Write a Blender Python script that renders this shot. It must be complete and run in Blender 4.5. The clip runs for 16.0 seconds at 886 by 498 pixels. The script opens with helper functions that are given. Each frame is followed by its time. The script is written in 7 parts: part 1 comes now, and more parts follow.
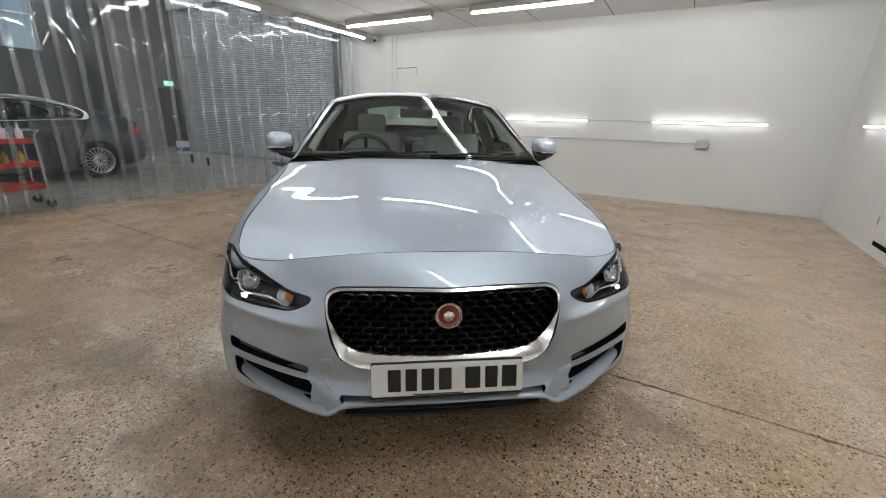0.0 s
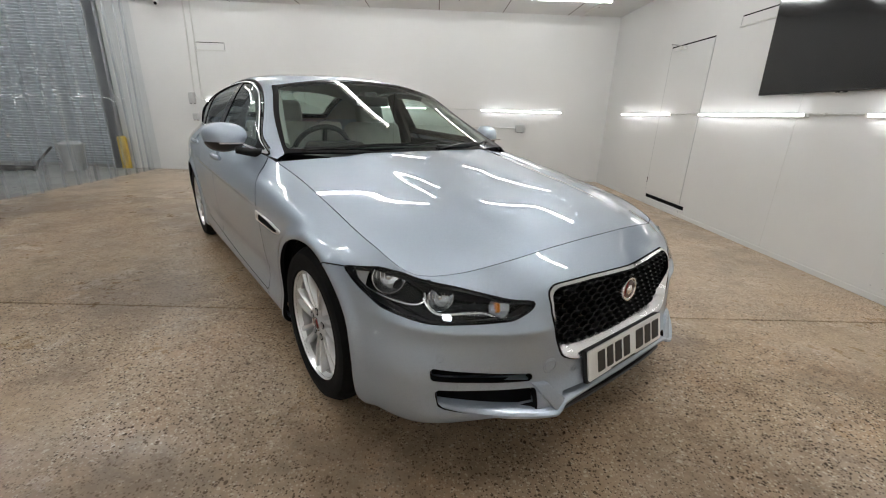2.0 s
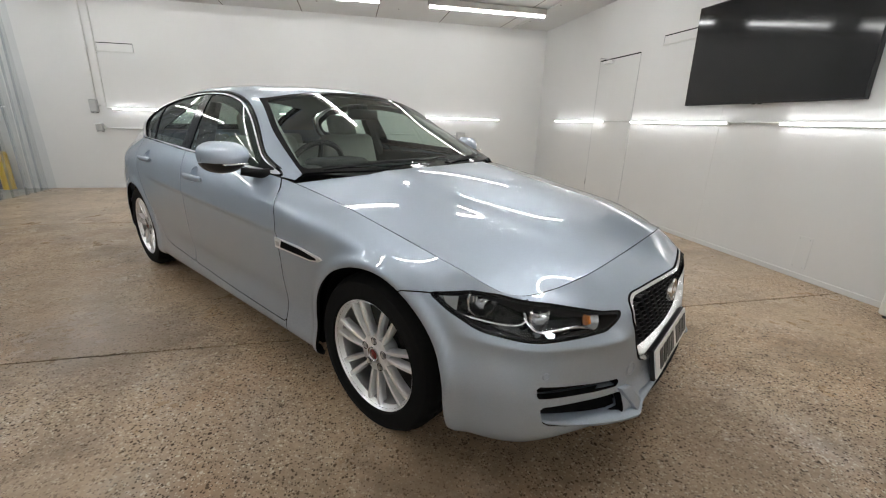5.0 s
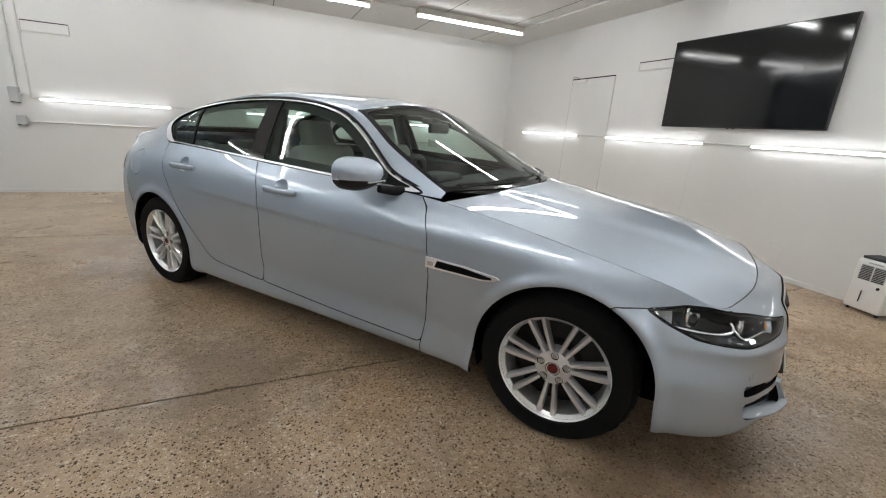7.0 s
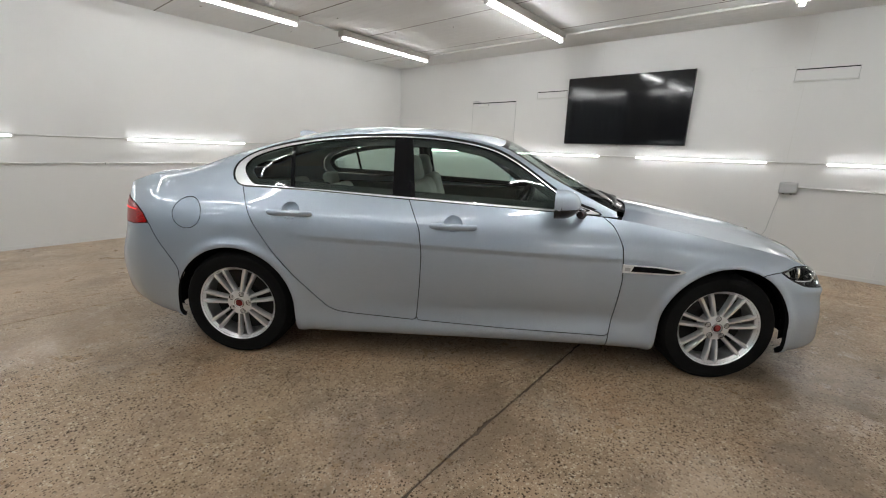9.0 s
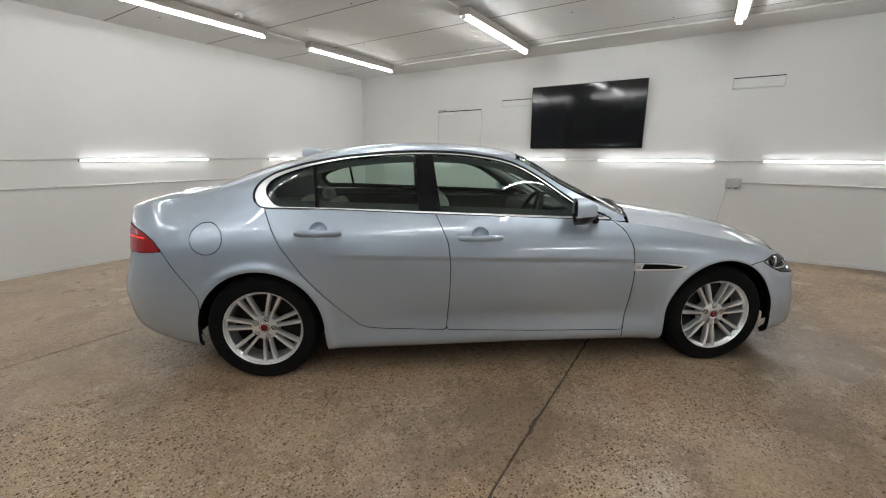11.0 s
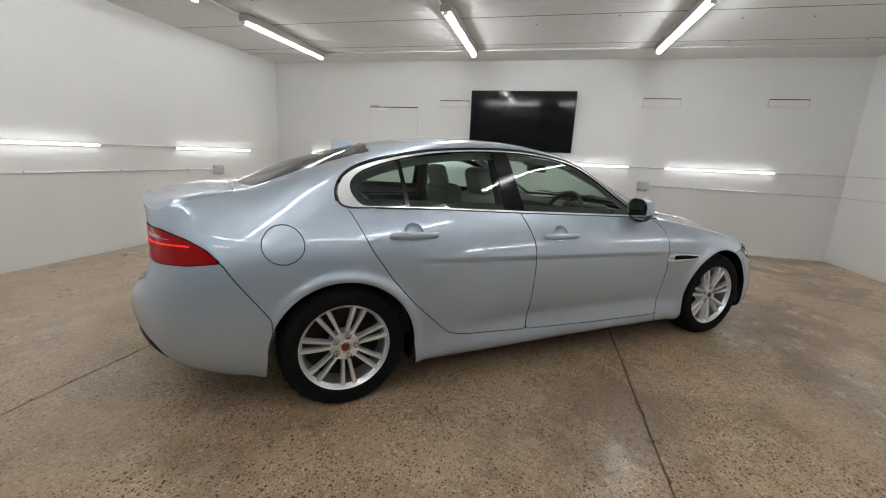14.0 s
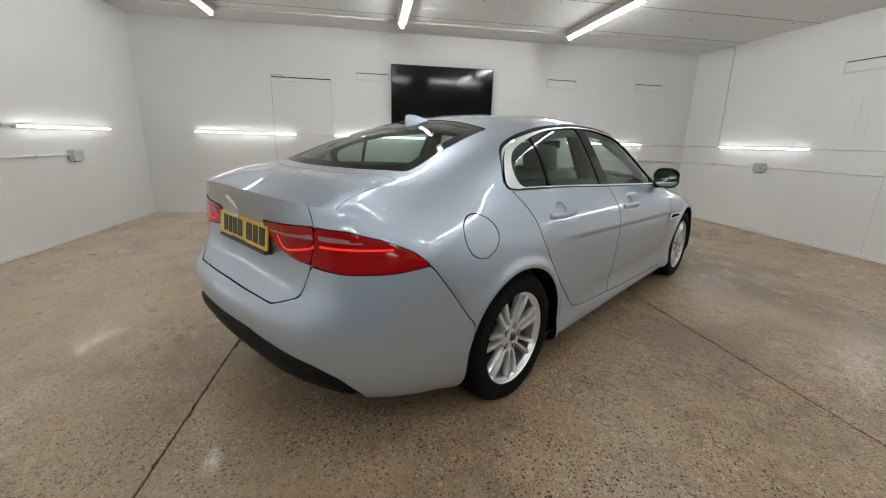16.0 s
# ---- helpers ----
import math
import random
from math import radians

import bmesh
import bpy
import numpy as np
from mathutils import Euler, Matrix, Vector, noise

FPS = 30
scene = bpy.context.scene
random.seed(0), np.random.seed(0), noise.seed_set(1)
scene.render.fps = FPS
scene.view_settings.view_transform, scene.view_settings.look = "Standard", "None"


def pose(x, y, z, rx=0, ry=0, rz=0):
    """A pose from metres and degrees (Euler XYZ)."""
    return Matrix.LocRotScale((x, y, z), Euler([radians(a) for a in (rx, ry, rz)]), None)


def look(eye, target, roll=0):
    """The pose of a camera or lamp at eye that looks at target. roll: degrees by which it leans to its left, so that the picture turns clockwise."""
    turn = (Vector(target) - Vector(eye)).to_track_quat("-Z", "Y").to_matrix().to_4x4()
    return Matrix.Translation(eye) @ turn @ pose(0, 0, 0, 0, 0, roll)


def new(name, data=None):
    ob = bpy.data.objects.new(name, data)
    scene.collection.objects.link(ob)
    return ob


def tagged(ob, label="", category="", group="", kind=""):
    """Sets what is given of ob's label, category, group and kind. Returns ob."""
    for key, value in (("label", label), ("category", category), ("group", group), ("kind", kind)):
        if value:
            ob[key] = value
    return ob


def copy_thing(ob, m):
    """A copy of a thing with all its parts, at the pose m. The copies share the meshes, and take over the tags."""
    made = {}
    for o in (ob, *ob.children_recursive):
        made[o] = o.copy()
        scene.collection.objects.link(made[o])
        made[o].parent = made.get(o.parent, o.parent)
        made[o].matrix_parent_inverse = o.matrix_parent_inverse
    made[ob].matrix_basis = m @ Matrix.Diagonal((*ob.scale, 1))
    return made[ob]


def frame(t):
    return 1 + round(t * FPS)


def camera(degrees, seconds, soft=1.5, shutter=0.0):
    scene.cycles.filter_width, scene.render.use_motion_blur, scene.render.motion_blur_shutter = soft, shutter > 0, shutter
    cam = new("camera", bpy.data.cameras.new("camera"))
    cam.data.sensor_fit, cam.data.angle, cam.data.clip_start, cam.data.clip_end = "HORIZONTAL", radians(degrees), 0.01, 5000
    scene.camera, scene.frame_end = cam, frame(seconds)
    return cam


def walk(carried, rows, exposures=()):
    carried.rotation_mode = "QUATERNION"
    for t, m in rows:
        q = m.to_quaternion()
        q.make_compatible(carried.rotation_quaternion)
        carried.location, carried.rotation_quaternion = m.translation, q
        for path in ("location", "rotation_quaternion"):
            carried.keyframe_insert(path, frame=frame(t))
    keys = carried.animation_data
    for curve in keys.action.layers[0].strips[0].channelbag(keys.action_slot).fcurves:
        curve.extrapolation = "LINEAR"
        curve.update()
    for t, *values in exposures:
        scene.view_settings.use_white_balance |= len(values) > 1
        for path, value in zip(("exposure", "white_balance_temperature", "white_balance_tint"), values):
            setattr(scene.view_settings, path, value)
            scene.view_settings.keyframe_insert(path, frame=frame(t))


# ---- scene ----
cam = camera(95.3, 16.0, 1.1)
PATH = [
    (0, (0.168, 0.207, 1.186), (-0.773, 1.864, 0.579), 1.7),
    (0.5, (-0.043, 0.072, 1.181), (-0.809, 1.813, 0.562), 2.3),
    (1, (-0.364, -0.017, 1.181), (-0.879, 1.808, 0.546), 2.7),
    (1.5, (-0.757, -0.106, 1.181), (-0.982, 1.774, 0.538), 2.7),
    (2, (-1.14, -0.094, 1.163), (-1.092, 1.802, 0.529), 2.0),
    (2.5, (-1.458, -0.069, 1.173), (-1.204, 1.814, 0.549), 1.3),
    (3, (-1.6, -0.039, 1.195), (-1.242, 1.832, 0.586), 0.6),
    (3.5, (-1.621, -0.03, 1.198), (-1.228, 1.837, 0.597), 0.4),
    (3.7, (-1.634, -0.028, 1.201), (-1.234, 1.838, 0.6), 0.6),
    (5.8, (-1.752, 0.027, 1.191), (-1.285, 1.876, 0.593), 2.7),
    (6, (-1.851, 0.039, 1.185), (-1.36, 1.885, 0.595), 2.9),
    (6.5, (-2.244, 0.114, 1.209), (-1.632, 1.926, 0.621), 3.4),
    (7, (-2.666, 0.287, 1.233), (-1.862, 2.026, 0.66), 3.9),
    (7.5, (-3.134, 0.435, 1.266), (-2.133, 2.077, 0.717), 4.0),
    (8, (-3.582, 0.673, 1.262), (-2.384, 2.183, 0.73), 3.8),
    (8.5, (-4.005, 0.943, 1.277), (-2.633, 2.309, 0.776), 3.0),
    (9, (-4.318, 1.265, 1.264), (-2.817, 2.498, 0.788), 2.1),
    (9.2, (-4.402, 1.375, 1.265), (-2.854, 2.555, 0.798), 1.8),
    (11.3, (-4.655, 1.589, 1.322), (-2.994, 2.614, 0.882), 0.4),
    (11.5, (-4.661, 1.586, 1.313), (-2.992, 2.605, 0.889), 0.6),
    (12, (-4.67, 1.613, 1.308), (-2.979, 2.598, 0.892), 0.9),
    (12.5, (-4.729, 1.716, 1.305), (-2.997, 2.627, 0.893), 1.6),
    (13, (-4.79, 1.974, 1.29), (-3.002, 2.768, 0.876), 2.1),
    (13.5, (-4.915, 2.341, 1.289), (-3.067, 2.974, 0.861), 2.5),
    (14, (-5.062, 2.778, 1.283), (-3.162, 3.22, 0.84), 2.5),
    (14.5, (-5.101, 3.209, 1.262), (-3.168, 3.436, 0.803), 2.3),
    (15, (-5.155, 3.642, 1.257), (-3.213, 3.663, 0.778), 2.0),
    (15.5, (-5.105, 4.005, 1.236), (-3.177, 3.833, 0.734), 1.8),
    (16, (-5.028, 4.327, 1.232), (-3.125, 3.996, 0.713), 1.7),
]
walk(cam, [(t, look(eye, target, roll)) for t, eye, target, roll in PATH],
     [(0, 0.0), (2.0, 0.06), (7.0, 0.06), (9.5, 0.0), (12.5, -0.04), (16, -0.03)])

# ---- world and light ----
world = bpy.data.worlds.new("world")
scene.world = world
world.use_nodes = True
wn = world.node_tree
sky = wn.nodes.new("ShaderNodeTexSky")
sky.sky_type = "NISHITA"
sky.sun_disc = False
sky.sun_elevation = radians(35)
sky.sun_rotation = radians(120)
wn.links.new(sky.outputs[0], wn.nodes["Background"].inputs[0])
wn.nodes["Background"].inputs[1].default_value = 0.055
TUBE = 13.0          # glow of the wall tubes
LAMP = 48.0         # glow of the ceiling battens


# ---- materials ----
def material(name):
    m = bpy.data.materials.new(name)
    m.use_nodes = True
    return m, m.node_tree, m.node_tree.nodes["Principled BSDF"]


def node(nt, kind, **settings):
    n = nt.nodes.new(kind)
    for key, value in settings.items():
        if key in n.inputs:
            n.inputs[key].default_value = value
    return n


def noise_tex(nt, coords, scale, detail=4.0, rough=0.55):
    n = nt.nodes.new("ShaderNodeTexNoise")
    n.inputs["Scale"].default_value = scale
    n.inputs["Detail"].default_value = detail
    n.inputs["Roughness"].default_value = rough
    nt.links.new(coords, n.inputs["Vector"])
    return n.outputs["Fac"]


def ramp(nt, fac, stops):
    r = nt.nodes.new("ShaderNodeValToRGB")
    nt.links.new(fac, r.inputs[0])
    while len(r.color_ramp.elements) < len(stops):
        r.color_ramp.elements.new(0.5)
    for e, (at, c) in zip(r.color_ramp.elements, stops):
        e.position = at
        e.color = (*c, 1) if len(c) == 3 else c
    return r.outputs[0]


def grey(v):
    return (v, v, v)


def mix(nt, fac, a, b, mode="MIX"):
    m = nt.nodes.new("ShaderNodeMix")
    m.data_type = "RGBA"
    m.blend_type = mode
    for sock, value in ((m.inputs[0], fac), (m.inputs[6], a), (m.inputs[7], b)):
        if isinstance(value, (int, float)):
            sock.default_value = value
        elif isinstance(value, tuple):
            sock.default_value = (*value, 1)
        else:
            nt.links.new(value, sock)
    return m.outputs[2]


def bump(nt, bsdf, height, strength, distance):
    b = nt.nodes.new("ShaderNodeBump")
    b.inputs["Strength"].default_value = strength
    b.inputs["Distance"].default_value = distance
    nt.links.new(height, b.inputs["Height"])
    nt.links.new(b.outputs[0], bsdf.inputs["Normal"])


def coords_of(nt, world_space=True):
    if world_space:
        return nt.nodes.new("ShaderNodeNewGeometry").outputs["Position"]
    return nt.nodes.new("ShaderNodeTexCoord").outputs["Object"]


def simple(name, colour, rough=0.5, metal=0.0, coat=0.0, vary=0.12, scale=6.0, bumps=0.0, world_space=False, spec=0.5):
    """A plain surface with mottling at two scales and a fine relief."""
    m, nt, b = material(name)
    at = coords_of(nt, world_space)
    big, fine = noise_tex(nt, at, scale), noise_tex(nt, at, scale * 14, 3)
    lo = tuple(c * (1 - vary) for c in colour)
    hi = tuple(min(1, c * (1 + vary)) for c in colour)
    c1 = ramp(nt, big, ((0.3, lo), (0.7, hi)))
    c2 = mix(nt, 0.35, c1, ramp(nt, fine, ((0.35, lo), (0.65, hi))))
    nt.links.new(c2, b.inputs["Base Color"])
    b.inputs["Roughness"].default_value = rough
    r = nt.nodes.new("ShaderNodeMapRange")
    r.inputs[3].default_value, r.inputs[4].default_value = max(0.02, rough - 0.06), min(1, rough + 0.06)
    nt.links.new(big, r.inputs[0])
    nt.links.new(r.outputs[0], b.inputs["Roughness"])
    b.inputs["Metallic"].default_value = metal
    b.inputs["Coat Weight"].default_value = coat
    b.inputs["Coat Roughness"].default_value = 0.04
    b.inputs["Specular IOR Level"].default_value = spec
    if bumps:
        bump(nt, b, fine, 0.4, bumps)
    return m


def glow(name, colour, strength, base=(0.9, 0.9, 0.9)):
    m, nt, b = material(name)
    b.inputs["Base Color"].default_value = (*base, 1)
    b.inputs["Emission Color"].default_value = (*colour, 1)
    b.inputs["Emission Strength"].default_value = strength
    return m


def clear_sheet(name, tint, gloss_rough=0.03, haze=0.0, ior=1.45, floor_gloss=0.0):
    """A thin clear pane: tinted see-through, mirror gloss by angle, a little milky haze."""
    m = bpy.data.materials.new(name)
    m.use_nodes = True
    nt = m.node_tree
    nt.nodes.clear()
    out = nt.nodes.new("ShaderNodeOutputMaterial")
    tr = nt.nodes.new("ShaderNodeBsdfTransparent")
    tr.inputs[0].default_value = (*tint, 1)
    gl = nt.nodes.new("ShaderNodeBsdfGlossy")
    gl.inputs["Roughness"].default_value = gloss_rough
    lw = nt.nodes.new("ShaderNodeLayerWeight")
    lw.inputs[0].default_value = 0.5
    steep = nt.nodes.new("ShaderNodeMath")
    steep.operation = "POWER"
    steep.inputs[1].default_value = 5.0
    nt.links.new(lw.outputs["Facing"], steep.inputs[0])
    fr = nt.nodes.new("ShaderNodeMath")
    fr.operation = "MULTIPLY_ADD"
    fr.inputs[1].default_value = 0.9
    fr.inputs[2].default_value = 1.6 * ((ior - 1) / (ior + 1)) ** 2
    nt.links.new(steep.outputs[0], fr.inputs[0])
    mx = nt.nodes.new("ShaderNodeMixShader")
    body = tr
    if haze:
        df = nt.nodes.new("ShaderNodeBsdfDiffuse")
        df.inputs[0].default_value = (0.75, 0.78, 0.8, 1)
        mh = nt.nodes.new("ShaderNodeMixShader")
        at = coords_of(nt)
        hz = nt.nodes.new("ShaderNodeMapRange")
        nt.links.new(noise_tex(nt, at, 1.3, 5), hz.inputs[0])
        hz.inputs[1].default_value, hz.inputs[2].default_value = 0.3, 0.8
        hz.inputs[3].default_value, hz.inputs[4].default_value = haze * 0.5, haze * 1.7
        nt.links.new(hz.outputs[0], mh.inputs[0])
        nt.links.new(tr.outputs[0], mh.inputs[1])
        nt.links.new(df.outputs[0], mh.inputs[2])
        body = mh
    nt.links.new(fr.outputs[0], mx.inputs[0])
    nt.links.new(body.outputs[0], mx.inputs[1])
    nt.links.new(gl.outputs[0], mx.inputs[2])
    nt.links.new(mx.outputs[0], out.inputs[0])
    return m


def floor_material(name, tan, worn):
    """Power-trowelled concrete with exposed stone chips, polished patches, rubbed areas and dark stains."""
    m, nt, b = material(name)
    at = coords_of(nt)
    big = noise_tex(nt, at, 0.6, 6, 0.62)
    mid = noise_tex(nt, at, 2.6, 7, 0.68)
    fine = noise_tex(nt, at, 38, 4, 0.6)
    base = ramp(nt, big, ((0.34, tuple(c * 0.66 for c in tan)), (0.48, tan), (0.62, worn)))
    base = mix(nt, 0.62, base, ramp(nt, mid, ((0.32, tuple(c * 0.42 for c in tan)), (0.48, tuple(c * 0.95 for c in tan)), (0.7, tuple(c * 1.35 for c in worn)))))
    base = mix(nt, 0.3, base, ramp(nt, fine, ((0.35, tuple(c * 0.6 for c in tan)), (0.65, tuple(c * 1.2 for c in worn)))))

    tint = noise_tex(nt, at, 1.9, 5, 0.6)
    base = mix(nt, ramp(nt, tint, ((0.52, grey(0)), (0.66, grey(0.35)))), base, (tan[0] * 1.12, tan[1] * 0.92, tan[2] * 0.7))
    base = mix(nt, ramp(nt, tint, ((0.34, grey(0.35)), (0.48, grey(0)))), base, (tan[0] * 0.86, tan[1] * 0.95, tan[2] * 0.9))

    def chips(scale, dark, light, size):
        vo = nt.nodes.new("ShaderNodeTexVoronoi")
        vo.inputs["Scale"].default_value = scale
        warp = nt.nodes.new("ShaderNodeVectorMath")
        warp.operation = "MULTIPLY_ADD"
        nz = nt.nodes.new("ShaderNodeTexNoise")
        nz.inputs["Scale"].default_value = scale * 0.9
        nt.links.new(at, nz.inputs["Vector"])
        nt.links.new(nz.outputs["Color"], warp.inputs[0])
        warp.inputs[1].default_value = (0.8 / scale,) * 3
        nt.links.new(at, warp.inputs[2])
        nt.links.new(warp.outputs[0], vo.inputs["Vector"])
        se = nt.nodes.new("ShaderNodeSeparateColor")
        nt.links.new(vo.outputs["Color"], se.inputs[0])
        shape = ramp(nt, vo.outputs["Distance"], ((size * 0.7, grey(1)), (size, grey(0))))
        pick_d = mix(nt, 1.0, shape, ramp(nt, se.outputs[0], ((0.0, grey(1)), (dark, grey(0.9)), (dark + 0.02, grey(0)))), "MULTIPLY")
        pick_l = mix(nt, 1.0, shape, ramp(nt, se.outputs[0], ((1 - light - 0.02, grey(0)), (1 - light, grey(0.8)), (1.0, grey(0.9)))), "MULTIPLY")
        return pick_d, pick_l, se.outputs[1]

    wear = ramp(nt, noise_tex(nt, at, 0.9, 5, 0.6), ((0.39, grey(0.45)), (0.5, grey(1.0))))
    col = base
    pits = None
    for scale, dark, light, size in ((28, 0.10, 0.07, 0.25), (43, 0.24, 0.16, 0.31), (70, 0.36, 0.24, 0.37), (125, 0.26, 0.2, 0.44)):
        d, w, relief = chips(scale, dark, light, size)
        col = mix(nt, mix(nt, 1.0, d, wear, "MULTIPLY"), col, (0.02, 0.012, 0.007))
        pits = mix(nt, 1.0, pits, mix(nt, 1.0, d, wear, "MULTIPLY"), "LIGHTEN") if pits else mix(nt, 1.0, d, wear, "MULTIPLY")
        col = mix(nt, mix(nt, 1.0, w, wear, "MULTIPLY"), col, (0.7, 0.6, 0.45))
    stain = ramp(nt, noise_tex(nt, at, 0.75, 8, 0.72), ((0.51, grey(0)), (0.6, grey(0.72))))
    col = mix(nt, stain, col, tuple(c * 0.4 for c in tan))
    smear = ramp(nt, noise_tex(nt, at, 1.7, 9, 0.75), ((0.58, grey(0)), (0.72, grey(0.4))))
    col = mix(nt, smear, col, (0.55, 0.5, 0.43))
    # west floor colour darkened to imitate weaker light, fading out unevenly to the east
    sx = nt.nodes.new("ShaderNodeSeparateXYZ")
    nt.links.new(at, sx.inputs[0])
    west_shade = nt.nodes.new("ShaderNodeMath")
    west_shade.operation = "MULTIPLY_ADD"
    nt.links.new(noise_tex(nt, at, 0.8, 6, 0.65), west_shade.inputs[0])
    west_shade.inputs[1].default_value = 3.2
    nt.links.new(sx.outputs[0], west_shade.inputs[2])
    west_shade_range = nt.nodes.new("ShaderNodeMapRange")
    nt.links.new(west_shade.outputs[0], west_shade_range.inputs[0])
    west_shade_range.inputs[1].default_value, west_shade_range.inputs[2].default_value = 0.2, 2.4
    west_shade_range.inputs[3].default_value, west_shade_range.inputs[4].default_value = 0.32, 0.0
    col = mix(nt, west_shade_range.outputs[0], col, tuple(c * 0.35 for c in tan))

    def math_node(kind, a, b, c=None):
        n = nt.nodes.new("ShaderNodeMath")
        n.operation = kind
        for sock, value in zip(n.inputs, (a, b, c)):
            if value is None:
                continue
            if isinstance(value, (int, float)):
                sock.default_value = value
            else:
                nt.links.new(value, sock)
        return n.outputs[0]

    # paler ground along the east and north walls
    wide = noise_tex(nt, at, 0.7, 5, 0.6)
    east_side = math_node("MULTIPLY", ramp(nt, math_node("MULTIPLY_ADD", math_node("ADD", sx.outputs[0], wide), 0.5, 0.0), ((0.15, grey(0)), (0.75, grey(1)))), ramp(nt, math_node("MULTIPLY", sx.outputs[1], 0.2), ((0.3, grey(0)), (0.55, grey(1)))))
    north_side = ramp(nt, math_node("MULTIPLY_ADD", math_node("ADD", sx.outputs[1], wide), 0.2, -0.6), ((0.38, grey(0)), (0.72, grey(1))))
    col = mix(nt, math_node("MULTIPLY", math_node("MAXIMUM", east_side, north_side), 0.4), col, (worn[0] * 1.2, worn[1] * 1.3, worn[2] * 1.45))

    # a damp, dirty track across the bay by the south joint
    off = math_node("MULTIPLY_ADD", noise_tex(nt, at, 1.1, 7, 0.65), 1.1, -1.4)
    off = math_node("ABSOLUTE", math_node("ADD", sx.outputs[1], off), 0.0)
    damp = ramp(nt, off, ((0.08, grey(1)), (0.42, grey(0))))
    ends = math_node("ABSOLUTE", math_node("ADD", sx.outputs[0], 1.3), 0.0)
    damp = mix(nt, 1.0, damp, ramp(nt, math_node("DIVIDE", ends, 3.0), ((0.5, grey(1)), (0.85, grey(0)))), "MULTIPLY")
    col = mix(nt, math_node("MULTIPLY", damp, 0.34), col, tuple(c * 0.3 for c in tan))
    nt.links.new(col, b.inputs["Base Color"])
    rg = nt.nodes.new("ShaderNodeMapRange")
    worn_at = nt.nodes.new("ShaderNodeMath")
    worn_at.operation = "MULTIPLY_ADD"
    nt.links.new(noise_tex(nt, at, 14, 6, 0.7), worn_at.inputs[0])
    worn_at.inputs[1].default_value = 0.45
    half = nt.nodes.new("ShaderNodeMath")
    half.operation = "MULTIPLY"
    nt.links.new(mid, half.inputs[0])
    half.inputs[1].default_value = 0.55
    nt.links.new(half.outputs[0], worn_at.inputs[2])
    nt.links.new(worn_at.outputs[0], rg.inputs[0])
    rg.inputs[1].default_value, rg.inputs[2].default_value = 0.38, 0.62
    rg.inputs[3].default_value, rg.inputs[4].default_value = 0.46, 0.24
    nt.links.new(math_node("MULTIPLY", rg.outputs[0], math_node("MULTIPLY_ADD", damp, 0.15, 1.0)), b.inputs["Roughness"])
    # pits stay matt; a worn sealer shines in patches
    inv = nt.nodes.new("ShaderNodeMapRange")
    nt.links.new(pits, inv.inputs[0])
    inv.inputs[3].default_value, inv.inputs[4].default_value = 0.34, 0.03
    nt.links.new(inv.outputs[0], b.inputs["Specular IOR Level"])
    seal = ramp(nt, noise_tex(nt, at, 1.35, 7, 0.66), ((0.46, grey(0.0)), (0.62, grey(1.0))))
    seal = mix(nt, 1.0, seal, damp, "LIGHTEN")
    scratch = ramp(nt, noise_tex(nt, at, 30, 6, 0.75), ((0.4, grey(0.1)), (0.58, grey(1.0))))
    seal = mix(nt, 1.0, seal, scratch, "MULTIPLY")
    seal = mix(nt, 1.0, seal, ramp(nt, pits, ((0.1, grey(1)), (0.5, grey(0)))), "MULTIPLY")
    nt.links.new(seal, b.inputs["Coat Weight"])
    shine = nt.nodes.new("ShaderNodeMapRange")
    nt.links.new(noise_tex(nt, at, 3.1, 6, 0.65), shine.inputs[0])
    shine.inputs[1].default_value, shine.inputs[2].default_value = 0.4, 0.6
    shine.inputs[3].default_value, shine.inputs[4].default_value = 0.3, 0.075
    nt.links.new(shine.outputs[0], b.inputs["Coat Roughness"])
    b.inputs["Coat IOR"].default_value = 1.45
    relief = math_node("MULTIPLY_ADD", pits, -0.6, math_node("MULTIPLY", fine, 0.5))
    relief = math_node("MULTIPLY_ADD", noise_tex(nt, at, 7, 4, 0.6), 2.5, relief)
    bump(nt, b, relief, 0.3, 0.0009)
    nt.links.new(b.inputs["Normal"].links[0].from_socket, b.inputs["Coat Normal"])
    return m


def wall_material(name, colour, rough=0.45):
    """White painted board: slight roller texture, scuffs near marks, faint grime."""
    m, nt, b = material(name)
    at = coords_of(nt)
    big, fine = noise_tex(nt, at, 0.7, 5), noise_tex(nt, at, 160, 2)
    c = ramp(nt, big, ((0.3, tuple(v * 0.94 for v in colour)), (0.7, colour)))
    scuff = ramp(nt, noise_tex(nt, at, 5.5, 8, 0.75), ((0.66, grey(0)), (0.78, grey(0.22))))
    c = mix(nt, scuff, c, tuple(v * 0.75 for v in colour))
    nt.links.new(c, b.inputs["Base Color"])
    b.inputs["Roughness"].default_value = rough
    bump(nt, b, fine, 0.15, 0.001)
    return m


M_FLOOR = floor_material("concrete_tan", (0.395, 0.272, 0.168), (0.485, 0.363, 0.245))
M_FLOOR_GREY = floor_material("concrete_grey", (0.28, 0.27, 0.25), (0.36, 0.355, 0.33))
M_WALL = wall_material("white_board", (0.72, 0.72, 0.71))
M_CEIL = wall_material("white_ceiling", (0.65, 0.65, 0.64), 0.6)
M_WHITE = simple("white_plastic", (0.78, 0.78, 0.76), 0.4, vary=0.05)
M_GREYBOX = simple("grey_plastic", (0.45, 0.46, 0.46), 0.5, vary=0.06)
M_CONDUIT = simple("pale_conduit", (0.62, 0.62, 0.6), 0.4, vary=0.08)
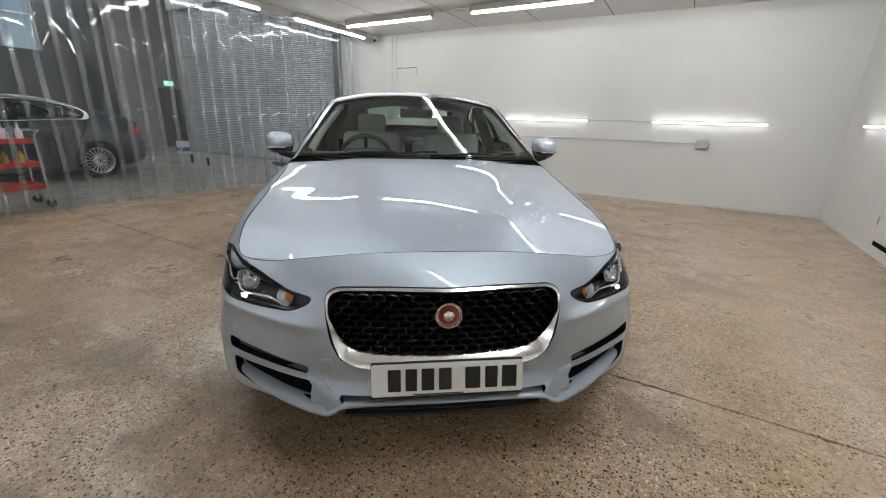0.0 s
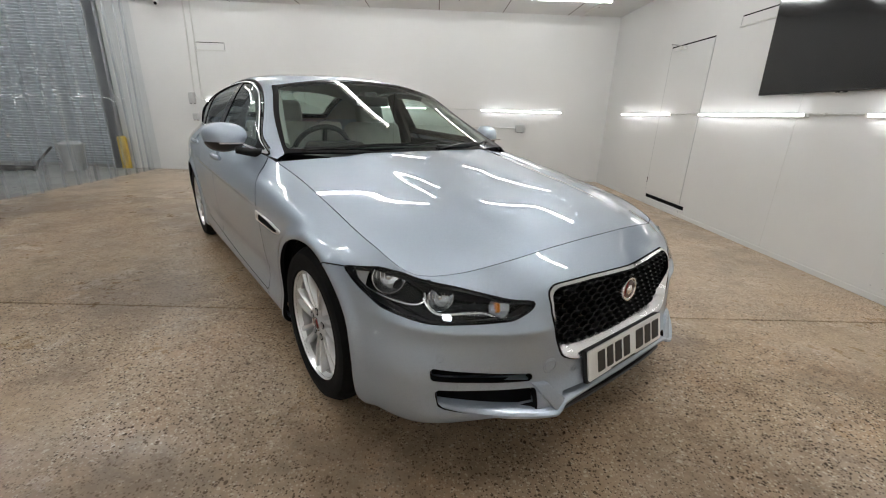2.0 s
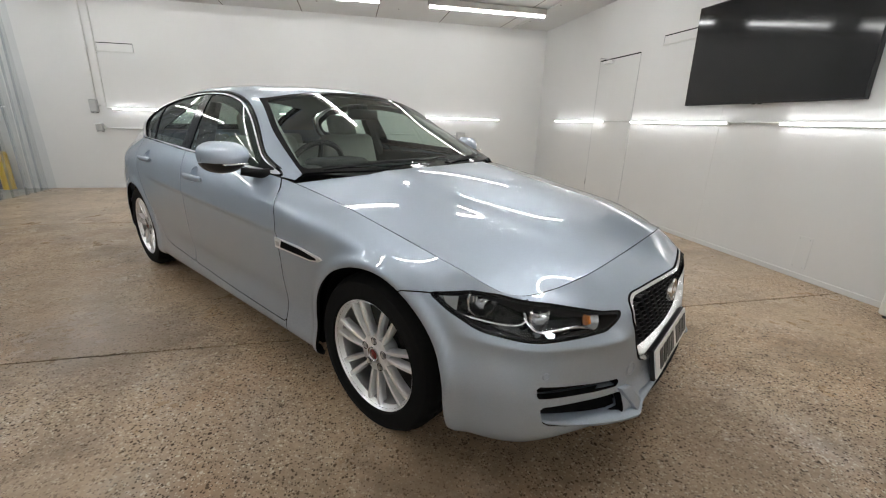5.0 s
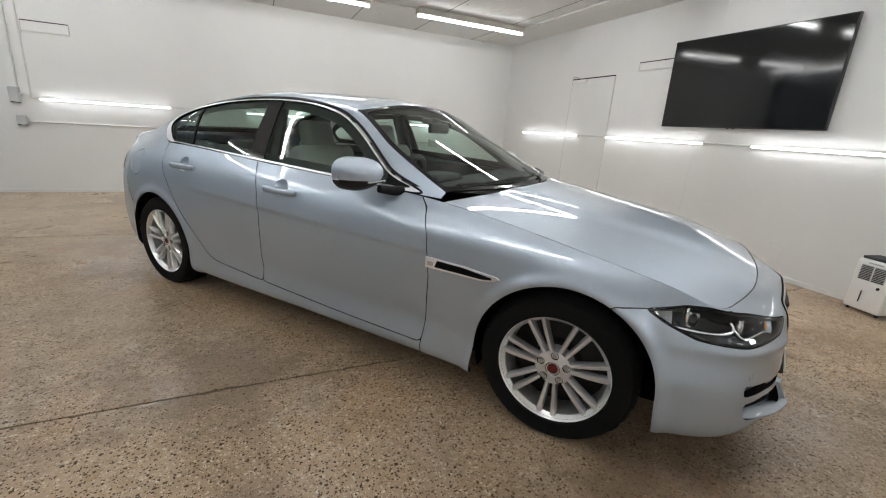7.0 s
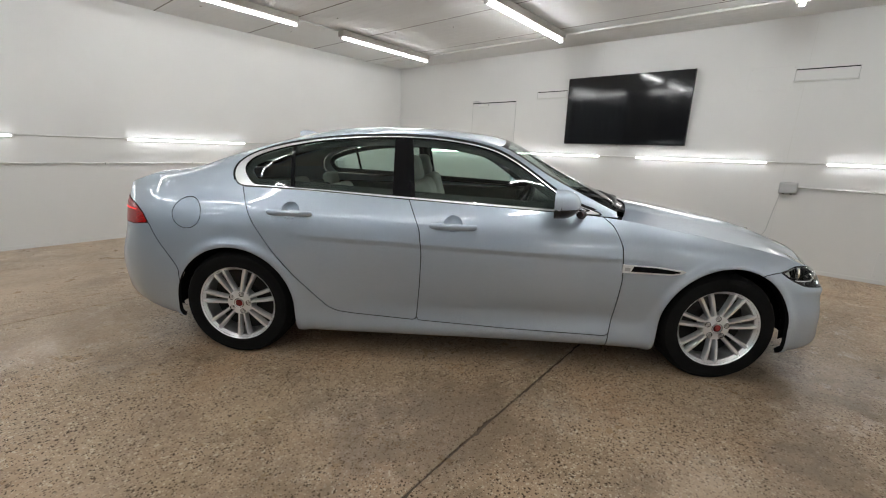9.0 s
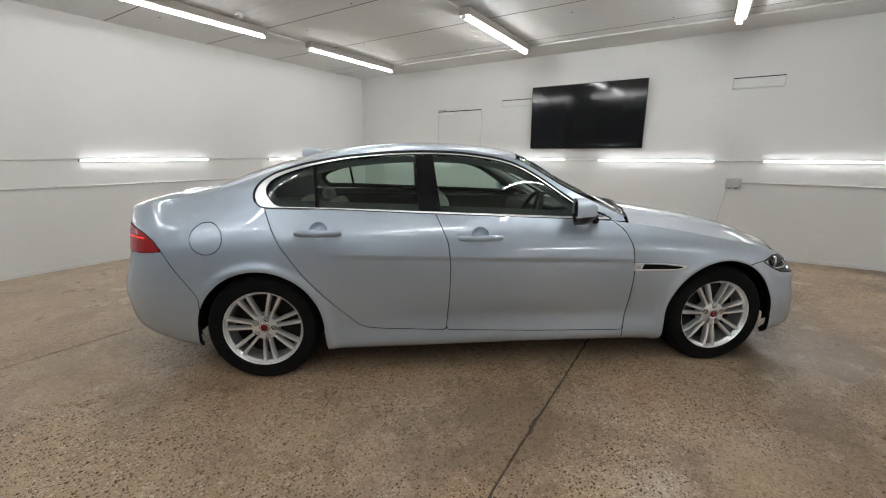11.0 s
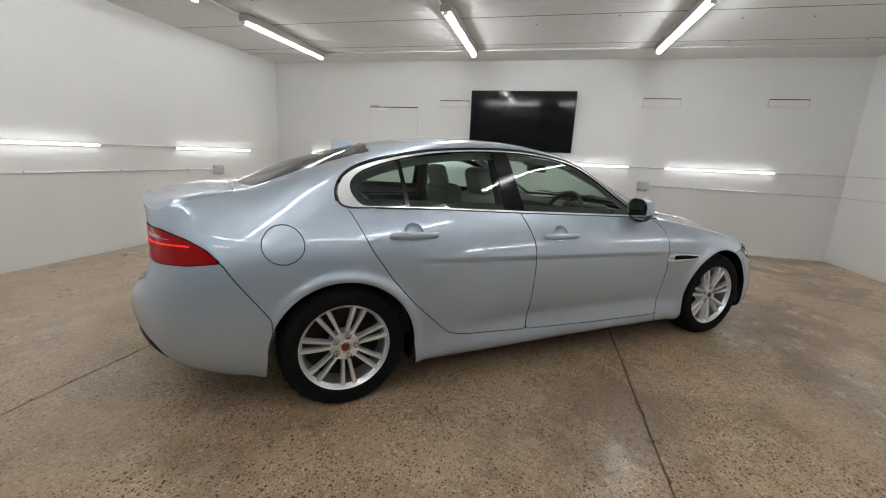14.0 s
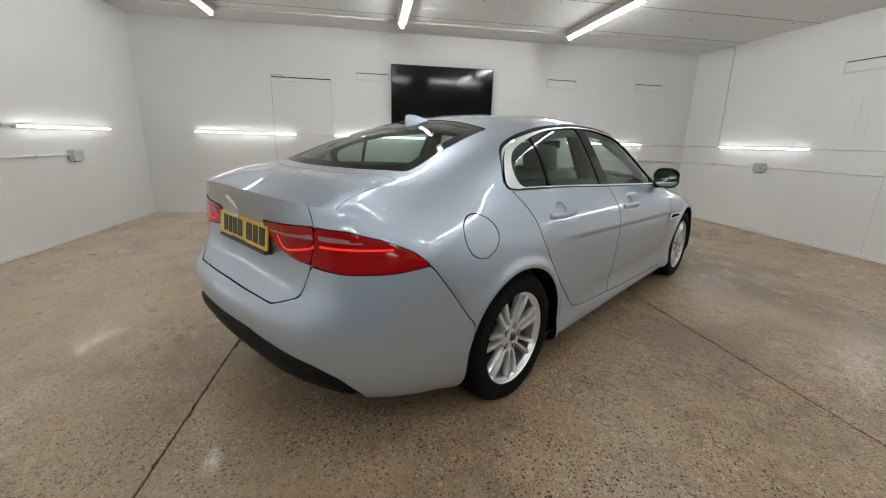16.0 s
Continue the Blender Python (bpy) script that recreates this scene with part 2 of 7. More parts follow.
M_BLACK = simple("black_plastic", (0.012, 0.012, 0.013), 0.35, vary=0.2)
M_DARK = simple("dark_gap", (0.004, 0.004, 0.0045), 0.85, vary=0.2, spec=0.08)
M_TUBE = glow("tube_light", (0.965, 0.975, 0.985), TUBE)
M_LAMP = glow("batten_light", (0.96, 0.975, 0.98), LAMP)
# batten glow set place by place to balance brightness across the room
M_LAMP_DIM = glow("aged_batten_light", (0.96, 0.975, 0.98), LAMP * 0.6)
M_LAMP_STRONG = glow("new_batten_light", (0.96, 0.975, 0.98), LAMP * 1.35)
M_LAMP_STRONGEST = glow("fresh_batten_light", (0.96, 0.975, 0.98), LAMP * 1.6)
M_TUBE_MID = glow("wall_tube_light", (0.965, 0.975, 0.985), TUBE * 1.15)
M_TUBE_BOOST = glow("new_tube_light", (0.965, 0.975, 0.985), TUBE * 3.6)
M_SCREEN = simple("screen_black", (0.006, 0.006, 0.007), 0.07, vary=0.1)
M_STRIP = clear_sheet("clear_strip", (0.9, 0.92, 0.93), 0.03, haze=0.045, ior=1.45)
M_EDGE = clear_sheet("strip_edge", (0.8, 0.84, 0.87), 0.08, haze=0.15, ior=1.45)
M_LIP_SHADE = simple("shut_line", (0.006, 0.006, 0.007), 0.7, vary=0.2, spec=0.1)
M_JOINT = simple("joint_filler", (0.085, 0.064, 0.044), 0.9, vary=0.3, scale=20, world_space=True)
M_BATTEN = simple("batten_steel", (0.36, 0.345, 0.31), 0.5, vary=0.12)
M_RED = simple("red_paint", (0.55, 0.03, 0.02), 0.4, vary=0.15)
M_STEEL = simple("bare_steel", (0.45, 0.45, 0.45), 0.35, metal=0.9, vary=0.15)
M_SHUTTER = simple("shutter_steel", (0.5, 0.54, 0.58), 0.5, metal=0.2, vary=0.15, scale=2)
M_DARKWALL = simple("dark_cladding", (0.06, 0.065, 0.075), 0.6, vary=0.2, scale=1.0, world_space=True)
M_MIDWALL = simple("grey_block_wall", (0.26, 0.26, 0.25), 0.75, vary=0.2, scale=1.5, world_space=True)
M_YELLOW = simple("yellow_paint", (0.65, 0.42, 0.02), 0.5, vary=0.15)


# ---- building helpers ----
def mesh_from(name, bm, material_):
    me = bpy.data.meshes.new(name)
    bm.normal_update()
    bm.to_mesh(me)
    bm.free()
    me.materials.append(material_)
    return me


def part(name, bm, material_, parent=None, label="", smooth=False):
    ob = new(name, mesh_from(name, bm, material_))
    if smooth:
        ob.data.shade_smooth()
        ob.data.set_sharp_from_angle(angle=radians(38))
    if parent is not None:
        ob.parent = parent
    if label:
        ob["label"] = label
    return ob


def thing(name, label, category, at=None, group="", kind=""):
    ob = new(name)
    if at is not None:
        ob.matrix_basis = at
    return tagged(ob, label, category, group, kind)


def box(x0, x1, y0, y1, z0, z1, bevel=0.0, segments=2, bm=None):
    bm = bm or bmesh.new()
    made = bmesh.ops.create_cube(bm, size=1.0, matrix=Matrix.Translation(((x0 + x1) / 2, (y0 + y1) / 2, (z0 + z1) / 2)) @ Matrix.Diagonal((abs(x1 - x0), abs(y1 - y0), abs(z1 - z0), 1)))
    if bevel:
        edges = list({e for v in made["verts"] for e in v.link_edges})
        bmesh.ops.bevel(bm, geom=edges, offset=bevel, segments=segments, profile=0.5, affect="EDGES")
    return bm


def rod(p, q, r, sides=12, bm=None, r2=None):
    bm = bm or bmesh.new()
    p, q = Vector(p), Vector(q)
    d = q - p
    m = Matrix.Translation((p + q) / 2) @ d.to_track_quat("Z", "Y").to_matrix().to_4x4()
    bmesh.ops.create_cone(bm, cap_ends=True, segments=sides, radius1=r, radius2=r if r2 is None else r2, depth=d.length, matrix=m)
    return bm


def lathe(profile, sides=32, bm=None, axis=None, closed=False):
    """Turn (radius, height) pairs round z, then lay by the matrix axis."""
    bm = bm or bmesh.new()
    axis = axis or Matrix()
    rings = []
    for r, h in profile:
        rings.append([bm.verts.new(axis @ Vector((r * math.cos(2 * math.pi * k / sides), r * math.sin(2 * math.pi * k / sides), h))) for k in range(sides)])
    pairs = list(zip(rings, rings[1:])) + ([(rings[-1], rings[0])] if closed else [])
    for a, b in pairs:
        for k in range(sides):
            bm.faces.new((a[k], a[(k + 1) % sides], b[(k + 1) % sides], b[k]))
    return bm


def tube(points, r, sides=8, bm=None, closed=False):
    """A round bar along points."""
    bm = bm or bmesh.new()
    pts = [Vector(p) for p in points]
    n = len(pts)
    rings = []
    up = None
    for i, p in enumerate(pts):
        a = pts[(i - 1) % n] if closed or i else p
        b = pts[(i + 1) % n] if closed or i < n - 1 else p
        d = (b - a).normalized()
        if up is None:
            up = d.orthogonal().normalized()
        up = (up - d * up.dot(d)).normalized()
        side = d.cross(up)
        rad = float(r[i] if isinstance(r, (list, tuple)) else r)
        rings.append([bm.verts.new(p + rad * (math.cos(2 * math.pi * k / sides) * up + math.sin(2 * math.pi * k / sides) * side)) for k in range(sides)])
    for i in range(n if closed else n - 1):
        a, b = rings[i], rings[(i + 1) % n]
        for k in range(sides):
            bm.faces.new((a[k], a[(k + 1) % sides], b[(k + 1) % sides], b[k]))
    if not closed:
        bm.faces.new(rings[0][::-1])
        bm.faces.new(rings[-1])
    return bm


# ---- the room ----
EAST, NORTH, SOUTH, WEST, HIGH = 2.01, 7.77, -1.46, -6.3, 2.85
FAR = -19.0
JOINTS = (SOUTH, 2.145, 5.17, NORTH)

floor = thing("floor", "tan worn concrete floor with stone chips and saw-cut joints", "floor", kind="structure")
part("sub_floor", box(FAR - 1, EAST + 0.2, -8.0, 12.0, -0.2, -0.007), M_JOINT, floor)


def ragged_slab(x0, x1, y0, y1, rag0, rag1):
    """A concrete bay whose joint edges are worn and chipped."""
    rng = random.Random(int(y0 * 100) + 700)

    def edge(y, way, rag):
        pts, x, chip = [], x0, 0.0
        while x < x1:
            chip = chip * 0.6 + (rng.uniform(0.004, 0.013) if rng.random() < 0.05 else 0.0)
            pts.append((x, y + way * ((0.0035 + rng.uniform(0, 0.0025) + chip) if rag else 0.0)))
            x += 0.018
        return pts + [(x1, y + way * (0.004 if rag else 0.0))]

    ring = edge(y0, 1, rag0) + edge(y1, -1, rag1)[::-1]
    bm = bmesh.new()
    top = [bm.verts.new((x, y, 0.0)) for x, y in ring]
    low = [bm.verts.new((x, y, -0.1)) for x, y in ring]
    bm.faces.new(top)
    for k in range(len(ring)):
        bm.faces.new((low[k], low[(k + 1) % len(ring)], top[(k + 1) % len(ring)], top[k]))
    return bm


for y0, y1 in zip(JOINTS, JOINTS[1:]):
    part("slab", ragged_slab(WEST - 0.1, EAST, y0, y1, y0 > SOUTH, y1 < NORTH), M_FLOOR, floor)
part("workshop_slab", box(FAR, WEST - 0.1, -8.0, 12.0, -0.1, -0.001), M_FLOOR_GREY, floor, "grey worn concrete of the workshop")

wall_n = tagged(part("wall_north", box(-6.95, EAST + 0.2, NORTH, NORTH + 0.2, 0, HIGH + 1.2), M_WALL), "white painted board wall with tube lights", "wall", kind="structure")
wall_e = tagged(part("wall_east", box(EAST, EAST + 0.2, SOUTH, NORTH, 0, HIGH + 0.1), M_WALL), "white painted board wall behind the television", "wall", kind="structure")
wall_s = tagged(part("wall_south", box(WEST, EAST + 0.2, SOUTH - 0.2, SOUTH, 0, HIGH + 0.1), M_WALL), "white painted board wall with sockets", "wall", kind="structure")
for n, (x0, x1, y0, y1) in enumerate(((WEST + 0.2, EAST, NORTH - 0.012, NORTH), (EAST - 0.012, EAST, SOUTH, NORTH - 0.012), (WEST, EAST - 0.012, SOUTH, SOUTH + 0.012))):
    tagged(part("baseboard", box(x0, x1, y0, y1, 0.0, 0.045, 0.003, 1), M_WALL), "low white painted skirting strip", "skirting", kind="structure")

# ceiling: white ribbed panels side by side, with open seams along y
bm = bmesh.new()
seams = [WEST - 0.05, -5.85, -4.7, -3.52, -2.34, -1.15, -0.05, 1.08, EAST + 0.1]
for a, b in zip(seams, seams[1:]):
    box(a + 0.004, b - 0.004, SOUTH - 0.1, NORTH + 0.1, HIGH, HIGH + 0.08, 0.003, 1, bm)
    for k in range(1, int((b - a) / 0.115)):
        box(a + k * 0.115 - 0.007, a + k * 0.115 + 0.007, SOUTH, NORTH, HIGH - 0.0008, HIGH + 0.002, 0, 1, bm)
ceiling = tagged(part("ceiling", bm, M_CEIL), "white ribbed ceiling panels with dark seams", "ceiling", kind="structure")
roof_over = tagged(part("roof_deck", box(WEST - 0.05, EAST + 0.2, SOUTH - 0.2, NORTH + 0.2, HIGH + 0.1, HIGH + 0.25), M_DARK), "dark deck above the ceiling panels", "roof", kind="structure")


M_GRIME = simple("grimy_seam", (0.14, 0.12, 0.105), 0.8, vary=0.5, scale=3.0, world_space=True)
rng = random.Random(21)
for a in seams[1:-1]:
    tagged(part("trim", box(a - 0.0065, a + 0.0065, SOUTH, NORTH, HIGH - 0.0015, HIGH + 0.004), M_GRIME), "dark grimy seam between ceiling panels", "trim", kind="structure")
bm = bmesh.new()
for a in seams[1:-1]:
    for k in range(9):
        fx, fy = a + rng.choice((-0.06, 0.06, 0.3)) + rng.uniform(-0.02, 0.02), SOUTH + 0.4 + k * 1.0 + rng.uniform(-0.3, 0.3)
        rod((fx, fy, HIGH - 0.006), (fx, fy, HIGH + 0.002), rng.uniform(0.007, 0.012), 8, bm)
tagged(part("ceiling_fixings", bm, M_GRIME), "small dark screw heads in the ceiling", "fixings", kind="stuff")


def batten(x, y, along_y=False, glass=None):
    """A twin-bodied ceiling batten with a glowing diffuser and end caps, 1.8 m long."""
    t = thing("ceiling_light", "long slim fluorescent batten on the white ceiling", "ceiling light", pose(x, y, HIGH, 0, 0, 90 if along_y else 0), "ceiling battens")
    part("housing", box(-0.9, 0.9, -0.062, 0.062, -0.085, -0.004, 0.008), M_BATTEN, t)
    bm = bmesh.new()
    box(-0.885, 0.885, -0.017, 0.017, -0.119, -0.087, 0.012, 3, bm)
    part("diffuser", bm, glass or M_LAMP, t, "glowing white diffuser", True)
    for s in (-1, 1):
        part("end_cap", box(s * 0.9, s * 0.887, -0.027, 0.027, -0.125, -0.087, 0.004), M_WHITE, t)
        part("mount", box(s * 0.5 - 0.03, s * 0.5 + 0.03, -0.05, 0.05, -0.012, 0.0, 0.002), M_STEEL, t)
    return t


for bx in (-4.58, -2.08, 0.4):
    batten(bx, 6.4, False, M_LAMP_DIM)
for bx in (-4.58, -2.12, 0.35):
    batten(bx, 3.91, False, M_LAMP_STRONGEST if bx > 0 else None)
for bx in (-4.58, -2.12, 0.3):
    batten(bx, 1.43, False, M_LAMP_STRONGEST if bx > 0 else M_LAMP_STRONG)
for by in (6.46, 4.0, 1.5):
    batten(-5.9, by, True, M_LAMP_DIM)


def wall_tube(name_at, length=1.5, glass=None):
    t = thing("wall_light", "slim glowing tube light on the white wall", "wall light", name_at, "wall tubes")
    part("base", box(-length / 2, length / 2, -0.02, 0.0, -0.018, 0.018, 0.004), M_WHITE, t)
    bm = rod((-length / 2 + 0.015, -0.034, 0), (length / 2 - 0.015, -0.03, 0), 0.0085, 12)
    part("tube", bm, glass or M_TUBE, t, "glowing white tube", True)
    for s in (-1, 1):
        part("end_cap", box(s * length / 2, s * (length / 2 - 0.018), -0.044, -0.021, -0.014, 0.014, 0.004), M_WHITE, t)
    return t


for y in (6.29, 4.2, 2.2, 0.19):
    wall_tube(pose(EAST, y, 1.255, 0, 0, -90), 1.5, M_TUBE_MID)
for x in (-4.57, -2.08, 0.41):
    wall_tube(pose(x, NORTH, 1.25), 1.5, M_TUBE_MID)
# the two western tubes are unseen; their glow is raised to light the nose
for x in (0.39, -2.1, -4.6):
    wall_tube(pose(x, SOUTH, 1.255, 0, 0, 180), 1.5, M_TUBE_BOOST if x < 0 else None)


# ---- car bodywork tools ----
WELDS = set()


class Sheet:
    """A surface patch: places, normals, a two-number chart for every corner, and faces."""

    def __init__(self, v, n, q, f):
        self.v, self.n, self.q, self.f = v, n, q, f

    def cut(self, value, keep_below=True, gap=0.0):
        """Keeps the side where value (one number a corner) is below -gap (or above gap); faces across are clipped."""
        val = (value if keep_below else -value) + gap
        inside = val <= 0
        v, n, q = list(map(tuple, self.v)), list(map(tuple, self.n)), list(map(tuple, self.q))
        made, faces = {}, []
        for f in self.f:
            k = sum(inside[i] for i in f)
            if k == len(f):
                faces.append(tuple(f))
            elif k:
                out = []
                for a, b in zip(f, f[1:] + f[:1]):
                    if inside[a]:
                        out.append(a)
                    if inside[a] != inside[b]:
                        key = (min(a, b), max(a, b))
                        if key not in made:
                            t = val[key[0]] / (val[key[0]] - val[key[1]])
                            made[key] = len(v)
                            for store, src in ((v, self.v), (n, self.n), (q, self.q)):
                                store.append(tuple(src[key[0]] * (1 - t) + src[key[1]] * t))
                        out.append(made[key])
                if len(out) > 2:
                    faces.append(tuple(out))
        return Sheet(np.array(v), np.array(n), np.array(q), faces).tidy()

    def tidy(self):
        used = sorted({i for f in self.f for i in f})
        if not used:
            return Sheet(np.zeros((0, 3)), np.zeros((0, 3)), np.zeros((0, 2)), [])
        at = {i: k for k, i in enumerate(used)}
        return Sheet(self.v[used], self.n[used], self.q[used], [tuple(at[i] for i in f) for f in self.f])

    def moved(self, d):
        return Sheet(self.v + self.n * d, self.n, self.q, self.f)

    def mirrored(self):
        s = np.array((-1.0, 1, 1))
        return Sheet(self.v * s, self.n * s, self.q, [tuple(f[::-1]) for f in self.f])

    def plus(self, other):
        k = len(self.v)
        return Sheet(np.vstack((self.v, other.v)), np.vstack((self.n, other.n)), np.vstack((self.q, other.q)), self.f + [tuple(i + k for i in f) for f in other.f])

    def settled(self):
        """The patch with its normals taken afresh from its faces."""
        n = np.zeros_like(self.v)
        for f in self.f:
            k = np.cross(self.v[f[1]] - self.v[f[0]], self.v[f[2]] - self.v[f[0]])
            for i in f:
                n[i] += k
        n[np.abs(self.v[:, 0]) < 1e-5, 0] = 0
        return Sheet(self.v, n / (np.linalg.norm(n, axis=1, keepdims=True) + 1e-12), self.q, self.f)

    def both(self):
        return self.plus(self.mirrored())

    def rim(self):
        count = {}
        for f in self.f:
            for a, b in zip(f, f[1:] + f[:1]):
                count[(a, b)] = 1
        shut = {i for i in {i for e in count for i in e} if (round(abs(self.v[i][0]), 4), round(self.v[i][1], 4)) in WELDS}
        return [(a, b) for a, b in count if (b, a) not in count and (abs(self.v[a][0]) > 1e-3 or abs(self.v[b][0]) > 1e-3) and not (a in shut and b in shut)]

    def ob(self, name, material_, parent, label="", lip=0.012):
        """The patch as a mesh part, its edges turned inwards by lip."""
        v, n, f = [tuple(p) for p in self.v], [tuple(p) for p in self.n], list(self.f)
        if lip:
            mid = {}
            for a, b in self.rim():
                for i in (a, b):
                    if i not in mid:
                        mid[i] = len(v)
                        v += [tuple(self.v[i]), tuple(self.v[i] - self.n[i] * lip)]
                        n += [(0, 0, 0)] * 2
                d = self.v[b] - self.v[a]
                w = np.cross(d, self.n[a])
                w = w / (np.linalg.norm(w) + 1e-9)
                for i in (a, b):
                    for k in (0, 1):
                        n[mid[i] + k] = tuple(np.array(n[mid[i] + k]) + w)
                f.append((mid[b], mid[a], mid[a] + 1, mid[b] + 1))
        me = bpy.data.meshes.new(name)
        me.from_pydata(v, [], f)
        me.materials.append(material_)
        # turned-in edges coloured dark, for the shade in shut lines and arches
        if lip and len(f) > len(self.f):
            me.materials.append(M_LIP_SHADE)
            kinds = np.zeros(len(f), np.int32)
            kinds[len(self.f):] = 1
            me.polygons.foreach_set("material_index", kinds)
        me.shade_smooth()
        nn = np.array(n)
        nn = nn / (np.linalg.norm(nn, axis=1, keepdims=True) + 1e-9)
        me.normals_split_custom_set_from_vertices([tuple(p) for p in nn])
        ob = new(name, me)
        ob.parent = parent
        if label:
            ob["label"] = label
        return ob


def smooth_keys(t, p, at):
    """A smooth curve through the values p (rows) at the knots t, read at the places at."""
    t, p, at = np.asarray(t, float), np.asarray(p, float), np.asarray(at, float)
    p = p.reshape(len(t), -1)
    h = np.diff(t)[:, None]
    d = np.diff(p, axis=0) / h
    m = np.empty_like(p)
    m[1:-1] = (d[:-1] * h[1:] + d[1:] * h[:-1]) / (h[1:] + h[:-1])
    m[0], m[-1] = d[0] * 1.5 - m[1] * 0.5 if len(t) > 2 else d[0], d[-1] * 1.5 - m[-2] * 0.5 if len(t) > 2 else d[-1]
    i = np.clip(np.searchsorted(t, at) - 1, 0, len(t) - 2)
    w = t[i + 1] - t[i]
    s = ((at - t[i]) / w)[:, None]
    w = w[:, None]
    return (2 * s**3 - 3 * s**2 + 1) * p[i] + (s**3 - 2 * s**2 + s) * w * m[i] + (3 * s**2 - 2 * s**3) * p[i + 1] + (s**3 - s**2) * w * m[i + 1]


def grid_sheet(p, chart, flip=False):
    """A sheet from a grid of places p[i, j]."""
    a, b = p.shape[:2]
    du = np.gradient(p, axis=0)
    dv = np.gradient(p, axis=1)
    n = np.cross(du, dv)
    if flip:
        n = -n
    n[np.abs(p[..., 0]) < 1e-5, 0] = 0
    n /= np.linalg.norm(n, axis=-1, keepdims=True) + 1e-12
    ids = np.arange(a * b).reshape(a, b)
    f = []
    for i in range(a - 1):
        for j in range(b - 1):
            q = (int(ids[i, j]), int(ids[i + 1, j]), int(ids[i + 1, j + 1]), int(ids[i, j + 1]))
            f.append(q[::-1] if flip else q)
    return Sheet(p.reshape(-1, 3), n.reshape(-1, 3), chart.reshape(-1, 2), f)


def relaxed(p, rounds=30):
    """Evens ripples out of a grid without shrinking it, its borders kept."""
    for k in range(2 * rounds):
        w = 0.5 if k % 2 == 0 else -0.52
        q = p.copy()
        q[1:-1, 1:-1] = p[1:-1, 1:-1] * (1 - w) + w * 0.25 * (p[:-2, 1:-1] + p[2:, 1:-1] + p[1:-1, :-2] + p[1:-1, 2:])
        p = q
    return p


def outline(points, rounding=0.0, steps=5):
    """A closed outline with its corners rounded."""
    pts = [np.array(p, float) for p in points]
    if not rounding:
        return np.array(pts)
    out = []
    for i, p in enumerate(pts):
        a, b = pts[i - 1], pts[(i + 1) % len(pts)]
        ra = p + (a - p) / np.linalg.norm(a - p) * min(rounding, 0.45 * np.linalg.norm(a - p))
        rb = p + (b - p) / np.linalg.norm(b - p) * min(rounding, 0.45 * np.linalg.norm(b - p))
        for k in range(steps + 1):
            t = k / steps
            out.append((1 - t) ** 2 * ra + 2 * t * (1 - t) * p + t * t * rb)
    return np.array(out)


def off_outline(pts, poly):
    """The signed distance of points to a closed outline: below zero inside."""
    pts = np.asarray(pts, float)
    best = np.full(len(pts), 1e9)
    inside = np.zeros(len(pts), bool)
    for a, b in zip(poly, np.roll(poly, -1, axis=0)):
        d = b - a
        t = np.clip(((pts - a) @ d) / (d @ d + 1e-12), 0, 1)
        best = np.minimum(best, np.linalg.norm(pts - a - t[:, None] * d, axis=1))
        with np.errstate(divide="ignore", invalid="ignore"):
            cross = ((a[1] > pts[:, 1]) != (b[1] > pts[:, 1])) & (pts[:, 0] < (b[0] - a[0]) * (pts[:, 1] - a[1]) / (b[1] - a[1] + 1e-15) + a[0])
        inside ^= cross
    return np.where(inside, -best, best)


# ---- the silver-blue saloon: body surfaces, in its own axes (nose to -y, half width to +x) ----
RING = [(0, -2.262), (0.22, -2.256), (0.43, -2.222), (0.615, -2.145), (0.78, -2.03), (0.882, -1.775), (0.905, -1.42), (0.914, -1.05), (0.92, -0.75), (0.925, -0.2),
        (0.925, 0.33), (0.922, 0.9), (0.915, 1.42), (0.89, 1.75), (0.83, 2.02), (0.72, 2.22), (0.5, 2.36), (0.25, 2.40), (0, 2.415)]
TOP = [(0, -2.10, 0.742), (0.25, -2.094, 0.737), (0.47, -2.062, 0.712), (0.62, -2.0, 0.682), (0.74, -1.935, 0.683), (0.795, -1.75, 0.742), (0.80, -1.42, 0.81), (0.80, -1.08, 0.872),
       (0.815, -0.78, 0.918), (0.845, -0.2, 0.957), (0.845, 0.33, 0.979), (0.835, 0.9, 1.006), (0.79, 1.42, 1.014), (0.735, 1.75, 1.01), (0.69, 2.02, 1.0), (0.61, 2.20, 0.987),
       (0.45, 2.295, 1.005), (0.22, 2.347, 1.022), (0, 2.362, 1.028)]
ring_at = np.concatenate(([0], np.cumsum(np.linalg.norm(np.diff(np.array(RING), axis=0), axis=1))))
RING_KEYS = (0, 3, 4.5, 6, 9, 12, 14.5, 15.3, 16, 18)
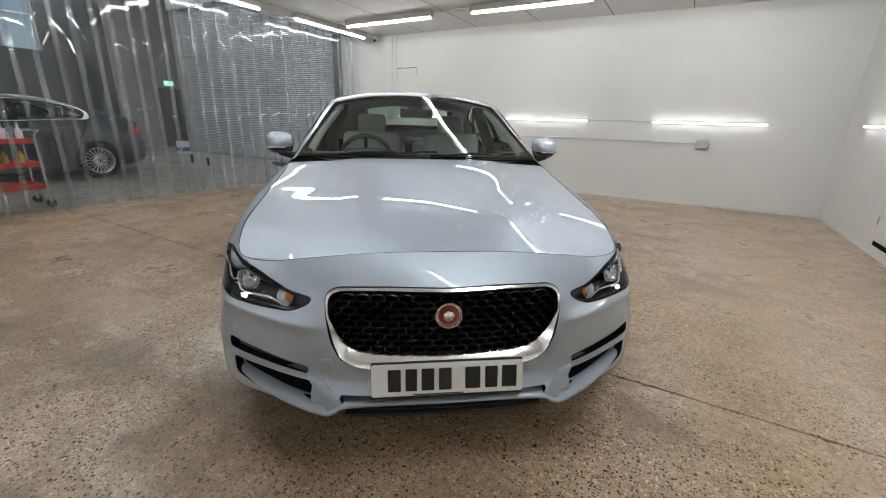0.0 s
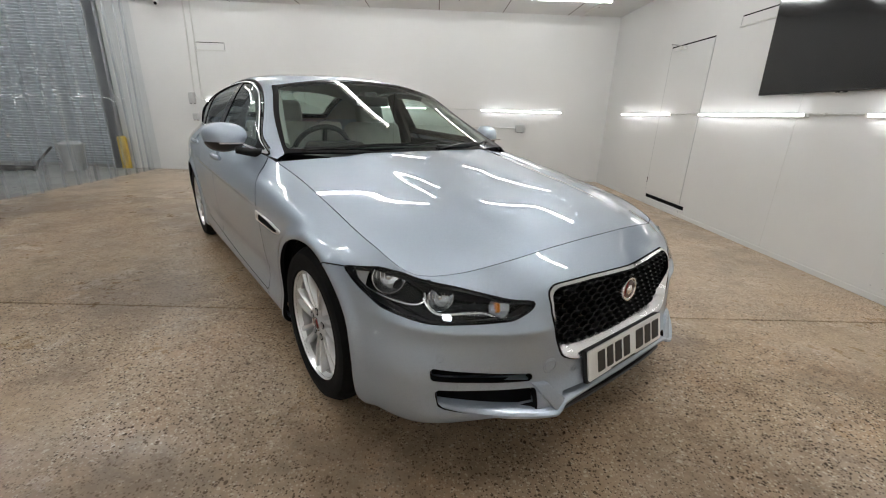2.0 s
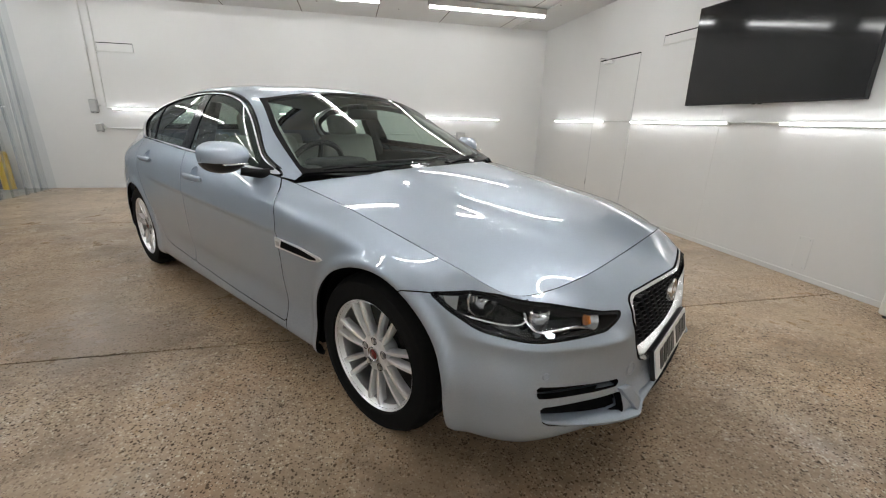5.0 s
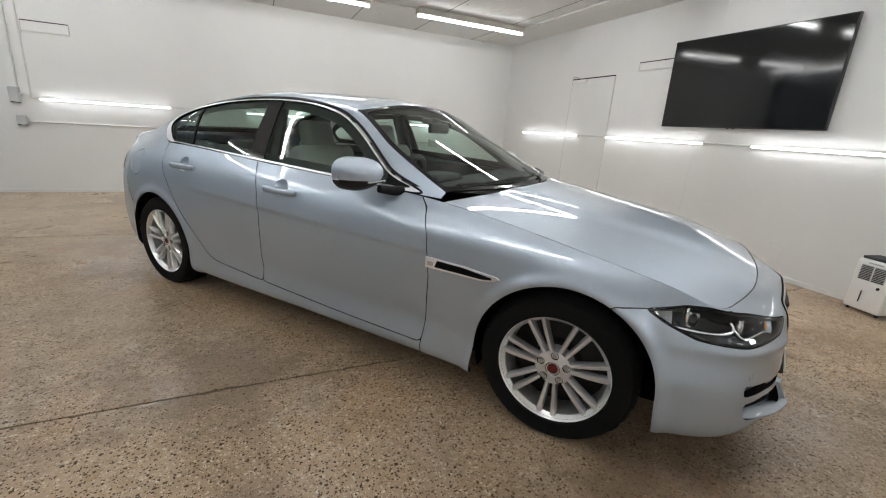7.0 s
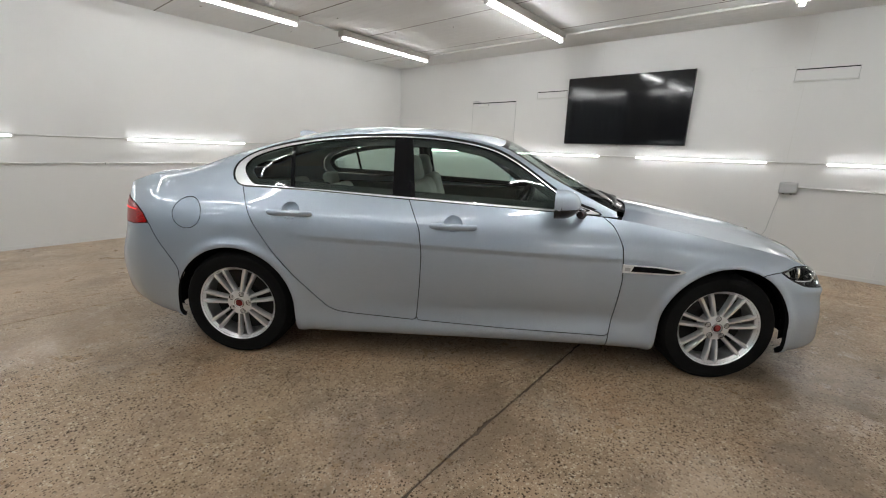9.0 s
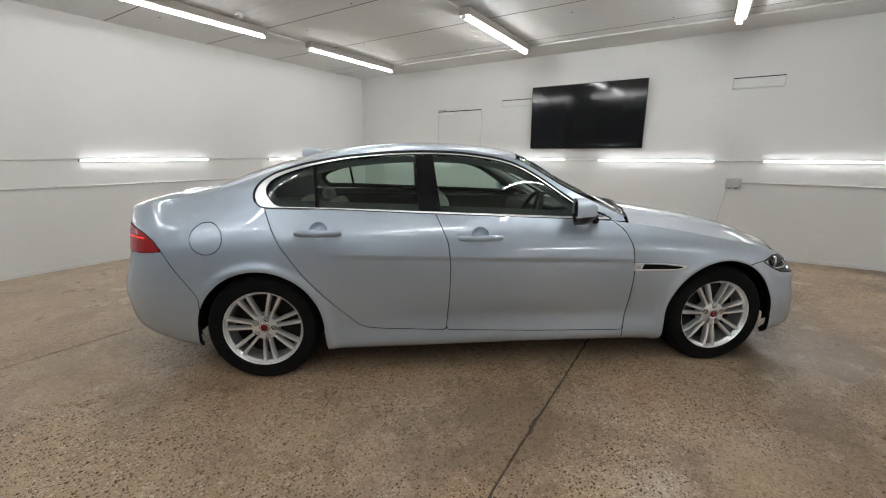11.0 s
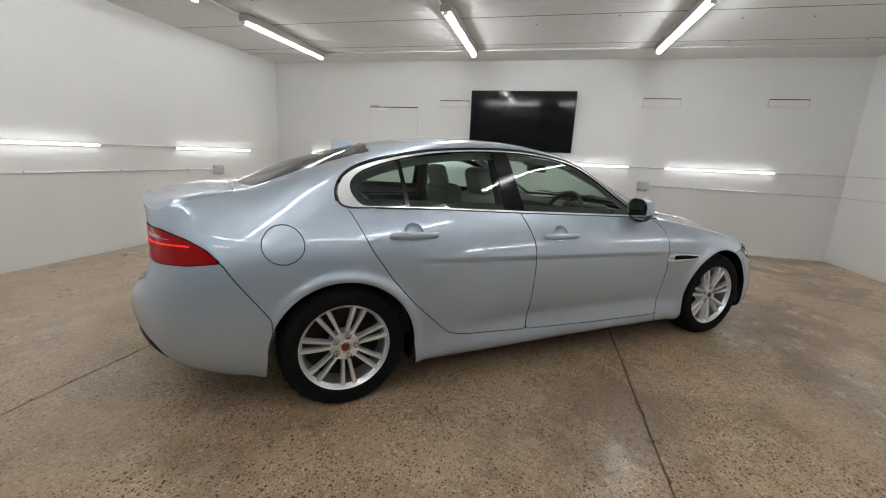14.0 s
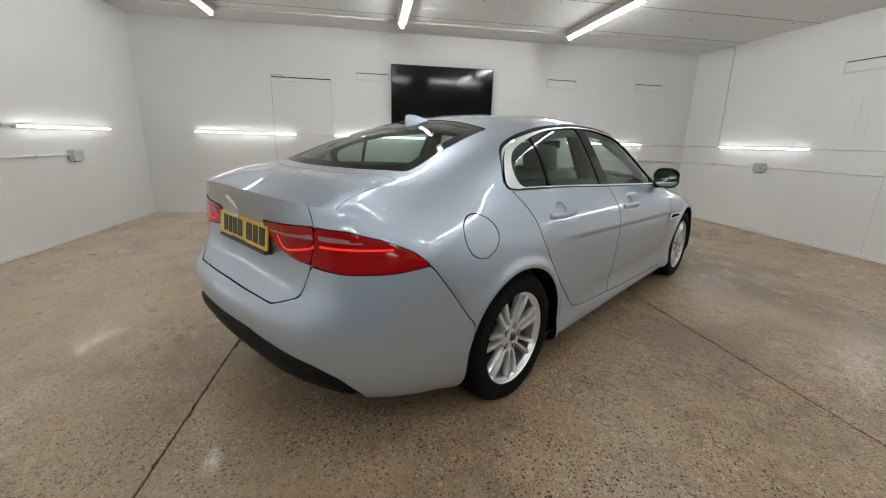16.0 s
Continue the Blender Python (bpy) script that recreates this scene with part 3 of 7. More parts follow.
# how far each level lies inside the plan ring, and how high, at the keys
LEVELS = (
    ((0.05, 0.05, 0.05, 0.045, 0.085, 0.06, 0.06, 0.062, 0.065, 0.07), (0.205, 0.2, 0.165, 0.155, 0.155, 0.165, 0.235, 0.258, 0.275, 0.295)),
    ((-0.02, -0.01, 0.005, 0.015, 0.03, 0.02, 0.02, 0.02, 0.02, 0.025), (0.228, 0.222, 0.195, 0.185, 0.185, 0.195, 0.275, 0.30, 0.32, 0.34)),
    ((0.0, -0.012, -0.02, 0.012, 0.022, 0.006, -0.014, -0.014, -0.014, -0.01), (0.34, 0.34, 0.35, 0.35, 0.32, 0.35, 0.42, 0.437, 0.45, 0.46)),
    ((0.0, 0.0, 0.0, 0.002, 0.002, 0.0, -0.013, -0.013, -0.012, -0.01), (0.48, 0.48, 0.50, 0.52, 0.53, 0.55, 0.56, 0.566, 0.57, 0.57)),
    ((0.0, 0.02, 0.02, 0.0, -0.002, 0.004, 0.008, 0.028, 0.07, 0.125), (0.58, 0.565, 0.60, 0.68, 0.71, 0.75, 0.73, 0.715, 0.70, 0.68)),
    ((0.018, 0.055, 0.045, 0.03, 0.022, 0.034, 0.05, 0.052, 0.08, 0.13), (0.655, 0.635, 0.65, 0.765, 0.86, 0.90, 0.88, 0.876, 0.87, 0.86)),
)
RISE = (0, 0.045, 0.17, 0.34, 0.52, 0.68, 0.8)


def body_ring(cols=320, rows=64):
    th = np.linspace(0, ring_at[-1], cols)
    k_of = np.interp(th, ring_at, np.arange(len(RING)))
    base = smooth_keys(ring_at, RING, th)
    tan = np.gradient(base, axis=0)
    tan /= np.linalg.norm(tan, axis=1, keepdims=True)
    inward = np.stack((-tan[:, 1], tan[:, 0]), 1)
    inward[0], inward[-1] = (0, 1), (0, -1)
    lines = []
    for inset, height in LEVELS:
        d = smooth_keys(RING_KEYS, inset, k_of)
        z = smooth_keys(RING_KEYS, height, k_of)
        lines.append(np.hstack((base + inward * d, z)))
    lines.append(smooth_keys(ring_at, TOP, th))
    lines = np.array(lines)
    s = np.linspace(0, RISE[-1], rows)
    p = smooth_keys(RISE, lines.reshape(len(lines), -1), s).reshape(rows, cols, 3).transpose(1, 0, 2)
    p[0, :, 0] = p[-1, :, 0] = 0
    p = relaxed(np.concatenate((p[2:0:-1] * np.array((-1, 1, 1)), p, p[-2:-4:-1] * np.array((-1, 1, 1)))), 40)[2:-2]
    p[0, :, 0] = p[-1, :, 0] = 0
    chart = np.stack((np.repeat(th[:, None], rows, 1), p[..., 2]), -1)
    return p, chart


def th_at(x, y):
    """Where along the ring a place lies."""
    fine = np.linspace(0, ring_at[-1], 1200)
    c = smooth_keys(ring_at, RING, fine)
    return float(fine[np.argmin((c[:, 0] - x) ** 2 + (c[:, 1] - y) ** 2)])


BELT = [(0.80, -0.80, 0.925), (0.838, -0.45, 0.942), (0.846, -0.1, 0.957), (0.846, 0.15, 0.968), (0.845, 0.4, 0.98), (0.838, 0.8, 1.0), (0.812, 1.22, 1.013), (0.775, 1.52, 1.015), (0.728, 1.80, 1.01), (0.68, 2.07, 0.998), (0.61, 2.205, 0.988)]
RAIL = [(0.775, -0.80, 0.94), (0.745, -0.44, 1.085), (0.655, -0.07, 1.285), (0.628, 0.2, 1.33), (0.622, 0.45, 1.34), (0.632, 0.8, 1.325), (0.668, 1.19, 1.262), (0.70, 1.48, 1.165), (0.655, 1.81, 1.075), (0.62, 2.07, 1.04), (0.565, 2.235, 0.992)]
EDGE = [(0.745, -0.81, 0.955), (0.66, -0.46, 1.13), (0.565, -0.135, 1.303), (0.53, 0.2, 1.367), (0.52, 0.45, 1.38), (0.51, 0.8, 1.37), (0.495, 1.22, 1.293), (0.52, 1.55, 1.195), (0.545, 1.86, 1.088), (0.50, 2.08, 1.062), (0.44, 2.30, 1.0065)]
MID = [(0.40, -0.965, 0.962), (0.36, -0.55, 1.15), (0.30, -0.18, 1.345), (0.27, 0.17, 1.395), (0.27, 0.45, 1.407), (0.27, 0.8, 1.394), (0.26, 1.2, 1.332), (0.27, 1.58, 1.22), (0.27, 1.93, 1.085), (0.25, 2.12, 1.072), (0.22, 2.347, 1.023)]
SPINE = [(0, -1.02, 0.965), (0, -0.58, 1.165), (0, -0.195, 1.357), (0, 0.15, 1.405), (0, 0.45, 1.416), (0, 0.8, 1.404), (0, 1.19, 1.343), (0, 1.6, 1.23), (0, 1.96, 1.085), (0, 2.14, 1.078), (0, 2.362, 1.029)]
G_AT = (0, 0.42, 0.84, 1.15, 1.4, 1.75, 2.15, 2.5, 2.85, 3.1, 3.34)
L_AT = (0, 0.28, 0.44, 0.72, 1.0)


def cabin_grid(cols=200, rows=64):
    g = np.linspace(0, G_AT[-1], cols)
    lines = np.array([smooth_keys(G_AT, c, g) for c in (BELT, RAIL, EDGE, MID, SPINE)])
    s = np.linspace(0, 1, rows)
    # the far half mirrored beyond the spine keeps the crown level
    tail = lines[3:4] * np.array((-1, 1, 1))
    p = smooth_keys(L_AT + (1.28,), np.concatenate((lines, tail)).reshape(6, -1), s).reshape(rows, cols, 3).transpose(1, 0, 2)
    p[:, -1, 0] = 0
    p = relaxed(np.concatenate((p, p[:, -2:-8:-1] * np.array((-1, 1, 1))), axis=1), 220)[:, :rows]
    p[:, -1, 0] = 0
    chart = np.stack((np.repeat(g[:, None], rows, 1), np.repeat(s[None], cols, 0)), -1)
    return p, chart


HOOD_EDGE = [(0.715, -1.945, 0.682), (0.787, -1.77, 0.742), (0.80, -1.42, 0.812), (0.80, -1.1, 0.87), (0.775, -0.815, 0.928)]
HOOD_MID = [(0.40, -2.075, 0.725), (0.42, -1.82, 0.80), (0.42, -1.45, 0.868), (0.42, -1.15, 0.92), (0.42, -0.975, 0.948)]
HOOD_SPINE = [(0, -2.105, 0.744), (0, -1.84, 0.825), (0, -1.47, 0.893), (0, -1.18, 0.938), (0, -1.04, 0.955)]
H_AT = (0, 0.27, 0.65, 0.97, 1.17)


def hood_grid(cols=90, rows=60):
    g = np.linspace(0, H_AT[-1], cols)
    lines = np.array([smooth_keys(H_AT, c, g) for c in (HOOD_EDGE, HOOD_MID, HOOD_SPINE)])
    tail = lines[1:2] * np.array((-1, 1, 1))
    s = np.linspace(0, 1, rows)
    p = smooth_keys((0, 0.48, 1, 1.52), np.concatenate((lines, tail)).reshape(4, -1), s).reshape(rows, cols, 3).transpose(1, 0, 2)
    # its front and side edges follow the shut line of the wings
    corner = float(np.interp(3.85, np.arange(len(RING)), ring_at))
    fine = np.linspace(corner, ring_at[8], 300)
    shut = smooth_keys(ring_at, TOP, fine)
    shut[:, 0] -= 0.004
    y_of = lines[0][:, 1]
    side = np.stack([np.interp(y_of - y_of[0] + shut[0, 1], shut[:, 1], shut[:, k]) for k in range(3)], 1)
    nose = smooth_keys(ring_at, TOP, (1 - s) * corner)
    nose[:, 1] += 0.004
    w_side = ((1 - s) ** 3)[None, :, None]
    p += (side - p[:, 0])[:, None] * w_side
    w_nose = (np.clip(1 - g / 0.5, 0, 1) ** 2)[:, None, None]
    p += (nose - p[0])[None] * w_nose
    p = relaxed(np.concatenate((p, p[:, -2:-8:-1] * np.array((-1, 1, 1))), axis=1), 160)[:, :rows]
    # raised centre between two creases that close in towards the nose
    crease = np.interp(g, (0, 0.3, 1.15), (0.34, 0.37, 0.46))[:, None]
    t = np.clip((crease + 0.05 - np.abs(p[..., 0])) / 0.11, 0, 1)
    fade = np.clip(g / 0.25, 0, 1)[:, None] * 0.011
    p[..., 2] += (t * t * (3 - 2 * t)) * fade
    p[:, -1, 0] = 0
    chart = np.stack((np.repeat(g[:, None], rows, 1), np.repeat(s[None], cols, 0)), -1)
    return p, chart

ARCHES = ((-1.43, 0.322, 0.362), (1.42, 0.312, 0.362))


def arch_gap(y, z, extra=0.0):
    """Below zero inside a wheel opening."""
    best = np.full(len(y), 9.0)
    for cy, cz, r in ARCHES:
        up = np.hypot(y - cy, z - cz) - r - extra
        low = np.abs(y - cy) - r - extra - 0.1 * (cz - z)
        best = np.minimum(best, np.where(z > cz, up, low))
    return best


ring_p, ring_c = body_ring()
# lips round the wheel openings, and a fine crease along the doors
side = ring_p[..., 0] > 0.6
gap_ = arch_gap(ring_p[..., 1].ravel(), ring_p[..., 2].ravel()).reshape(side.shape)
ring_p[..., 0] += np.where(side, 0.016 * np.exp(-((gap_ - 0.012) / 0.03) ** 2), 0)
ride = np.interp(ring_p[..., 1], (-1.2, -0.8, 0.9, 1.25), (0.69, 0.70, 0.75, 0.77))
fade_ = np.interp(ring_p[..., 1], (-1.0, -0.7, 0.8, 1.1), (0, 1, 1, 0)) * side
over_ = ring_p[..., 2] - ride
ring_p[..., 0] += fade_ * 0.0095 * np.clip(over_ / 0.012 + 0.5, 0, 1) * np.exp(-np.clip(over_, 0, 1) / 0.09)
low_ = np.interp(ring_p[..., 1], (-0.95, -0.7, 0.5, 0.8), (0, 1, 1, 0)) * side
ring_p[..., 0] -= low_ * 0.008 * np.exp(-((ring_p[..., 2] - 0.37) / 0.05) ** 2)
# a soft ridge under each headlamp
nose_ = np.interp(ring_p[..., 0], (0.40, 0.47, 0.80, 0.88), (0, 1, 1, 0)) * (ring_p[..., 1] < -1.7)
ridge_ = np.interp(ring_p[..., 0], (0.42, 0.6, 0.85), (0.52, 0.53, 0.55))
push_ = nose_ * 0.011 * np.exp(-np.abs((ring_p[..., 2] - ridge_) / 0.026) ** 1.5)
ring_p[..., 1] -= push_
ring_p[..., 0] += push_ * 0.5
cabin_p, cabin_c = cabin_grid()
hood_p, hood_c = hood_grid()
# the cabin shell closes on the top edge of the flanks and tail
rim_top = smooth_keys(np.arange(ring_p.shape[0]), ring_p[:, -1], np.linspace(0, ring_p.shape[0] - 1, 2600))


def nearest_top(p):
    return rim_top[int(np.argmin(np.sum((rim_top - p) ** 2, axis=1)))]


for i in range(cabin_p.shape[0]):
    grip = min(1.0, max(0.0, (cabin_p[i, 0, 1] - 1.15) / 0.15))
    pull = (nearest_top(cabin_p[i, 0]) - cabin_p[i, 0]) * grip
    for j in range(12):
        cabin_p[i, j] += pull * (1 - j / 12) ** 2
for j in range(1, cabin_p.shape[1]):
    pull = nearest_top(cabin_p[-1, j]) - cabin_p[-1, j]
    for k in range(8):
        cabin_p[-1 - k, j] += pull * (1 - k / 8) ** 2
cabin_p[:, -1, 0] = 0
RINGS, CABIN, HOOD = grid_sheet(ring_p, ring_c), grid_sheet(cabin_p, cabin_c), grid_sheet(hood_p, hood_c)


def evened(sheet, shape, rounds, from_col=0):
    """Evens the shading of a grid sheet, its borders kept."""
    n = sheet.n.reshape(*shape, 3)
    a = max(1, from_col)
    for _ in range(rounds):
        mean = 0.25 * (n[a - 1:-2, 1:-1] + n[a + 1:, 1:-1] + n[a:-1, :-2] + n[a:-1, 2:])
        n[a:-1, 1:-1] = 0.5 * n[a:-1, 1:-1] + 0.5 * mean
    n /= np.linalg.norm(n, axis=-1, keepdims=True) + 1e-12
    sheet.n = n.reshape(-1, 3)


def married(a, a_edge, b, b_edge, y_from, reach=0.07):
    """Lets the shading of two sheets run into each other along a shared edge."""
    ea, eb = a.v[a_edge], b.v[b_edge]
    na, nb = a.n[a_edge].copy(), b.n[b_edge].copy()
    for sheet, edge, n_own, other, n_other in ((a, ea, na, eb, nb), (b, eb, nb, ea, na)):
        near = [int(np.argmin(np.sum((other - p) ** 2, axis=1))) for p in edge]
        mean = n_own + n_other[near]
        mean /= np.linalg.norm(mean, axis=1, keepdims=True)
        for i in np.nonzero((sheet.v[:, 1] > y_from - 0.2) & (sheet.v[:, 0] > 0.3))[0]:
            d = np.linalg.norm(edge - sheet.v[i], axis=1)
            k = int(np.argmin(d))
            w = max(0.0, 1 - d[k] / reach) * min(1.0, max(0.0, (sheet.v[i][1] - y_from + 0.2) / 0.2))
            w = w * w * (3 - 2 * w)
            n = sheet.n[i] * (1 - w) + mean[k] * w
            sheet.n[i] = n / np.linalg.norm(n)


ids_r = np.arange(ring_p.shape[0] * ring_p.shape[1]).reshape(ring_p.shape[:2])
ids_c = np.arange(cabin_p.shape[0] * cabin_p.shape[1]).reshape(cabin_p.shape[:2])
for p in list(RINGS.v[ids_r[:, -1]]) + list(CABIN.v[ids_c[:, 0]]) + list(CABIN.v[ids_c[-1, :]]):
    if p[1] > 1.2:
        WELDS.add((round(float(p[0]), 4), round(float(p[1]), 4)))
evened(CABIN, cabin_p.shape[:2], 70)
evened(HOOD, hood_p.shape[:2], 4)
evened(RINGS, ring_p.shape[:2], 40, int(np.searchsorted(ring_c[:, 0, 0], ring_at[13])))
married(RINGS, ids_r[:, -1], CABIN, ids_c[:, 0], 1.3, 0.1)


def blended(a, b, reach=0.075):
    """Lets the haunch, the pillar foot and the lid corner shade as one soft form."""
    v, n = np.vstack((a.v, b.v)), np.vstack((a.n, b.n))
    near = np.nonzero((v[:, 1] > 1.0) & (v[:, 2] > 0.6) & (v[:, 0] > 0.2))[0]
    act = near[(v[near, 1] > 1.15) & (v[near, 2] > 0.72) & (v[near, 0] > 0.42)]
    soft = n.copy()
    for k in range(0, len(act), 400):
        i = act[k:k + 400]
        d2 = ((v[i][:, None] - v[near][None]) ** 2).sum(-1)
        soft[i] = np.exp(-d2 / (2 * reach * reach)) @ n[near]
    soft /= np.linalg.norm(soft, axis=1, keepdims=True) + 1e-12
    ease = lambda t: np.clip(t, 0, 1) ** 2 * (3 - 2 * np.clip(t, 0, 1))
    w = ease((v[:, 1] - 1.15) / 0.25) * ease((v[:, 2] - 0.72) / 0.12) * ease((v[:, 0] - 0.42) / 0.2)
    w[(v[:, 0] < 0.60) & (v[:, 1] > 2.17)] *= 0.3
    n = n * (1 - w[:, None]) + soft * w[:, None]
    n /= np.linalg.norm(n, axis=1, keepdims=True) + 1e-12
    a.n, b.n = n[:len(a.v)], n[len(a.v):]


blended(RINGS, CABIN)


def th(x, y):
    return th_at(x, y)


def on_ring(t, z):
    """Place and normal on the body side at a chart place."""
    cols, rows = ring_p.shape[:2]
    u = min(max(t / ring_at[-1], 0.0), 0.9999) * (cols - 1)
    a, w = int(u), u - int(u)
    norm = RINGS.n.reshape(cols, rows, 3)
    out = []
    for grid in (ring_p, norm):
        ends = [np.array([np.interp(z, ring_p[c, :, 2], grid[c, :, k]) for k in range(3)]) for c in (a, a + 1)]
        out.append(ends[0] * (1 - w) + ends[1] * w)
    return out[0], out[1] / np.linalg.norm(out[1])


def on_front(x, z):
    d = (RINGS.v[:, 0] - abs(x)) ** 2 + (RINGS.v[:, 2] - z) ** 2 + (RINGS.v[:, 1] > -1.7) * 9
    i = int(np.argmin(d))
    s = np.array((1.0 if x >= 0 else -1.0, 1, 1))
    return RINGS.v[i] * s, RINGS.n[i] * s


def on_side(y, z, sheet=None):
    sh = sheet or RINGS
    d = (sh.v[:, 1] - y) ** 2 + (sh.v[:, 2] - z) ** 2 + (sh.v[:, 0] < 0.5) * 9
    i = int(np.argmin(d))
    return sh.v[i], sh.n[i]


def paint_material():
    m, nt, b = material("silver_blue_paint")
    at = coords_of(nt, False)
    vo = nt.nodes.new("ShaderNodeTexVoronoi")
    vo.inputs["Scale"].default_value = 900
    nt.links.new(at, vo.inputs["Vector"])
    se = nt.nodes.new("ShaderNodeSeparateColor")
    nt.links.new(vo.outputs["Color"], se.inputs[0])
    c = ramp(nt, se.outputs[0], ((0.1, (0.365, 0.425, 0.50)), (0.9, (0.485, 0.56, 0.65))))
    dust = ramp(nt, noise_tex(nt, at, 3.0, 6, 0.7), ((0.5, grey(0)), (0.8, grey(0.1))))
    c = mix(nt, dust, c, (0.45, 0.42, 0.38))
    nt.links.new(c, b.inputs["Base Color"])
    b.inputs["Metallic"].default_value = 0.7
    b.inputs["Roughness"].default_value = 0.46
    b.inputs["Coat Weight"].default_value = 1.0
    b.inputs["Coat IOR"].default_value = 1.68
    b.inputs["Coat Roughness"].default_value = 0.004
    return m


M_PAINT = paint_material()
M_CHROME = simple("chrome_trim", (0.9, 0.9, 0.9), 0.2, metal=1.0, vary=0.03)
M_SATIN = simple("satin_bright_trim", (0.8, 0.81, 0.82), 0.33, metal=0.65, vary=0.03)
M_ALLOY = simple("silver_alloy", (0.78, 0.79, 0.8), 0.3, metal=0.75, coat=0.6, vary=0.06, scale=9)
M_GLASS = clear_sheet("car_glass", (0.70, 0.815, 0.76), 0.0, ior=1.5)
M_BACK = clear_sheet("rear_glass", (0.5, 0.6, 0.55), 0.0, ior=1.5)
M_FRONT = clear_sheet("windscreen_glass", (0.74, 0.83, 0.78), 0.0, ior=1.5)
M_LENS = clear_sheet("lamp_lens", (0.92, 0.94, 0.95), 0.0, ior=1.3)
M_PIANO = simple("gloss_black_trim", (0.006, 0.006, 0.007), 0.1, coat=0.0, vary=0.2, spec=0.25)
M_VALANCE = simple("grained_black_plastic", (0.008, 0.008, 0.0085), 0.6, vary=0.2, scale=40, spec=0.2)
M_RUBBER = simple("tyre_rubber", (0.006, 0.006, 0.006), 0.8, vary=0.3, scale=30, bumps=0.0008, spec=0.12)
M_GRILLE = simple("black_mesh", (0.005, 0.005, 0.006), 0.35, vary=0.2, spec=0.4)
M_CREAM = simple("cream_leather", (0.4, 0.395, 0.365), 0.5, vary=0.1, scale=12, bumps=0.001)
M_TRIMGREY = simple("dark_trim", (0.022, 0.022, 0.023), 0.65, vary=0.2, scale=20)
M_LINER = simple("pale_headlining", (0.42, 0.42, 0.4), 0.9, vary=0.06, scale=15)
M_AMBER = simple("amber_bulb", (0.8, 0.25, 0.03), 0.15, vary=0.1)
M_REFLECT = simple("lamp_reflector", (0.8, 0.8, 0.82), 0.08, metal=1.0, vary=0.03)
M_SILVER = simple("satin_reflector", (0.55, 0.56, 0.58), 0.2, metal=1.0, vary=0.15, scale=60)
M_SIDELIGHT = glow("side_light", (0.85, 0.95, 1.0), 3.0)
M_PLATE = simple("white_plate", (0.78, 0.78, 0.76), 0.3, coat=0.5, vary=0.03)
M_PLATEY = simple("yellow_plate", (0.75, 0.5, 0.02), 0.3, coat=0.5, vary=0.04)
M_INK = simple("black_ink", (0.012, 0.012, 0.012), 0.35, vary=0.1)
M_BADGE = simple("red_enamel", (0.16, 0.012, 0.012), 0.2, coat=0.8, vary=0.15, scale=80)
M_NUT = simple("bright_nut_steel", (0.5, 0.5, 0.5), 0.35, metal=0.8, vary=0.1)
M_MIRROR = simple("tinted_mirror", (0.26, 0.31, 0.3), 0.03, metal=1.0, vary=0.03)
M_BARREL = simple("dusty_rim_barrel", (0.42, 0.42, 0.42), 0.42, metal=0.7, vary=0.15, scale=20)
M_ROTOR = simple("brake_iron", (0.03, 0.029, 0.028), 0.45, metal=0.7, vary=0.15, scale=15)


def lamp_red():
    m, nt, b = material("red_lamp_lens")
    at = coords_of(nt, False)
    w = nt.nodes.new("ShaderNodeTexWave")
    w.bands_direction = "Z"
    w.inputs["Scale"].default_value = 36
    nt.links.new(at, w.inputs["Vector"])
    nt.links.new(ramp(nt, w.outputs["Fac"], ((0.2, (0.085, 0.0008, 0.0012)), (0.8, (0.15, 0.0015, 0.002)))), b.inputs["Base Color"])
    b.inputs["Roughness"].default_value = 0.12
    b.inputs["Coat Weight"].default_value = 0.35
    b.inputs["Specular IOR Level"].default_value = 0.2
    b.inputs["Emission Color"].default_value = (1, 0.004, 0.004, 1)
    b.inputs["Emission Strength"].default_value = 0.1
    return m


M_REDLENS = lamp_red()
M_SMOKE = simple("smoked_strip", (0.3, 0.16, 0.16), 0.2, coat=0.8, vary=0.15)
M_REDGLOW = glow("red_lamp_blade", (1.0, 0.012, 0.008), 1.05, (0.2, 0.002, 0.002))

CAR = pose(-1.764, 3.071, 0, 0, 0, 36.97)
car = thing("saloon_car", "light silver-blue metallic four-door saloon parked on concrete", "car", CAR)
SEAM = 0.0022


def taken(rest, f_of, gap=SEAM):
    """Splits a sheet along the zero of a value: the inside, and what is left."""
    f = f_of(rest)
    return rest.cut(f, True, gap), rest.cut(f, False, gap)


def chart_poly(points, rounding=0.0):
    poly = outline(points, rounding)
    return lambda s: off_outline(s.q, poly)


def front_poly(points, rounding=0.0):
    poly = outline(points, rounding)
    return lambda s: off_outline(np.stack((s.v[:, 0], s.v[:, 2]), 1), poly) + (s.v[:, 1] > -1.6) * 5.0


def side_poly(points, rounding=0.0, x_from=0.45):
    poly = outline(points, rounding)
    return lambda s: off_outline(s.v[:, 1:3], poly) + (s.v[:, 0] < x_from) * 5.0


def pair(sheet, name, mat_, label="", lip=0.012, parent=None):
    """The same part on both flanks."""
    return [s.ob(name, mat_, p, label, lip) for s, p in zip((sheet, sheet.mirrored()), parent or (car, car))]


rest = RINGS.cut(arch_gap(RINGS.v[:, 1], RINGS.v[:, 2]) + (RINGS.v[:, 0] < 0.5) * 5.0, False)

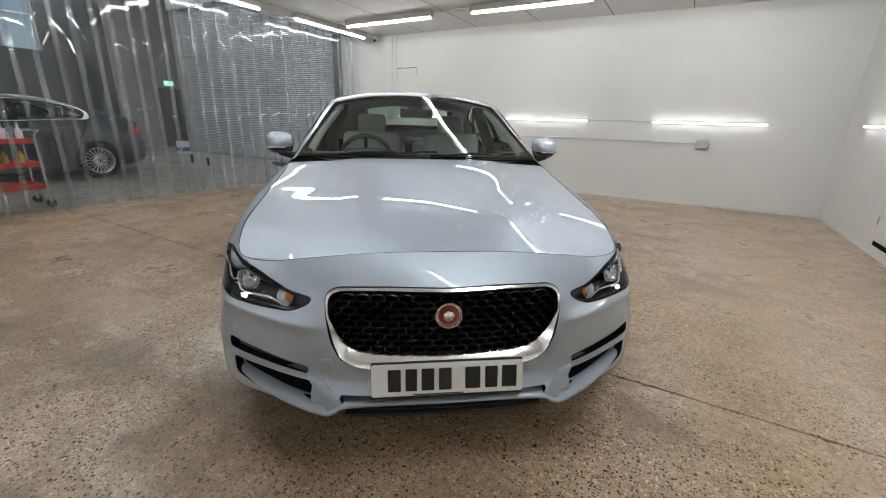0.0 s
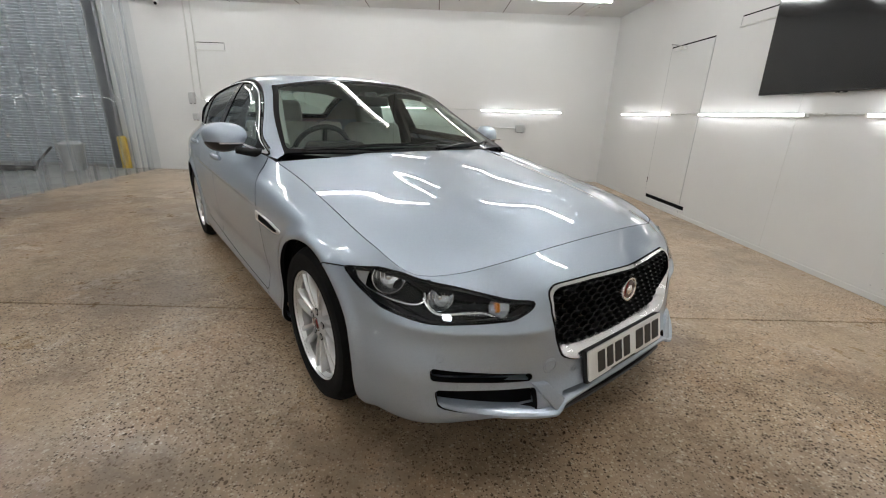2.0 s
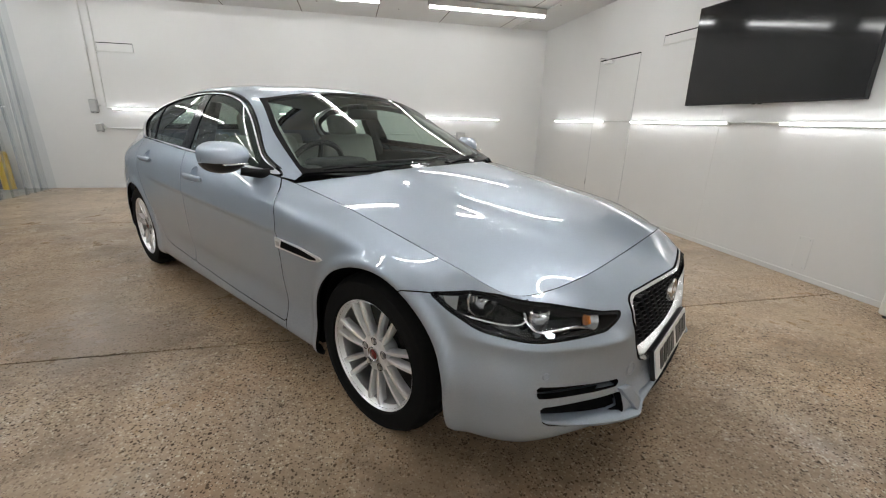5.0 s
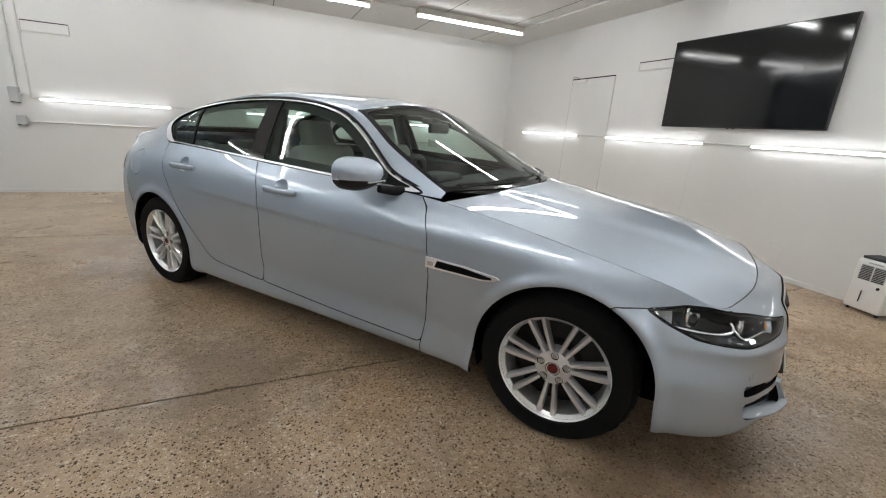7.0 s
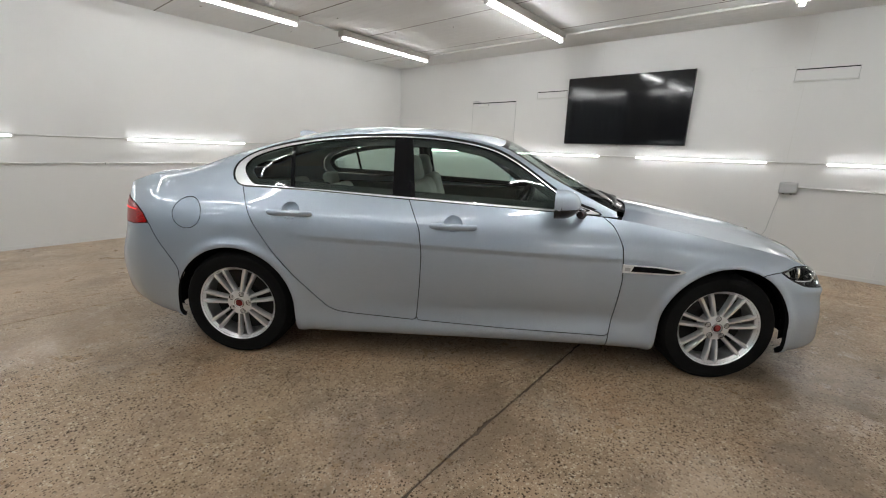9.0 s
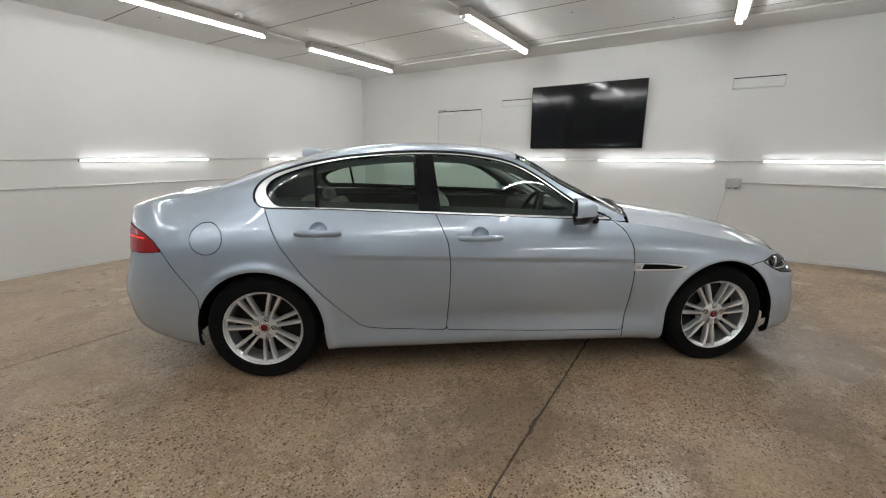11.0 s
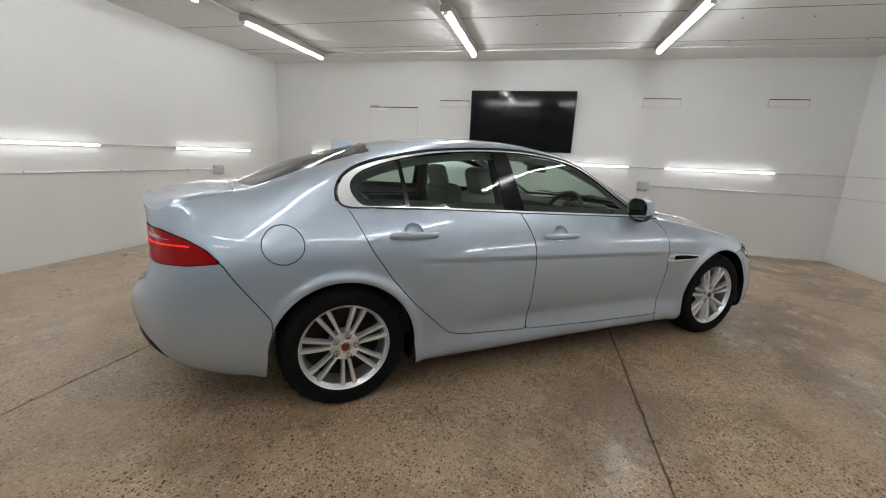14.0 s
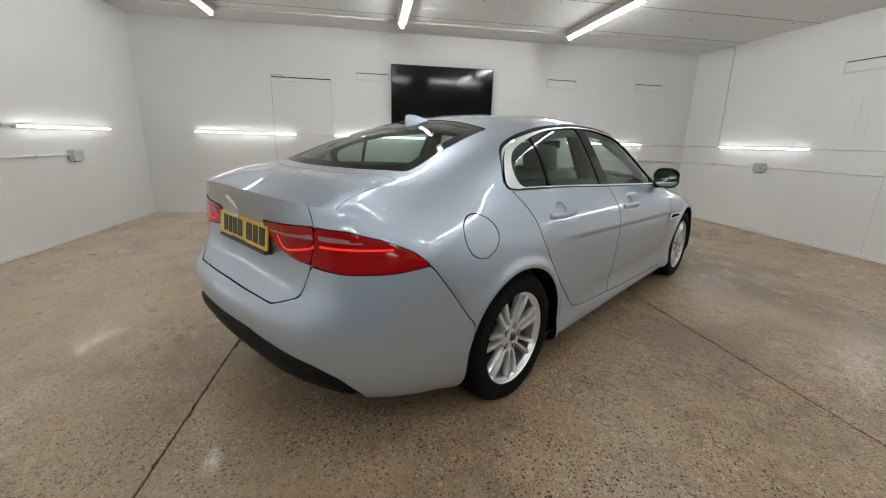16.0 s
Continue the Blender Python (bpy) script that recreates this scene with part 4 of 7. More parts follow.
# --- nose: grille, lamps, intakes ---
GRILLE_OUT = [(-0.2, 0.660), (0.0, 0.660), (0.2, 0.657), (0.369, 0.648), (0.403, 0.628), (0.402, 0.56), (0.388, 0.475), (0.36, 0.41), (0.30, 0.38), (0.2, 0.368), (-0.2, 0.36)]
GRILLE_IN = [(-0.2, 0.650), (0.0, 0.650), (0.2, 0.647), (0.36, 0.639), (0.393, 0.622), (0.394, 0.56), (0.378, 0.49), (0.345, 0.443), (0.29, 0.422), (0.2, 0.414), (-0.2, 0.408)]
surround, rest = taken(rest, front_poly(GRILLE_OUT, 0.02))
grille_in, surround = taken(surround, front_poly(GRILLE_IN, 0.02), 0.0)
f_o, f_i = front_poly(GRILLE_OUT, 0.02)(surround), front_poly(GRILLE_IN, 0.02)(surround)
flange = np.clip((0.56 - surround.v[:, 2]) / 0.12, 0, 1) * np.clip(-f_o / (np.abs(f_o) + np.abs(f_i) + 1e-6), 0, 1) * 0.045
swell = np.sin(np.pi * np.clip(-f_o / (np.abs(f_o) + np.abs(f_i) + 1e-6), 0, 1)) ** 0.6 * np.clip(0.4 * (np.abs(f_o) + np.abs(f_i) - 0.0125), 0, 0.016)
surround = Sheet(surround.v + surround.n * (swell - flange)[:, None], surround.n, surround.q, surround.f).settled()
surround.moved(0.004).both().ob("grille_surround", M_CHROME, car, "polished chrome grille surround", 0.05)
grille_in.moved(-0.055).both().ob("grille_backing", M_DARK, car, lip=0)
LIGHT = [(th(0.46, -2.18), 0.612), (th(0.53, -2.14), 0.62), (th(0.66, -2.08), 0.656), (th(0.79, -1.95), 0.685), (th(0.86, -1.85), 0.688), (th(0.895, -1.70), 0.668),
         (th(0.885, -1.78), 0.622), (th(0.84, -1.88), 0.58), (th(0.74, -2.02), 0.563), (th(0.62, -2.11), 0.56), (th(0.52, -2.16), 0.562), (th(0.475, -2.18), 0.585)]
lens, rest = taken(rest, chart_poly(LIGHT, 0.02))
SLOT_UP = [(th(0.755, -2.04), 0.424), (th(0.465, -2.2), 0.374), (th(0.465, -2.2), 0.346), (th(0.75, -2.045), 0.382)]
SLOT_LOW = [(th(0.745, -2.05), 0.350), (th(0.455, -2.21), 0.322), (th(0.455, -2.21), 0.245), (th(0.60, -2.15), 0.248), (th(0.735, -2.06), 0.285)]
slot_a, rest = taken(rest, chart_poly(SLOT_UP, 0.004), 0.0)
slot_b, rest = taken(rest, chart_poly(SLOT_LOW, 0.012), 0.0)
mouth, rest = taken(rest, front_poly([(-0.2, 0.29), (0.372, 0.288), (0.345, 0.243), (-0.2, 0.238)], 0.008), 0.0)
for s in (slot_a, slot_b):
    pair(s.moved(-0.04), "intake_insert", M_DARK, "black plastic intake insert", 0)
mouth.moved(-0.06).both().ob("lower_intake", M_GRILLE, car, "black lower intake", 0)

# --- flanks ---
LIP = 0.012
FRONT_DOOR = [(-0.66, 1.3), (-0.70, 0.935), (-0.76, 0.887), (-0.805, 0.778), (-0.825, 0.592), (-0.812, 0.40), (-0.793, 0.243), (-0.215, 0.258), (0.333, 0.281), (0.315, 0.515), (0.31, 0.69), (0.324, 0.825), (0.366, 0.925), (0.40, 1.0), (0.42, 1.3)]
REAR_DOOR = [(0.42, 1.3), (0.40, 1.0), (0.366, 0.925), (0.324, 0.825), (0.31, 0.69), (0.315, 0.515), (0.333, 0.281), (0.70, 0.302), (0.80, 0.312), (0.86, 0.335), (0.931, 0.401), (1.053, 0.518), (1.169, 0.654), (1.279, 0.815), (1.356, 0.97), (1.40, 1.05), (1.40, 1.3)]
door_f, rest = taken(rest, side_poly(FRONT_DOOR, 0.025))
door_r, rest = taken(rest, side_poly(REAR_DOOR, 0.02))
CUPS = ((0.135, 0.866, 0.052, 0.046), (1.065, 0.902, 0.052, 0.046))


def cup_of(door, cy, cz, ry, rz):
    f_of = side_poly([(cy + ry * math.cos(k * math.pi / 12), cz + rz * math.sin(k * math.pi / 12)) for k in range(24)])
    cup, door = taken(door, f_of, 0.0)
    deep = np.clip(-f_of(cup) / rz, 0, 1)
    return Sheet(cup.v - cup.n * (0.024 * np.sqrt(1 - (1 - deep) ** 2))[:, None], cup.n, cup.q, cup.f).settled(), door


cup_f, door_f = cup_of(door_f, *CUPS[0])
cup_r, door_r = cup_of(door_r, *CUPS[1])
FENDER = [(-2.2, 0.672), (-1.72, 0.668), (-1.60, 0.655), (-1.42, 0.5), (-1.1, 0.05), (-0.783, 0.05), (-0.793, 0.243), (-0.812, 0.40), (-0.825, 0.592), (-0.805, 0.778), (-0.76, 0.887), (-0.70, 0.935), (-0.66, 1.3), (-2.2, 1.3)]
fender, rest = taken(rest, lambda s: side_poly(FENDER)(s) + (s.v[:, 0] < 0.71) * 5.0)
flap, rest = taken(rest, side_poly([(1.69 + 0.093 * math.cos(k * math.pi / 12), 0.858 + 0.088 * math.sin(k * math.pi / 12)) for k in range(24)]))

# --- tail ---
END = ring_at[-1] + 0.2
t_lid = (th(0.40, 2.38), th(0.53, 2.345), th(0.57, 2.325), th(0.60, 2.31))
TAIL_OUT = [(t_lid[2], 0.779), (t_lid[3], 0.921), (th(0.72, 2.22), 0.912), (th(0.79, 2.11), 0.878), (th(0.83, 2.02), 0.835), (th(0.85, 1.95), 0.782), (th(0.80, 2.09), 0.765), (th(0.70, 2.24), 0.764)]
TAIL_IN = [(th(0.235, 2.405), 0.902), (t_lid[3], 0.923), (t_lid[2], 0.779), (th(0.33, 2.39), 0.797), (th(0.26, 2.4), 0.825)]
LID = [(END, 0.61), (t_lid[0], 0.61), (t_lid[1], 0.655), (t_lid[2], 0.775), (t_lid[3], 0.921), (t_lid[3] - 0.005, 1.3), (END, 1.3)]
BUMPER_R = [(END, 0.61), (t_lid[0], 0.61), (t_lid[1], 0.655), (t_lid[2], 0.775), (th(0.70, 2.24), 0.764), (th(0.80, 2.09), 0.765), (th(0.85, 1.95), 0.782), (th(0.893, 1.755), 0.508), (th(0.893, 1.755), 0.0), (END, 0.0)]
DIFF = [(END, 0.49), (th(0.25, 2.4), 0.487), (th(0.45, 2.37), 0.462), (th(0.60, 2.30), 0.415), (th(0.68, 2.25), 0.37), (th(0.735, 2.19), 0.29), (th(0.76, 2.16), 0.0), (END, 0.0)]
lamp_out, rest = taken(rest, chart_poly(TAIL_OUT, 0.008))
lid, rest = taken(rest, chart_poly(LID, 0.03), 0.0018)
lamp_in, lid = taken(lid, chart_poly(TAIL_IN, 0.012))
bumper_r, rest = taken(rest, chart_poly(BUMPER_R, 0.01))
diffuser, bumper_r = taken(bumper_r, chart_poly(DIFF, 0.02), 0.001)
bumper_f, rest = taken(rest, lambda s: s.v[:, 1] + 1.0, 0.0)
# the lower edge of the nose in black
lip_f, bumper_f = taken(bumper_f, lambda s: np.maximum(s.q[:, 1] - 0.222, s.v[:, 0] - 0.40), 0.0)

bumper_f.both().ob("front_bumper", M_PAINT, car, lip=0.03)
lip_f.both().ob("front_lip", M_BLACK, car, "black plastic lower lip", 0.02)
pair(fender, "front_wing", M_PAINT, lip=0.02)
pair(rest, "body_side", M_PAINT, lip=0.02)
bumper_r.both().ob("rear_bumper", M_PAINT, car, lip=0.025)
ledge_ = chart_poly(DIFF, 0.02)(diffuser)
step_ = 0.03 - 0.024 * np.clip((-ledge_ - 0.035) / 0.012, 0, 1)
Sheet(diffuser.v - diffuser.n * step_[:, None], diffuser.n, diffuser.q, diffuser.f).settled().both().ob("rear_valance", M_VALANCE, car, "black plastic rear valance", 0.03)
pair(flap, "fuel_flap", M_PAINT)
doors_f = pair(door_f, "front_door", M_PAINT)
doors_r = pair(door_r, "rear_door", M_PAINT)
pair(cup_f, "handle_cup", M_PAINT, "", 0, doors_f)
pair(cup_r, "handle_cup", M_PAINT, "", 0, doors_r)
HOOD.both().ob("bonnet", M_PAINT, car)

# --- cabin: glass, chrome, roof ---
DLO = [(-0.76, 0.926), (-0.53, 1.0), (-0.43, 1.068), (-0.257, 1.192), (-0.117, 1.269), (0.028, 1.307), (0.244, 1.334), (0.457, 1.339), (0.665, 1.333), (0.934, 1.309), (1.19, 1.26), (1.342, 1.209), (1.413, 1.155),
       (1.438, 1.09), (1.415, 1.016), (1.228, 1.018), (0.923, 1.008), (0.6, 0.991), (0.271, 0.976), (-0.079, 0.960), (-0.446, 0.944)]
GLAZED = [(-0.68, 0.948), (-0.525, 0.99), (-0.425, 1.057), (-0.253, 1.180), (-0.114, 1.257), (0.032, 1.295), (0.244, 1.322), (0.457, 1.327), (0.665, 1.321), (0.93, 1.296), (1.18, 1.243), (1.328, 1.188), (1.372, 1.135),
          (1.362, 1.085), (1.315, 1.0265), (1.228, 1.0265), (0.923, 1.0185), (0.6, 1.005), (0.271, 0.990), (-0.079, 0.975), (-0.446, 0.959)]
dlo, roof = taken(CABIN, side_poly(DLO, 0.2), 0.0045)
belt_z = np.interp(roof.v[:, 1], [q[1] for q in BELT], [q[2] for q in BELT])
seal_f = side_poly(DLO, 0.2)(roof) - 0.0125 + (roof.v[:, 2] < belt_z + 0.03) * 5.0
seal = roof.cut(seal_f, True, 0.0)
roof = roof.cut(seal_f, False, 0.0)
pair(seal.moved(-0.002), "window_seal", M_VALANCE, "black rubber seal outside the chrome", 0.006)
glazed, chrome = taken(dlo, side_poly(GLAZED, 0.2), 0.0)
pair(chrome.moved(0.004), "window_trim", M_SATIN, "bright satin window surround", 0.012)
PANE_F = [(-0.50, 0.92), (-0.50, 1.04), (-0.30, 1.2), (-0.15, 1.3), (0.035, 1.34), (0.244, 1.36), (0.405, 1.37), (0.352, 0.93), (0.0, 0.92)]
PANE_R = [(0.487, 0.95), (0.507, 1.37), (0.93, 1.36), (1.096, 1.32), (1.058, 0.95)]
PANE_Q = [(1.078, 0.95), (1.116, 1.32), (1.2, 1.32), (1.6, 1.25), (1.6, 0.95)]
pane_f, frame_ = taken(glazed, side_poly(PANE_F), 0.0)
pane_r, frame_ = taken(frame_, side_poly(PANE_R), 0.0)
pane_q, frame_ = taken(frame_, side_poly(PANE_Q), 0.0)
pair(pane_f.moved(-0.004), "window_glass", M_GLASS, "tinted side glass", 0, doors_f)
pair(pane_r.moved(-0.004), "window_glass", M_GLASS, "tinted side glass", 0, doors_r)
pair(pane_q.moved(-0.004), "quarter_glass", M_GLASS, "tinted quarter glass", 0)
for y0, y1, nm in ((-2.0, 0.2, "mirror_triangle"), (0.2, 0.75, "pillar_trim"), (0.75, 2.0, "quarter_bar")):
    piece = frame_.cut(frame_.v[:, 1] - y1, True)
    piece = piece.cut(piece.v[:, 1] - y0, False)
    if len(piece.f):
        pair(piece, nm, M_VALANCE if nm == "mirror_triangle" else M_PIANO, "black trim", 0.01)


hem = side_poly(GLAZED, 0.2)(glazed)
inner_frame = glazed.cut(hem + 0.04, False).moved(-0.012)
pair(inner_frame, "inner_window_frame", M_TRIMGREY, "dark inner window frame", 0)


def g_box(s, g0, g1, l0, r=0.03):
    """Below zero inside a stretch of the cabin chart, wide of the edge line."""
    poly = outline([(g0, l0), (g1, l0), (g1, 1.2), (g0, 1.2)], r)
    return off_outline(s.q, poly)


def fair(sheet, across=1.0, along=1.0):
    """A pane whose shading follows one even curve, free of ripples."""
    x, y, z = sheet.v.T
    u, w = x * x, y - float(y.mean())
    terms = np.stack((np.ones_like(x), w, w ** 2, u, u * w), 1)
    k = np.linalg.lstsq(terms, z, rcond=None)[0]
    n = np.stack((-(k[3] + k[4] * w) * 2 * x * across, -(k[1] + 2 * k[2] * w * along + k[4] * u), np.ones_like(x)), 1)
    n /= np.linalg.norm(n, axis=1, keepdims=True)
    return Sheet(sheet.v, n, sheet.q, sheet.f)


screen, roof = taken(roof, lambda s: g_box(s, -0.1, 0.835, 0.385), 0.0)
screen = fair(screen, 1.0, 0.4)
screen_clear, screen_band = taken(screen, lambda s: g_box(s, 0.035, 0.805, 0.43, 0.05), 0.0)
screen_clear.moved(-0.003).both().ob("windscreen", M_FRONT, car, "clear curved windscreen", 0)
screen_band.moved(-0.002).both().ob("windscreen_band", M_PIANO, car, "black ceramic band round the windscreen", 0.01)
back, roof = taken(roof, lambda s: g_box(s, 2.13, 2.80, 0.44), 0.0)
back = fair(back)
back_clear, back_band = taken(back, lambda s: g_box(s, 2.19, 2.74, 0.50, 0.06), 0.0)
back_clear.moved(-0.003).both().ob("rear_window", M_BACK, car, "tinted heated rear window", 0)
back_band.moved(-0.002).both().ob("rear_window_band", M_PIANO, car, "black band round the rear window", 0.01)
LID_TOP = [(-0.3, 1.985), (0.0, 1.985), (0.27, 1.957), (0.50, 1.905), (0.585, 1.90), (0.61, 2.0), (0.612, 2.24), (0.615, 2.7), (-0.3, 2.7)]
lid_top, roof = taken(roof, lambda s: off_outline(s.v[:, :2], outline(LID_TOP, 0.02)) + (s.v[:, 1] < 1.8) * 5.0, 0.0012)
lid.plus(lid_top).both().ob("boot_lid", M_PAINT, car)
roof.both().ob("roof", M_PAINT, car, lip=0.015)

# dark carcass under the skin, and pale lining under the roof
under = RINGS.cut(arch_gap(RINGS.v[:, 1], RINGS.v[:, 2], 0.02) + (RINGS.v[:, 0] < 0.5) * 5.0, False).moved(-0.062)
under = under.cut(under.v[:, 2] - 0.95, True)
under = under.cut(under.v[:, 2] - 0.25, False)
under.both().ob("carcass", M_DARK, car, lip=0)
hood_in = HOOD.cut(HOOD.q[:, 0] - 1.13, True).moved(-0.03)
hood_in.both().ob("bonnet_liner", M_DARK, car, lip=0)
lining = roof.cut(roof.v[:, 2] - 1.09, False).moved(-0.03)
lining.both().ob("headlining", M_LINER, car, "pale cloth headlining", 0)


# --- fittings of the saloon ---
def axes_at(p, n, up=(0, 0, 1)):
    """A pose at p whose z points along n and whose y points as nearly up as can be."""
    z = Vector(n).normalized()
    y = Vector(up) - z * Vector(up).dot(z)
    y.normalize()
    x = y.cross(z)
    m = Matrix((x, y, z)).transposed().to_4x4()
    m.translation = Vector(p)
    return m


def put(bm, m):
    bmesh.ops.transform(bm, matrix=m, verts=bm.verts[:])
    return bm


def slab(outline_, depth, bevel=0.0):
    """A flat shape with thickness, its face to +z at depth."""
    bm = bmesh.new()
    f = bm.faces.new([bm.verts.new((x, y, 0)) for x, y in outline_])
    r = bmesh.ops.extrude_face_region(bm, geom=[f])
    bmesh.ops.translate(bm, verts=[v for v in r["geom"] if isinstance(v, bmesh.types.BMVert)], vec=(0, 0, depth))
    bmesh.ops.recalc_face_normals(bm, faces=bm.faces[:])
    if bevel:
        bmesh.ops.bevel(bm, geom=[e for e in bm.edges if all(v.co.z > depth - 1e-6 for v in e.verts)], offset=bevel, segments=2, profile=0.5, affect="EDGES")
    return bm


def round_rect(w, h, r, steps=5):
    pts = []
    for cx, cy, a0 in ((w / 2 - r, h / 2 - r, 0), (-w / 2 + r, h / 2 - r, 90), (-w / 2 + r, -h / 2 + r, 180), (w / 2 - r, -h / 2 + r, 270)):
        for k in range(steps + 1):
            a = radians(a0 + 90 * k / steps)
            pts.append((cx + r * math.cos(a), cy + r * math.sin(a)))
    return pts


def wheel_parts(parent, spokes=7, twin=True):
    """A road wheel about its own middle, with its outside to +x: tyre, rim, spokes, nuts, cap and brake disc."""
    turn = pose(0, 0, 0, 0, 90, 0)
    R, W = 0.327, 0.112
    sides = 120
    bm = bmesh.new()
    prof = [(0.222, -W + 0.012), (0.25, -W - 0.002), (0.285, -W - 0.004), (0.309, -W + 0.012), (R - 0.004, -W + 0.03), (R, -0.062), (R, -0.048), (R - 0.008, -0.046), (R - 0.008, -0.038), (R, -0.036), (R, -0.006), (R - 0.008, -0.004),
            (R - 0.008, 0.004), (R, 0.006), (R, 0.036), (R - 0.008, 0.038), (R - 0.008, 0.046), (R, 0.048), (R, 0.062), (R - 0.004, W - 0.03), (0.311, W - 0.012), (0.301, W + 0.001), (0.285, W + 0.004), (0.262, W + 0.005), (0.25, W + 0.002), (0.236, W + 0.003), (0.222, W - 0.012)]
    rings = []
    for i, (r, h) in enumerate(prof):
        shoulder = i in (4, 5, 6, 9, 10, 13, 14, 17, 18, 19)
        rings.append([bm.verts.new((h, (r - (0.006 if shoulder and (k + (i > 12)) % 4 == 0 else 0)) * math.cos(2 * math.pi * k / sides), (r - (0.006 if shoulder and (k + (i > 12)) % 4 == 0 else 0)) * math.sin(2 * math.pi * k / sides))) for k in range(sides)])
    for a, b in zip(rings, rings[1:]):
        for k in range(sides):
            bm.faces.new((a[k], a[(k + 1) % sides], b[(k + 1) % sides], b[k]))
    bmesh.ops.recalc_face_normals(bm, faces=bm.faces[:])
    part("tyre", bm, M_RUBBER, parent, "black road tyre", True)
    # rim barrel with a stepped lip
    # barrel colour greyed to stand in for the shade behind the spokes
    bm = lathe([(0.2, -0.1), (0.205, 0.05), (0.2085, 0.082), (0.214, 0.082), (0.214, -0.1)], 72, None, turn, True)
    bmesh.ops.recalc_face_normals(bm, faces=bm.faces[:])
    part("rim_barrel", bm, M_BARREL, parent, "silver rim barrel greyed for shade", True)
    bm = lathe([(0.212, 0.083), (0.219, 0.094), (0.225, 0.105), (0.229, 0.109), (0.2315, 0.107), (0.2315, 0.098), (0.224, 0.083)], 72, None, turn, True)
    bmesh.ops.recalc_face_normals(bm, faces=bm.faces[:])
    part("rim", bm, M_ALLOY, parent, "silver alloy rim", True)
    bm = lathe([(0.0, 0.02), (0.09, 0.02), (0.1, 0.0), (0.16, -0.01), (0.205, -0.012), (0.205, -0.04), (0.0, -0.04)], 48, None, turn)
    part("brake_disc", bm, M_ROTOR, parent, "", True)
    bm = bmesh.new()
    for s in range(spokes):
        for off in ((-1, 1) if twin else (0,)):
            a = 2 * math.pi * (s + 0.25) / spokes
            rows = []
            for t in np.linspace(0, 1, 9):
                r = 0.05 + t * 0.171
                half = (0.0088 + 0.0042 * t) if twin else 0.008
                mid = off * (0.0125 + 0.0185 * t)
                x = 0.078 + 0.026 * math.sin(t * math.pi * 0.5) - 0.012 * t
                row = []
                for dy, dx in ((-half, -0.03), (-half, -0.006), (-half * 0.55, 0.004), (half * 0.55, 0.004), (half, -0.006), (half, -0.03)):
                    yy = mid + dy
                    row.append(bm.verts.new((x + dx, r * math.cos(a) - yy * math.sin(a), r * math.sin(a) + yy * math.cos(a))))
                rows.append(row)
            for p, q in zip(rows, rows[1:]):
                for k in range(6):
                    bm.faces.new((p[k], p[(k + 1) % 6], q[(k + 1) % 6], q[k]))
    bmesh.ops.recalc_face_normals(bm, faces=bm.faces[:])
    ob = part("spokes", bm, M_ALLOY, parent, "silver paired alloy spokes", True)
    bm = lathe([(0.0, 0.088), (0.032, 0.088), (0.04, 0.086), (0.062, 0.089), (0.074, 0.084), (0.08, 0.07), (0.082, 0.03)], 48, None, turn)
    part("hub", bm, M_ALLOY, parent, "", True)
    for k in range(5):
        a = 2 * math.pi * k / 5 + 0.3
        y, z = 0.056 * math.cos(a), 0.056 * math.sin(a)
        part("nut_well", put(lathe([(0.0165, 0.0895), (0.0145, 0.0905), (0.0115, 0.08), (0.0, 0.08)], 14, None, turn), Matrix.Translation((0, y, z))), M_DARK, parent, "", True)
        part("wheel_nut", put(rod((0.08, 0, 0), (0.0935, 0, 0), 0.0105, 6), Matrix.Translation((0, y, z))), M_NUT, parent)
    part("cap_ring", lathe([(0.031, 0.087), (0.0315, 0.094), (0.029, 0.096), (0.0265, 0.094)], 28, None, turn), M_CHROME, parent, "", True)
    part("centre_cap", lathe([(0.0215, 0.093), (0.018, 0.0955), (0.0, 0.0965)], 28, None, turn), M_BADGE, parent, "red enamel centre cap", True)


wheel = new("wheel")
wheel.parent = car
wheel.matrix_basis = pose(0.79, -1.4175, 0.3225, 23, 0, 0)
wheel_parts(wheel)
for sx, wy, spin in ((1, 1.4175, 70), (-1, -1.4175, 0), (-1, 1.4175, 56)):
    w = copy_thing(wheel, pose(sx * 0.79, wy, 0.317, spin, 0, 0 if sx > 0 else 180))
    w.parent = car

# wheel housings and floor pan
for sx in (-1, 1):
    for cy, cz, r in ARCHES:
        bm = bmesh.new()
        rows = []
        for x in (0.50, 0.86):
            rows.append([bm.verts.new((sx * x, cy + (r + 0.014) * math.cos(a), cz + (r + 0.014) * math.sin(a))) for a in np.linspace(-0.35 if cy < 0 else -0.05, math.pi + (0.05 if cy < 0 else 0.35), 30)])
        for k in range(29):
            bm.faces.new((rows[0][k], rows[0][k + 1], rows[1][k + 1], rows[1][k]))
        bm.faces.new(rows[0])
        part("wheel_housing", bm, M_DARK, car, "", True)
part("floor_pan", box(-0.65, 0.65, -1.9, 1.7, 0.18, 0.25), M_DARK, car)
part("under_tray", box(-0.645, 0.645, -0.98, 1.0, 0.135, 0.178), M_DARK, car)
for s in (-1, 1):
    part("sill_underside", box(s * 0.652, s * 0.83, -0.98, 0.98, 0.168, 0.24), M_DARK, car)

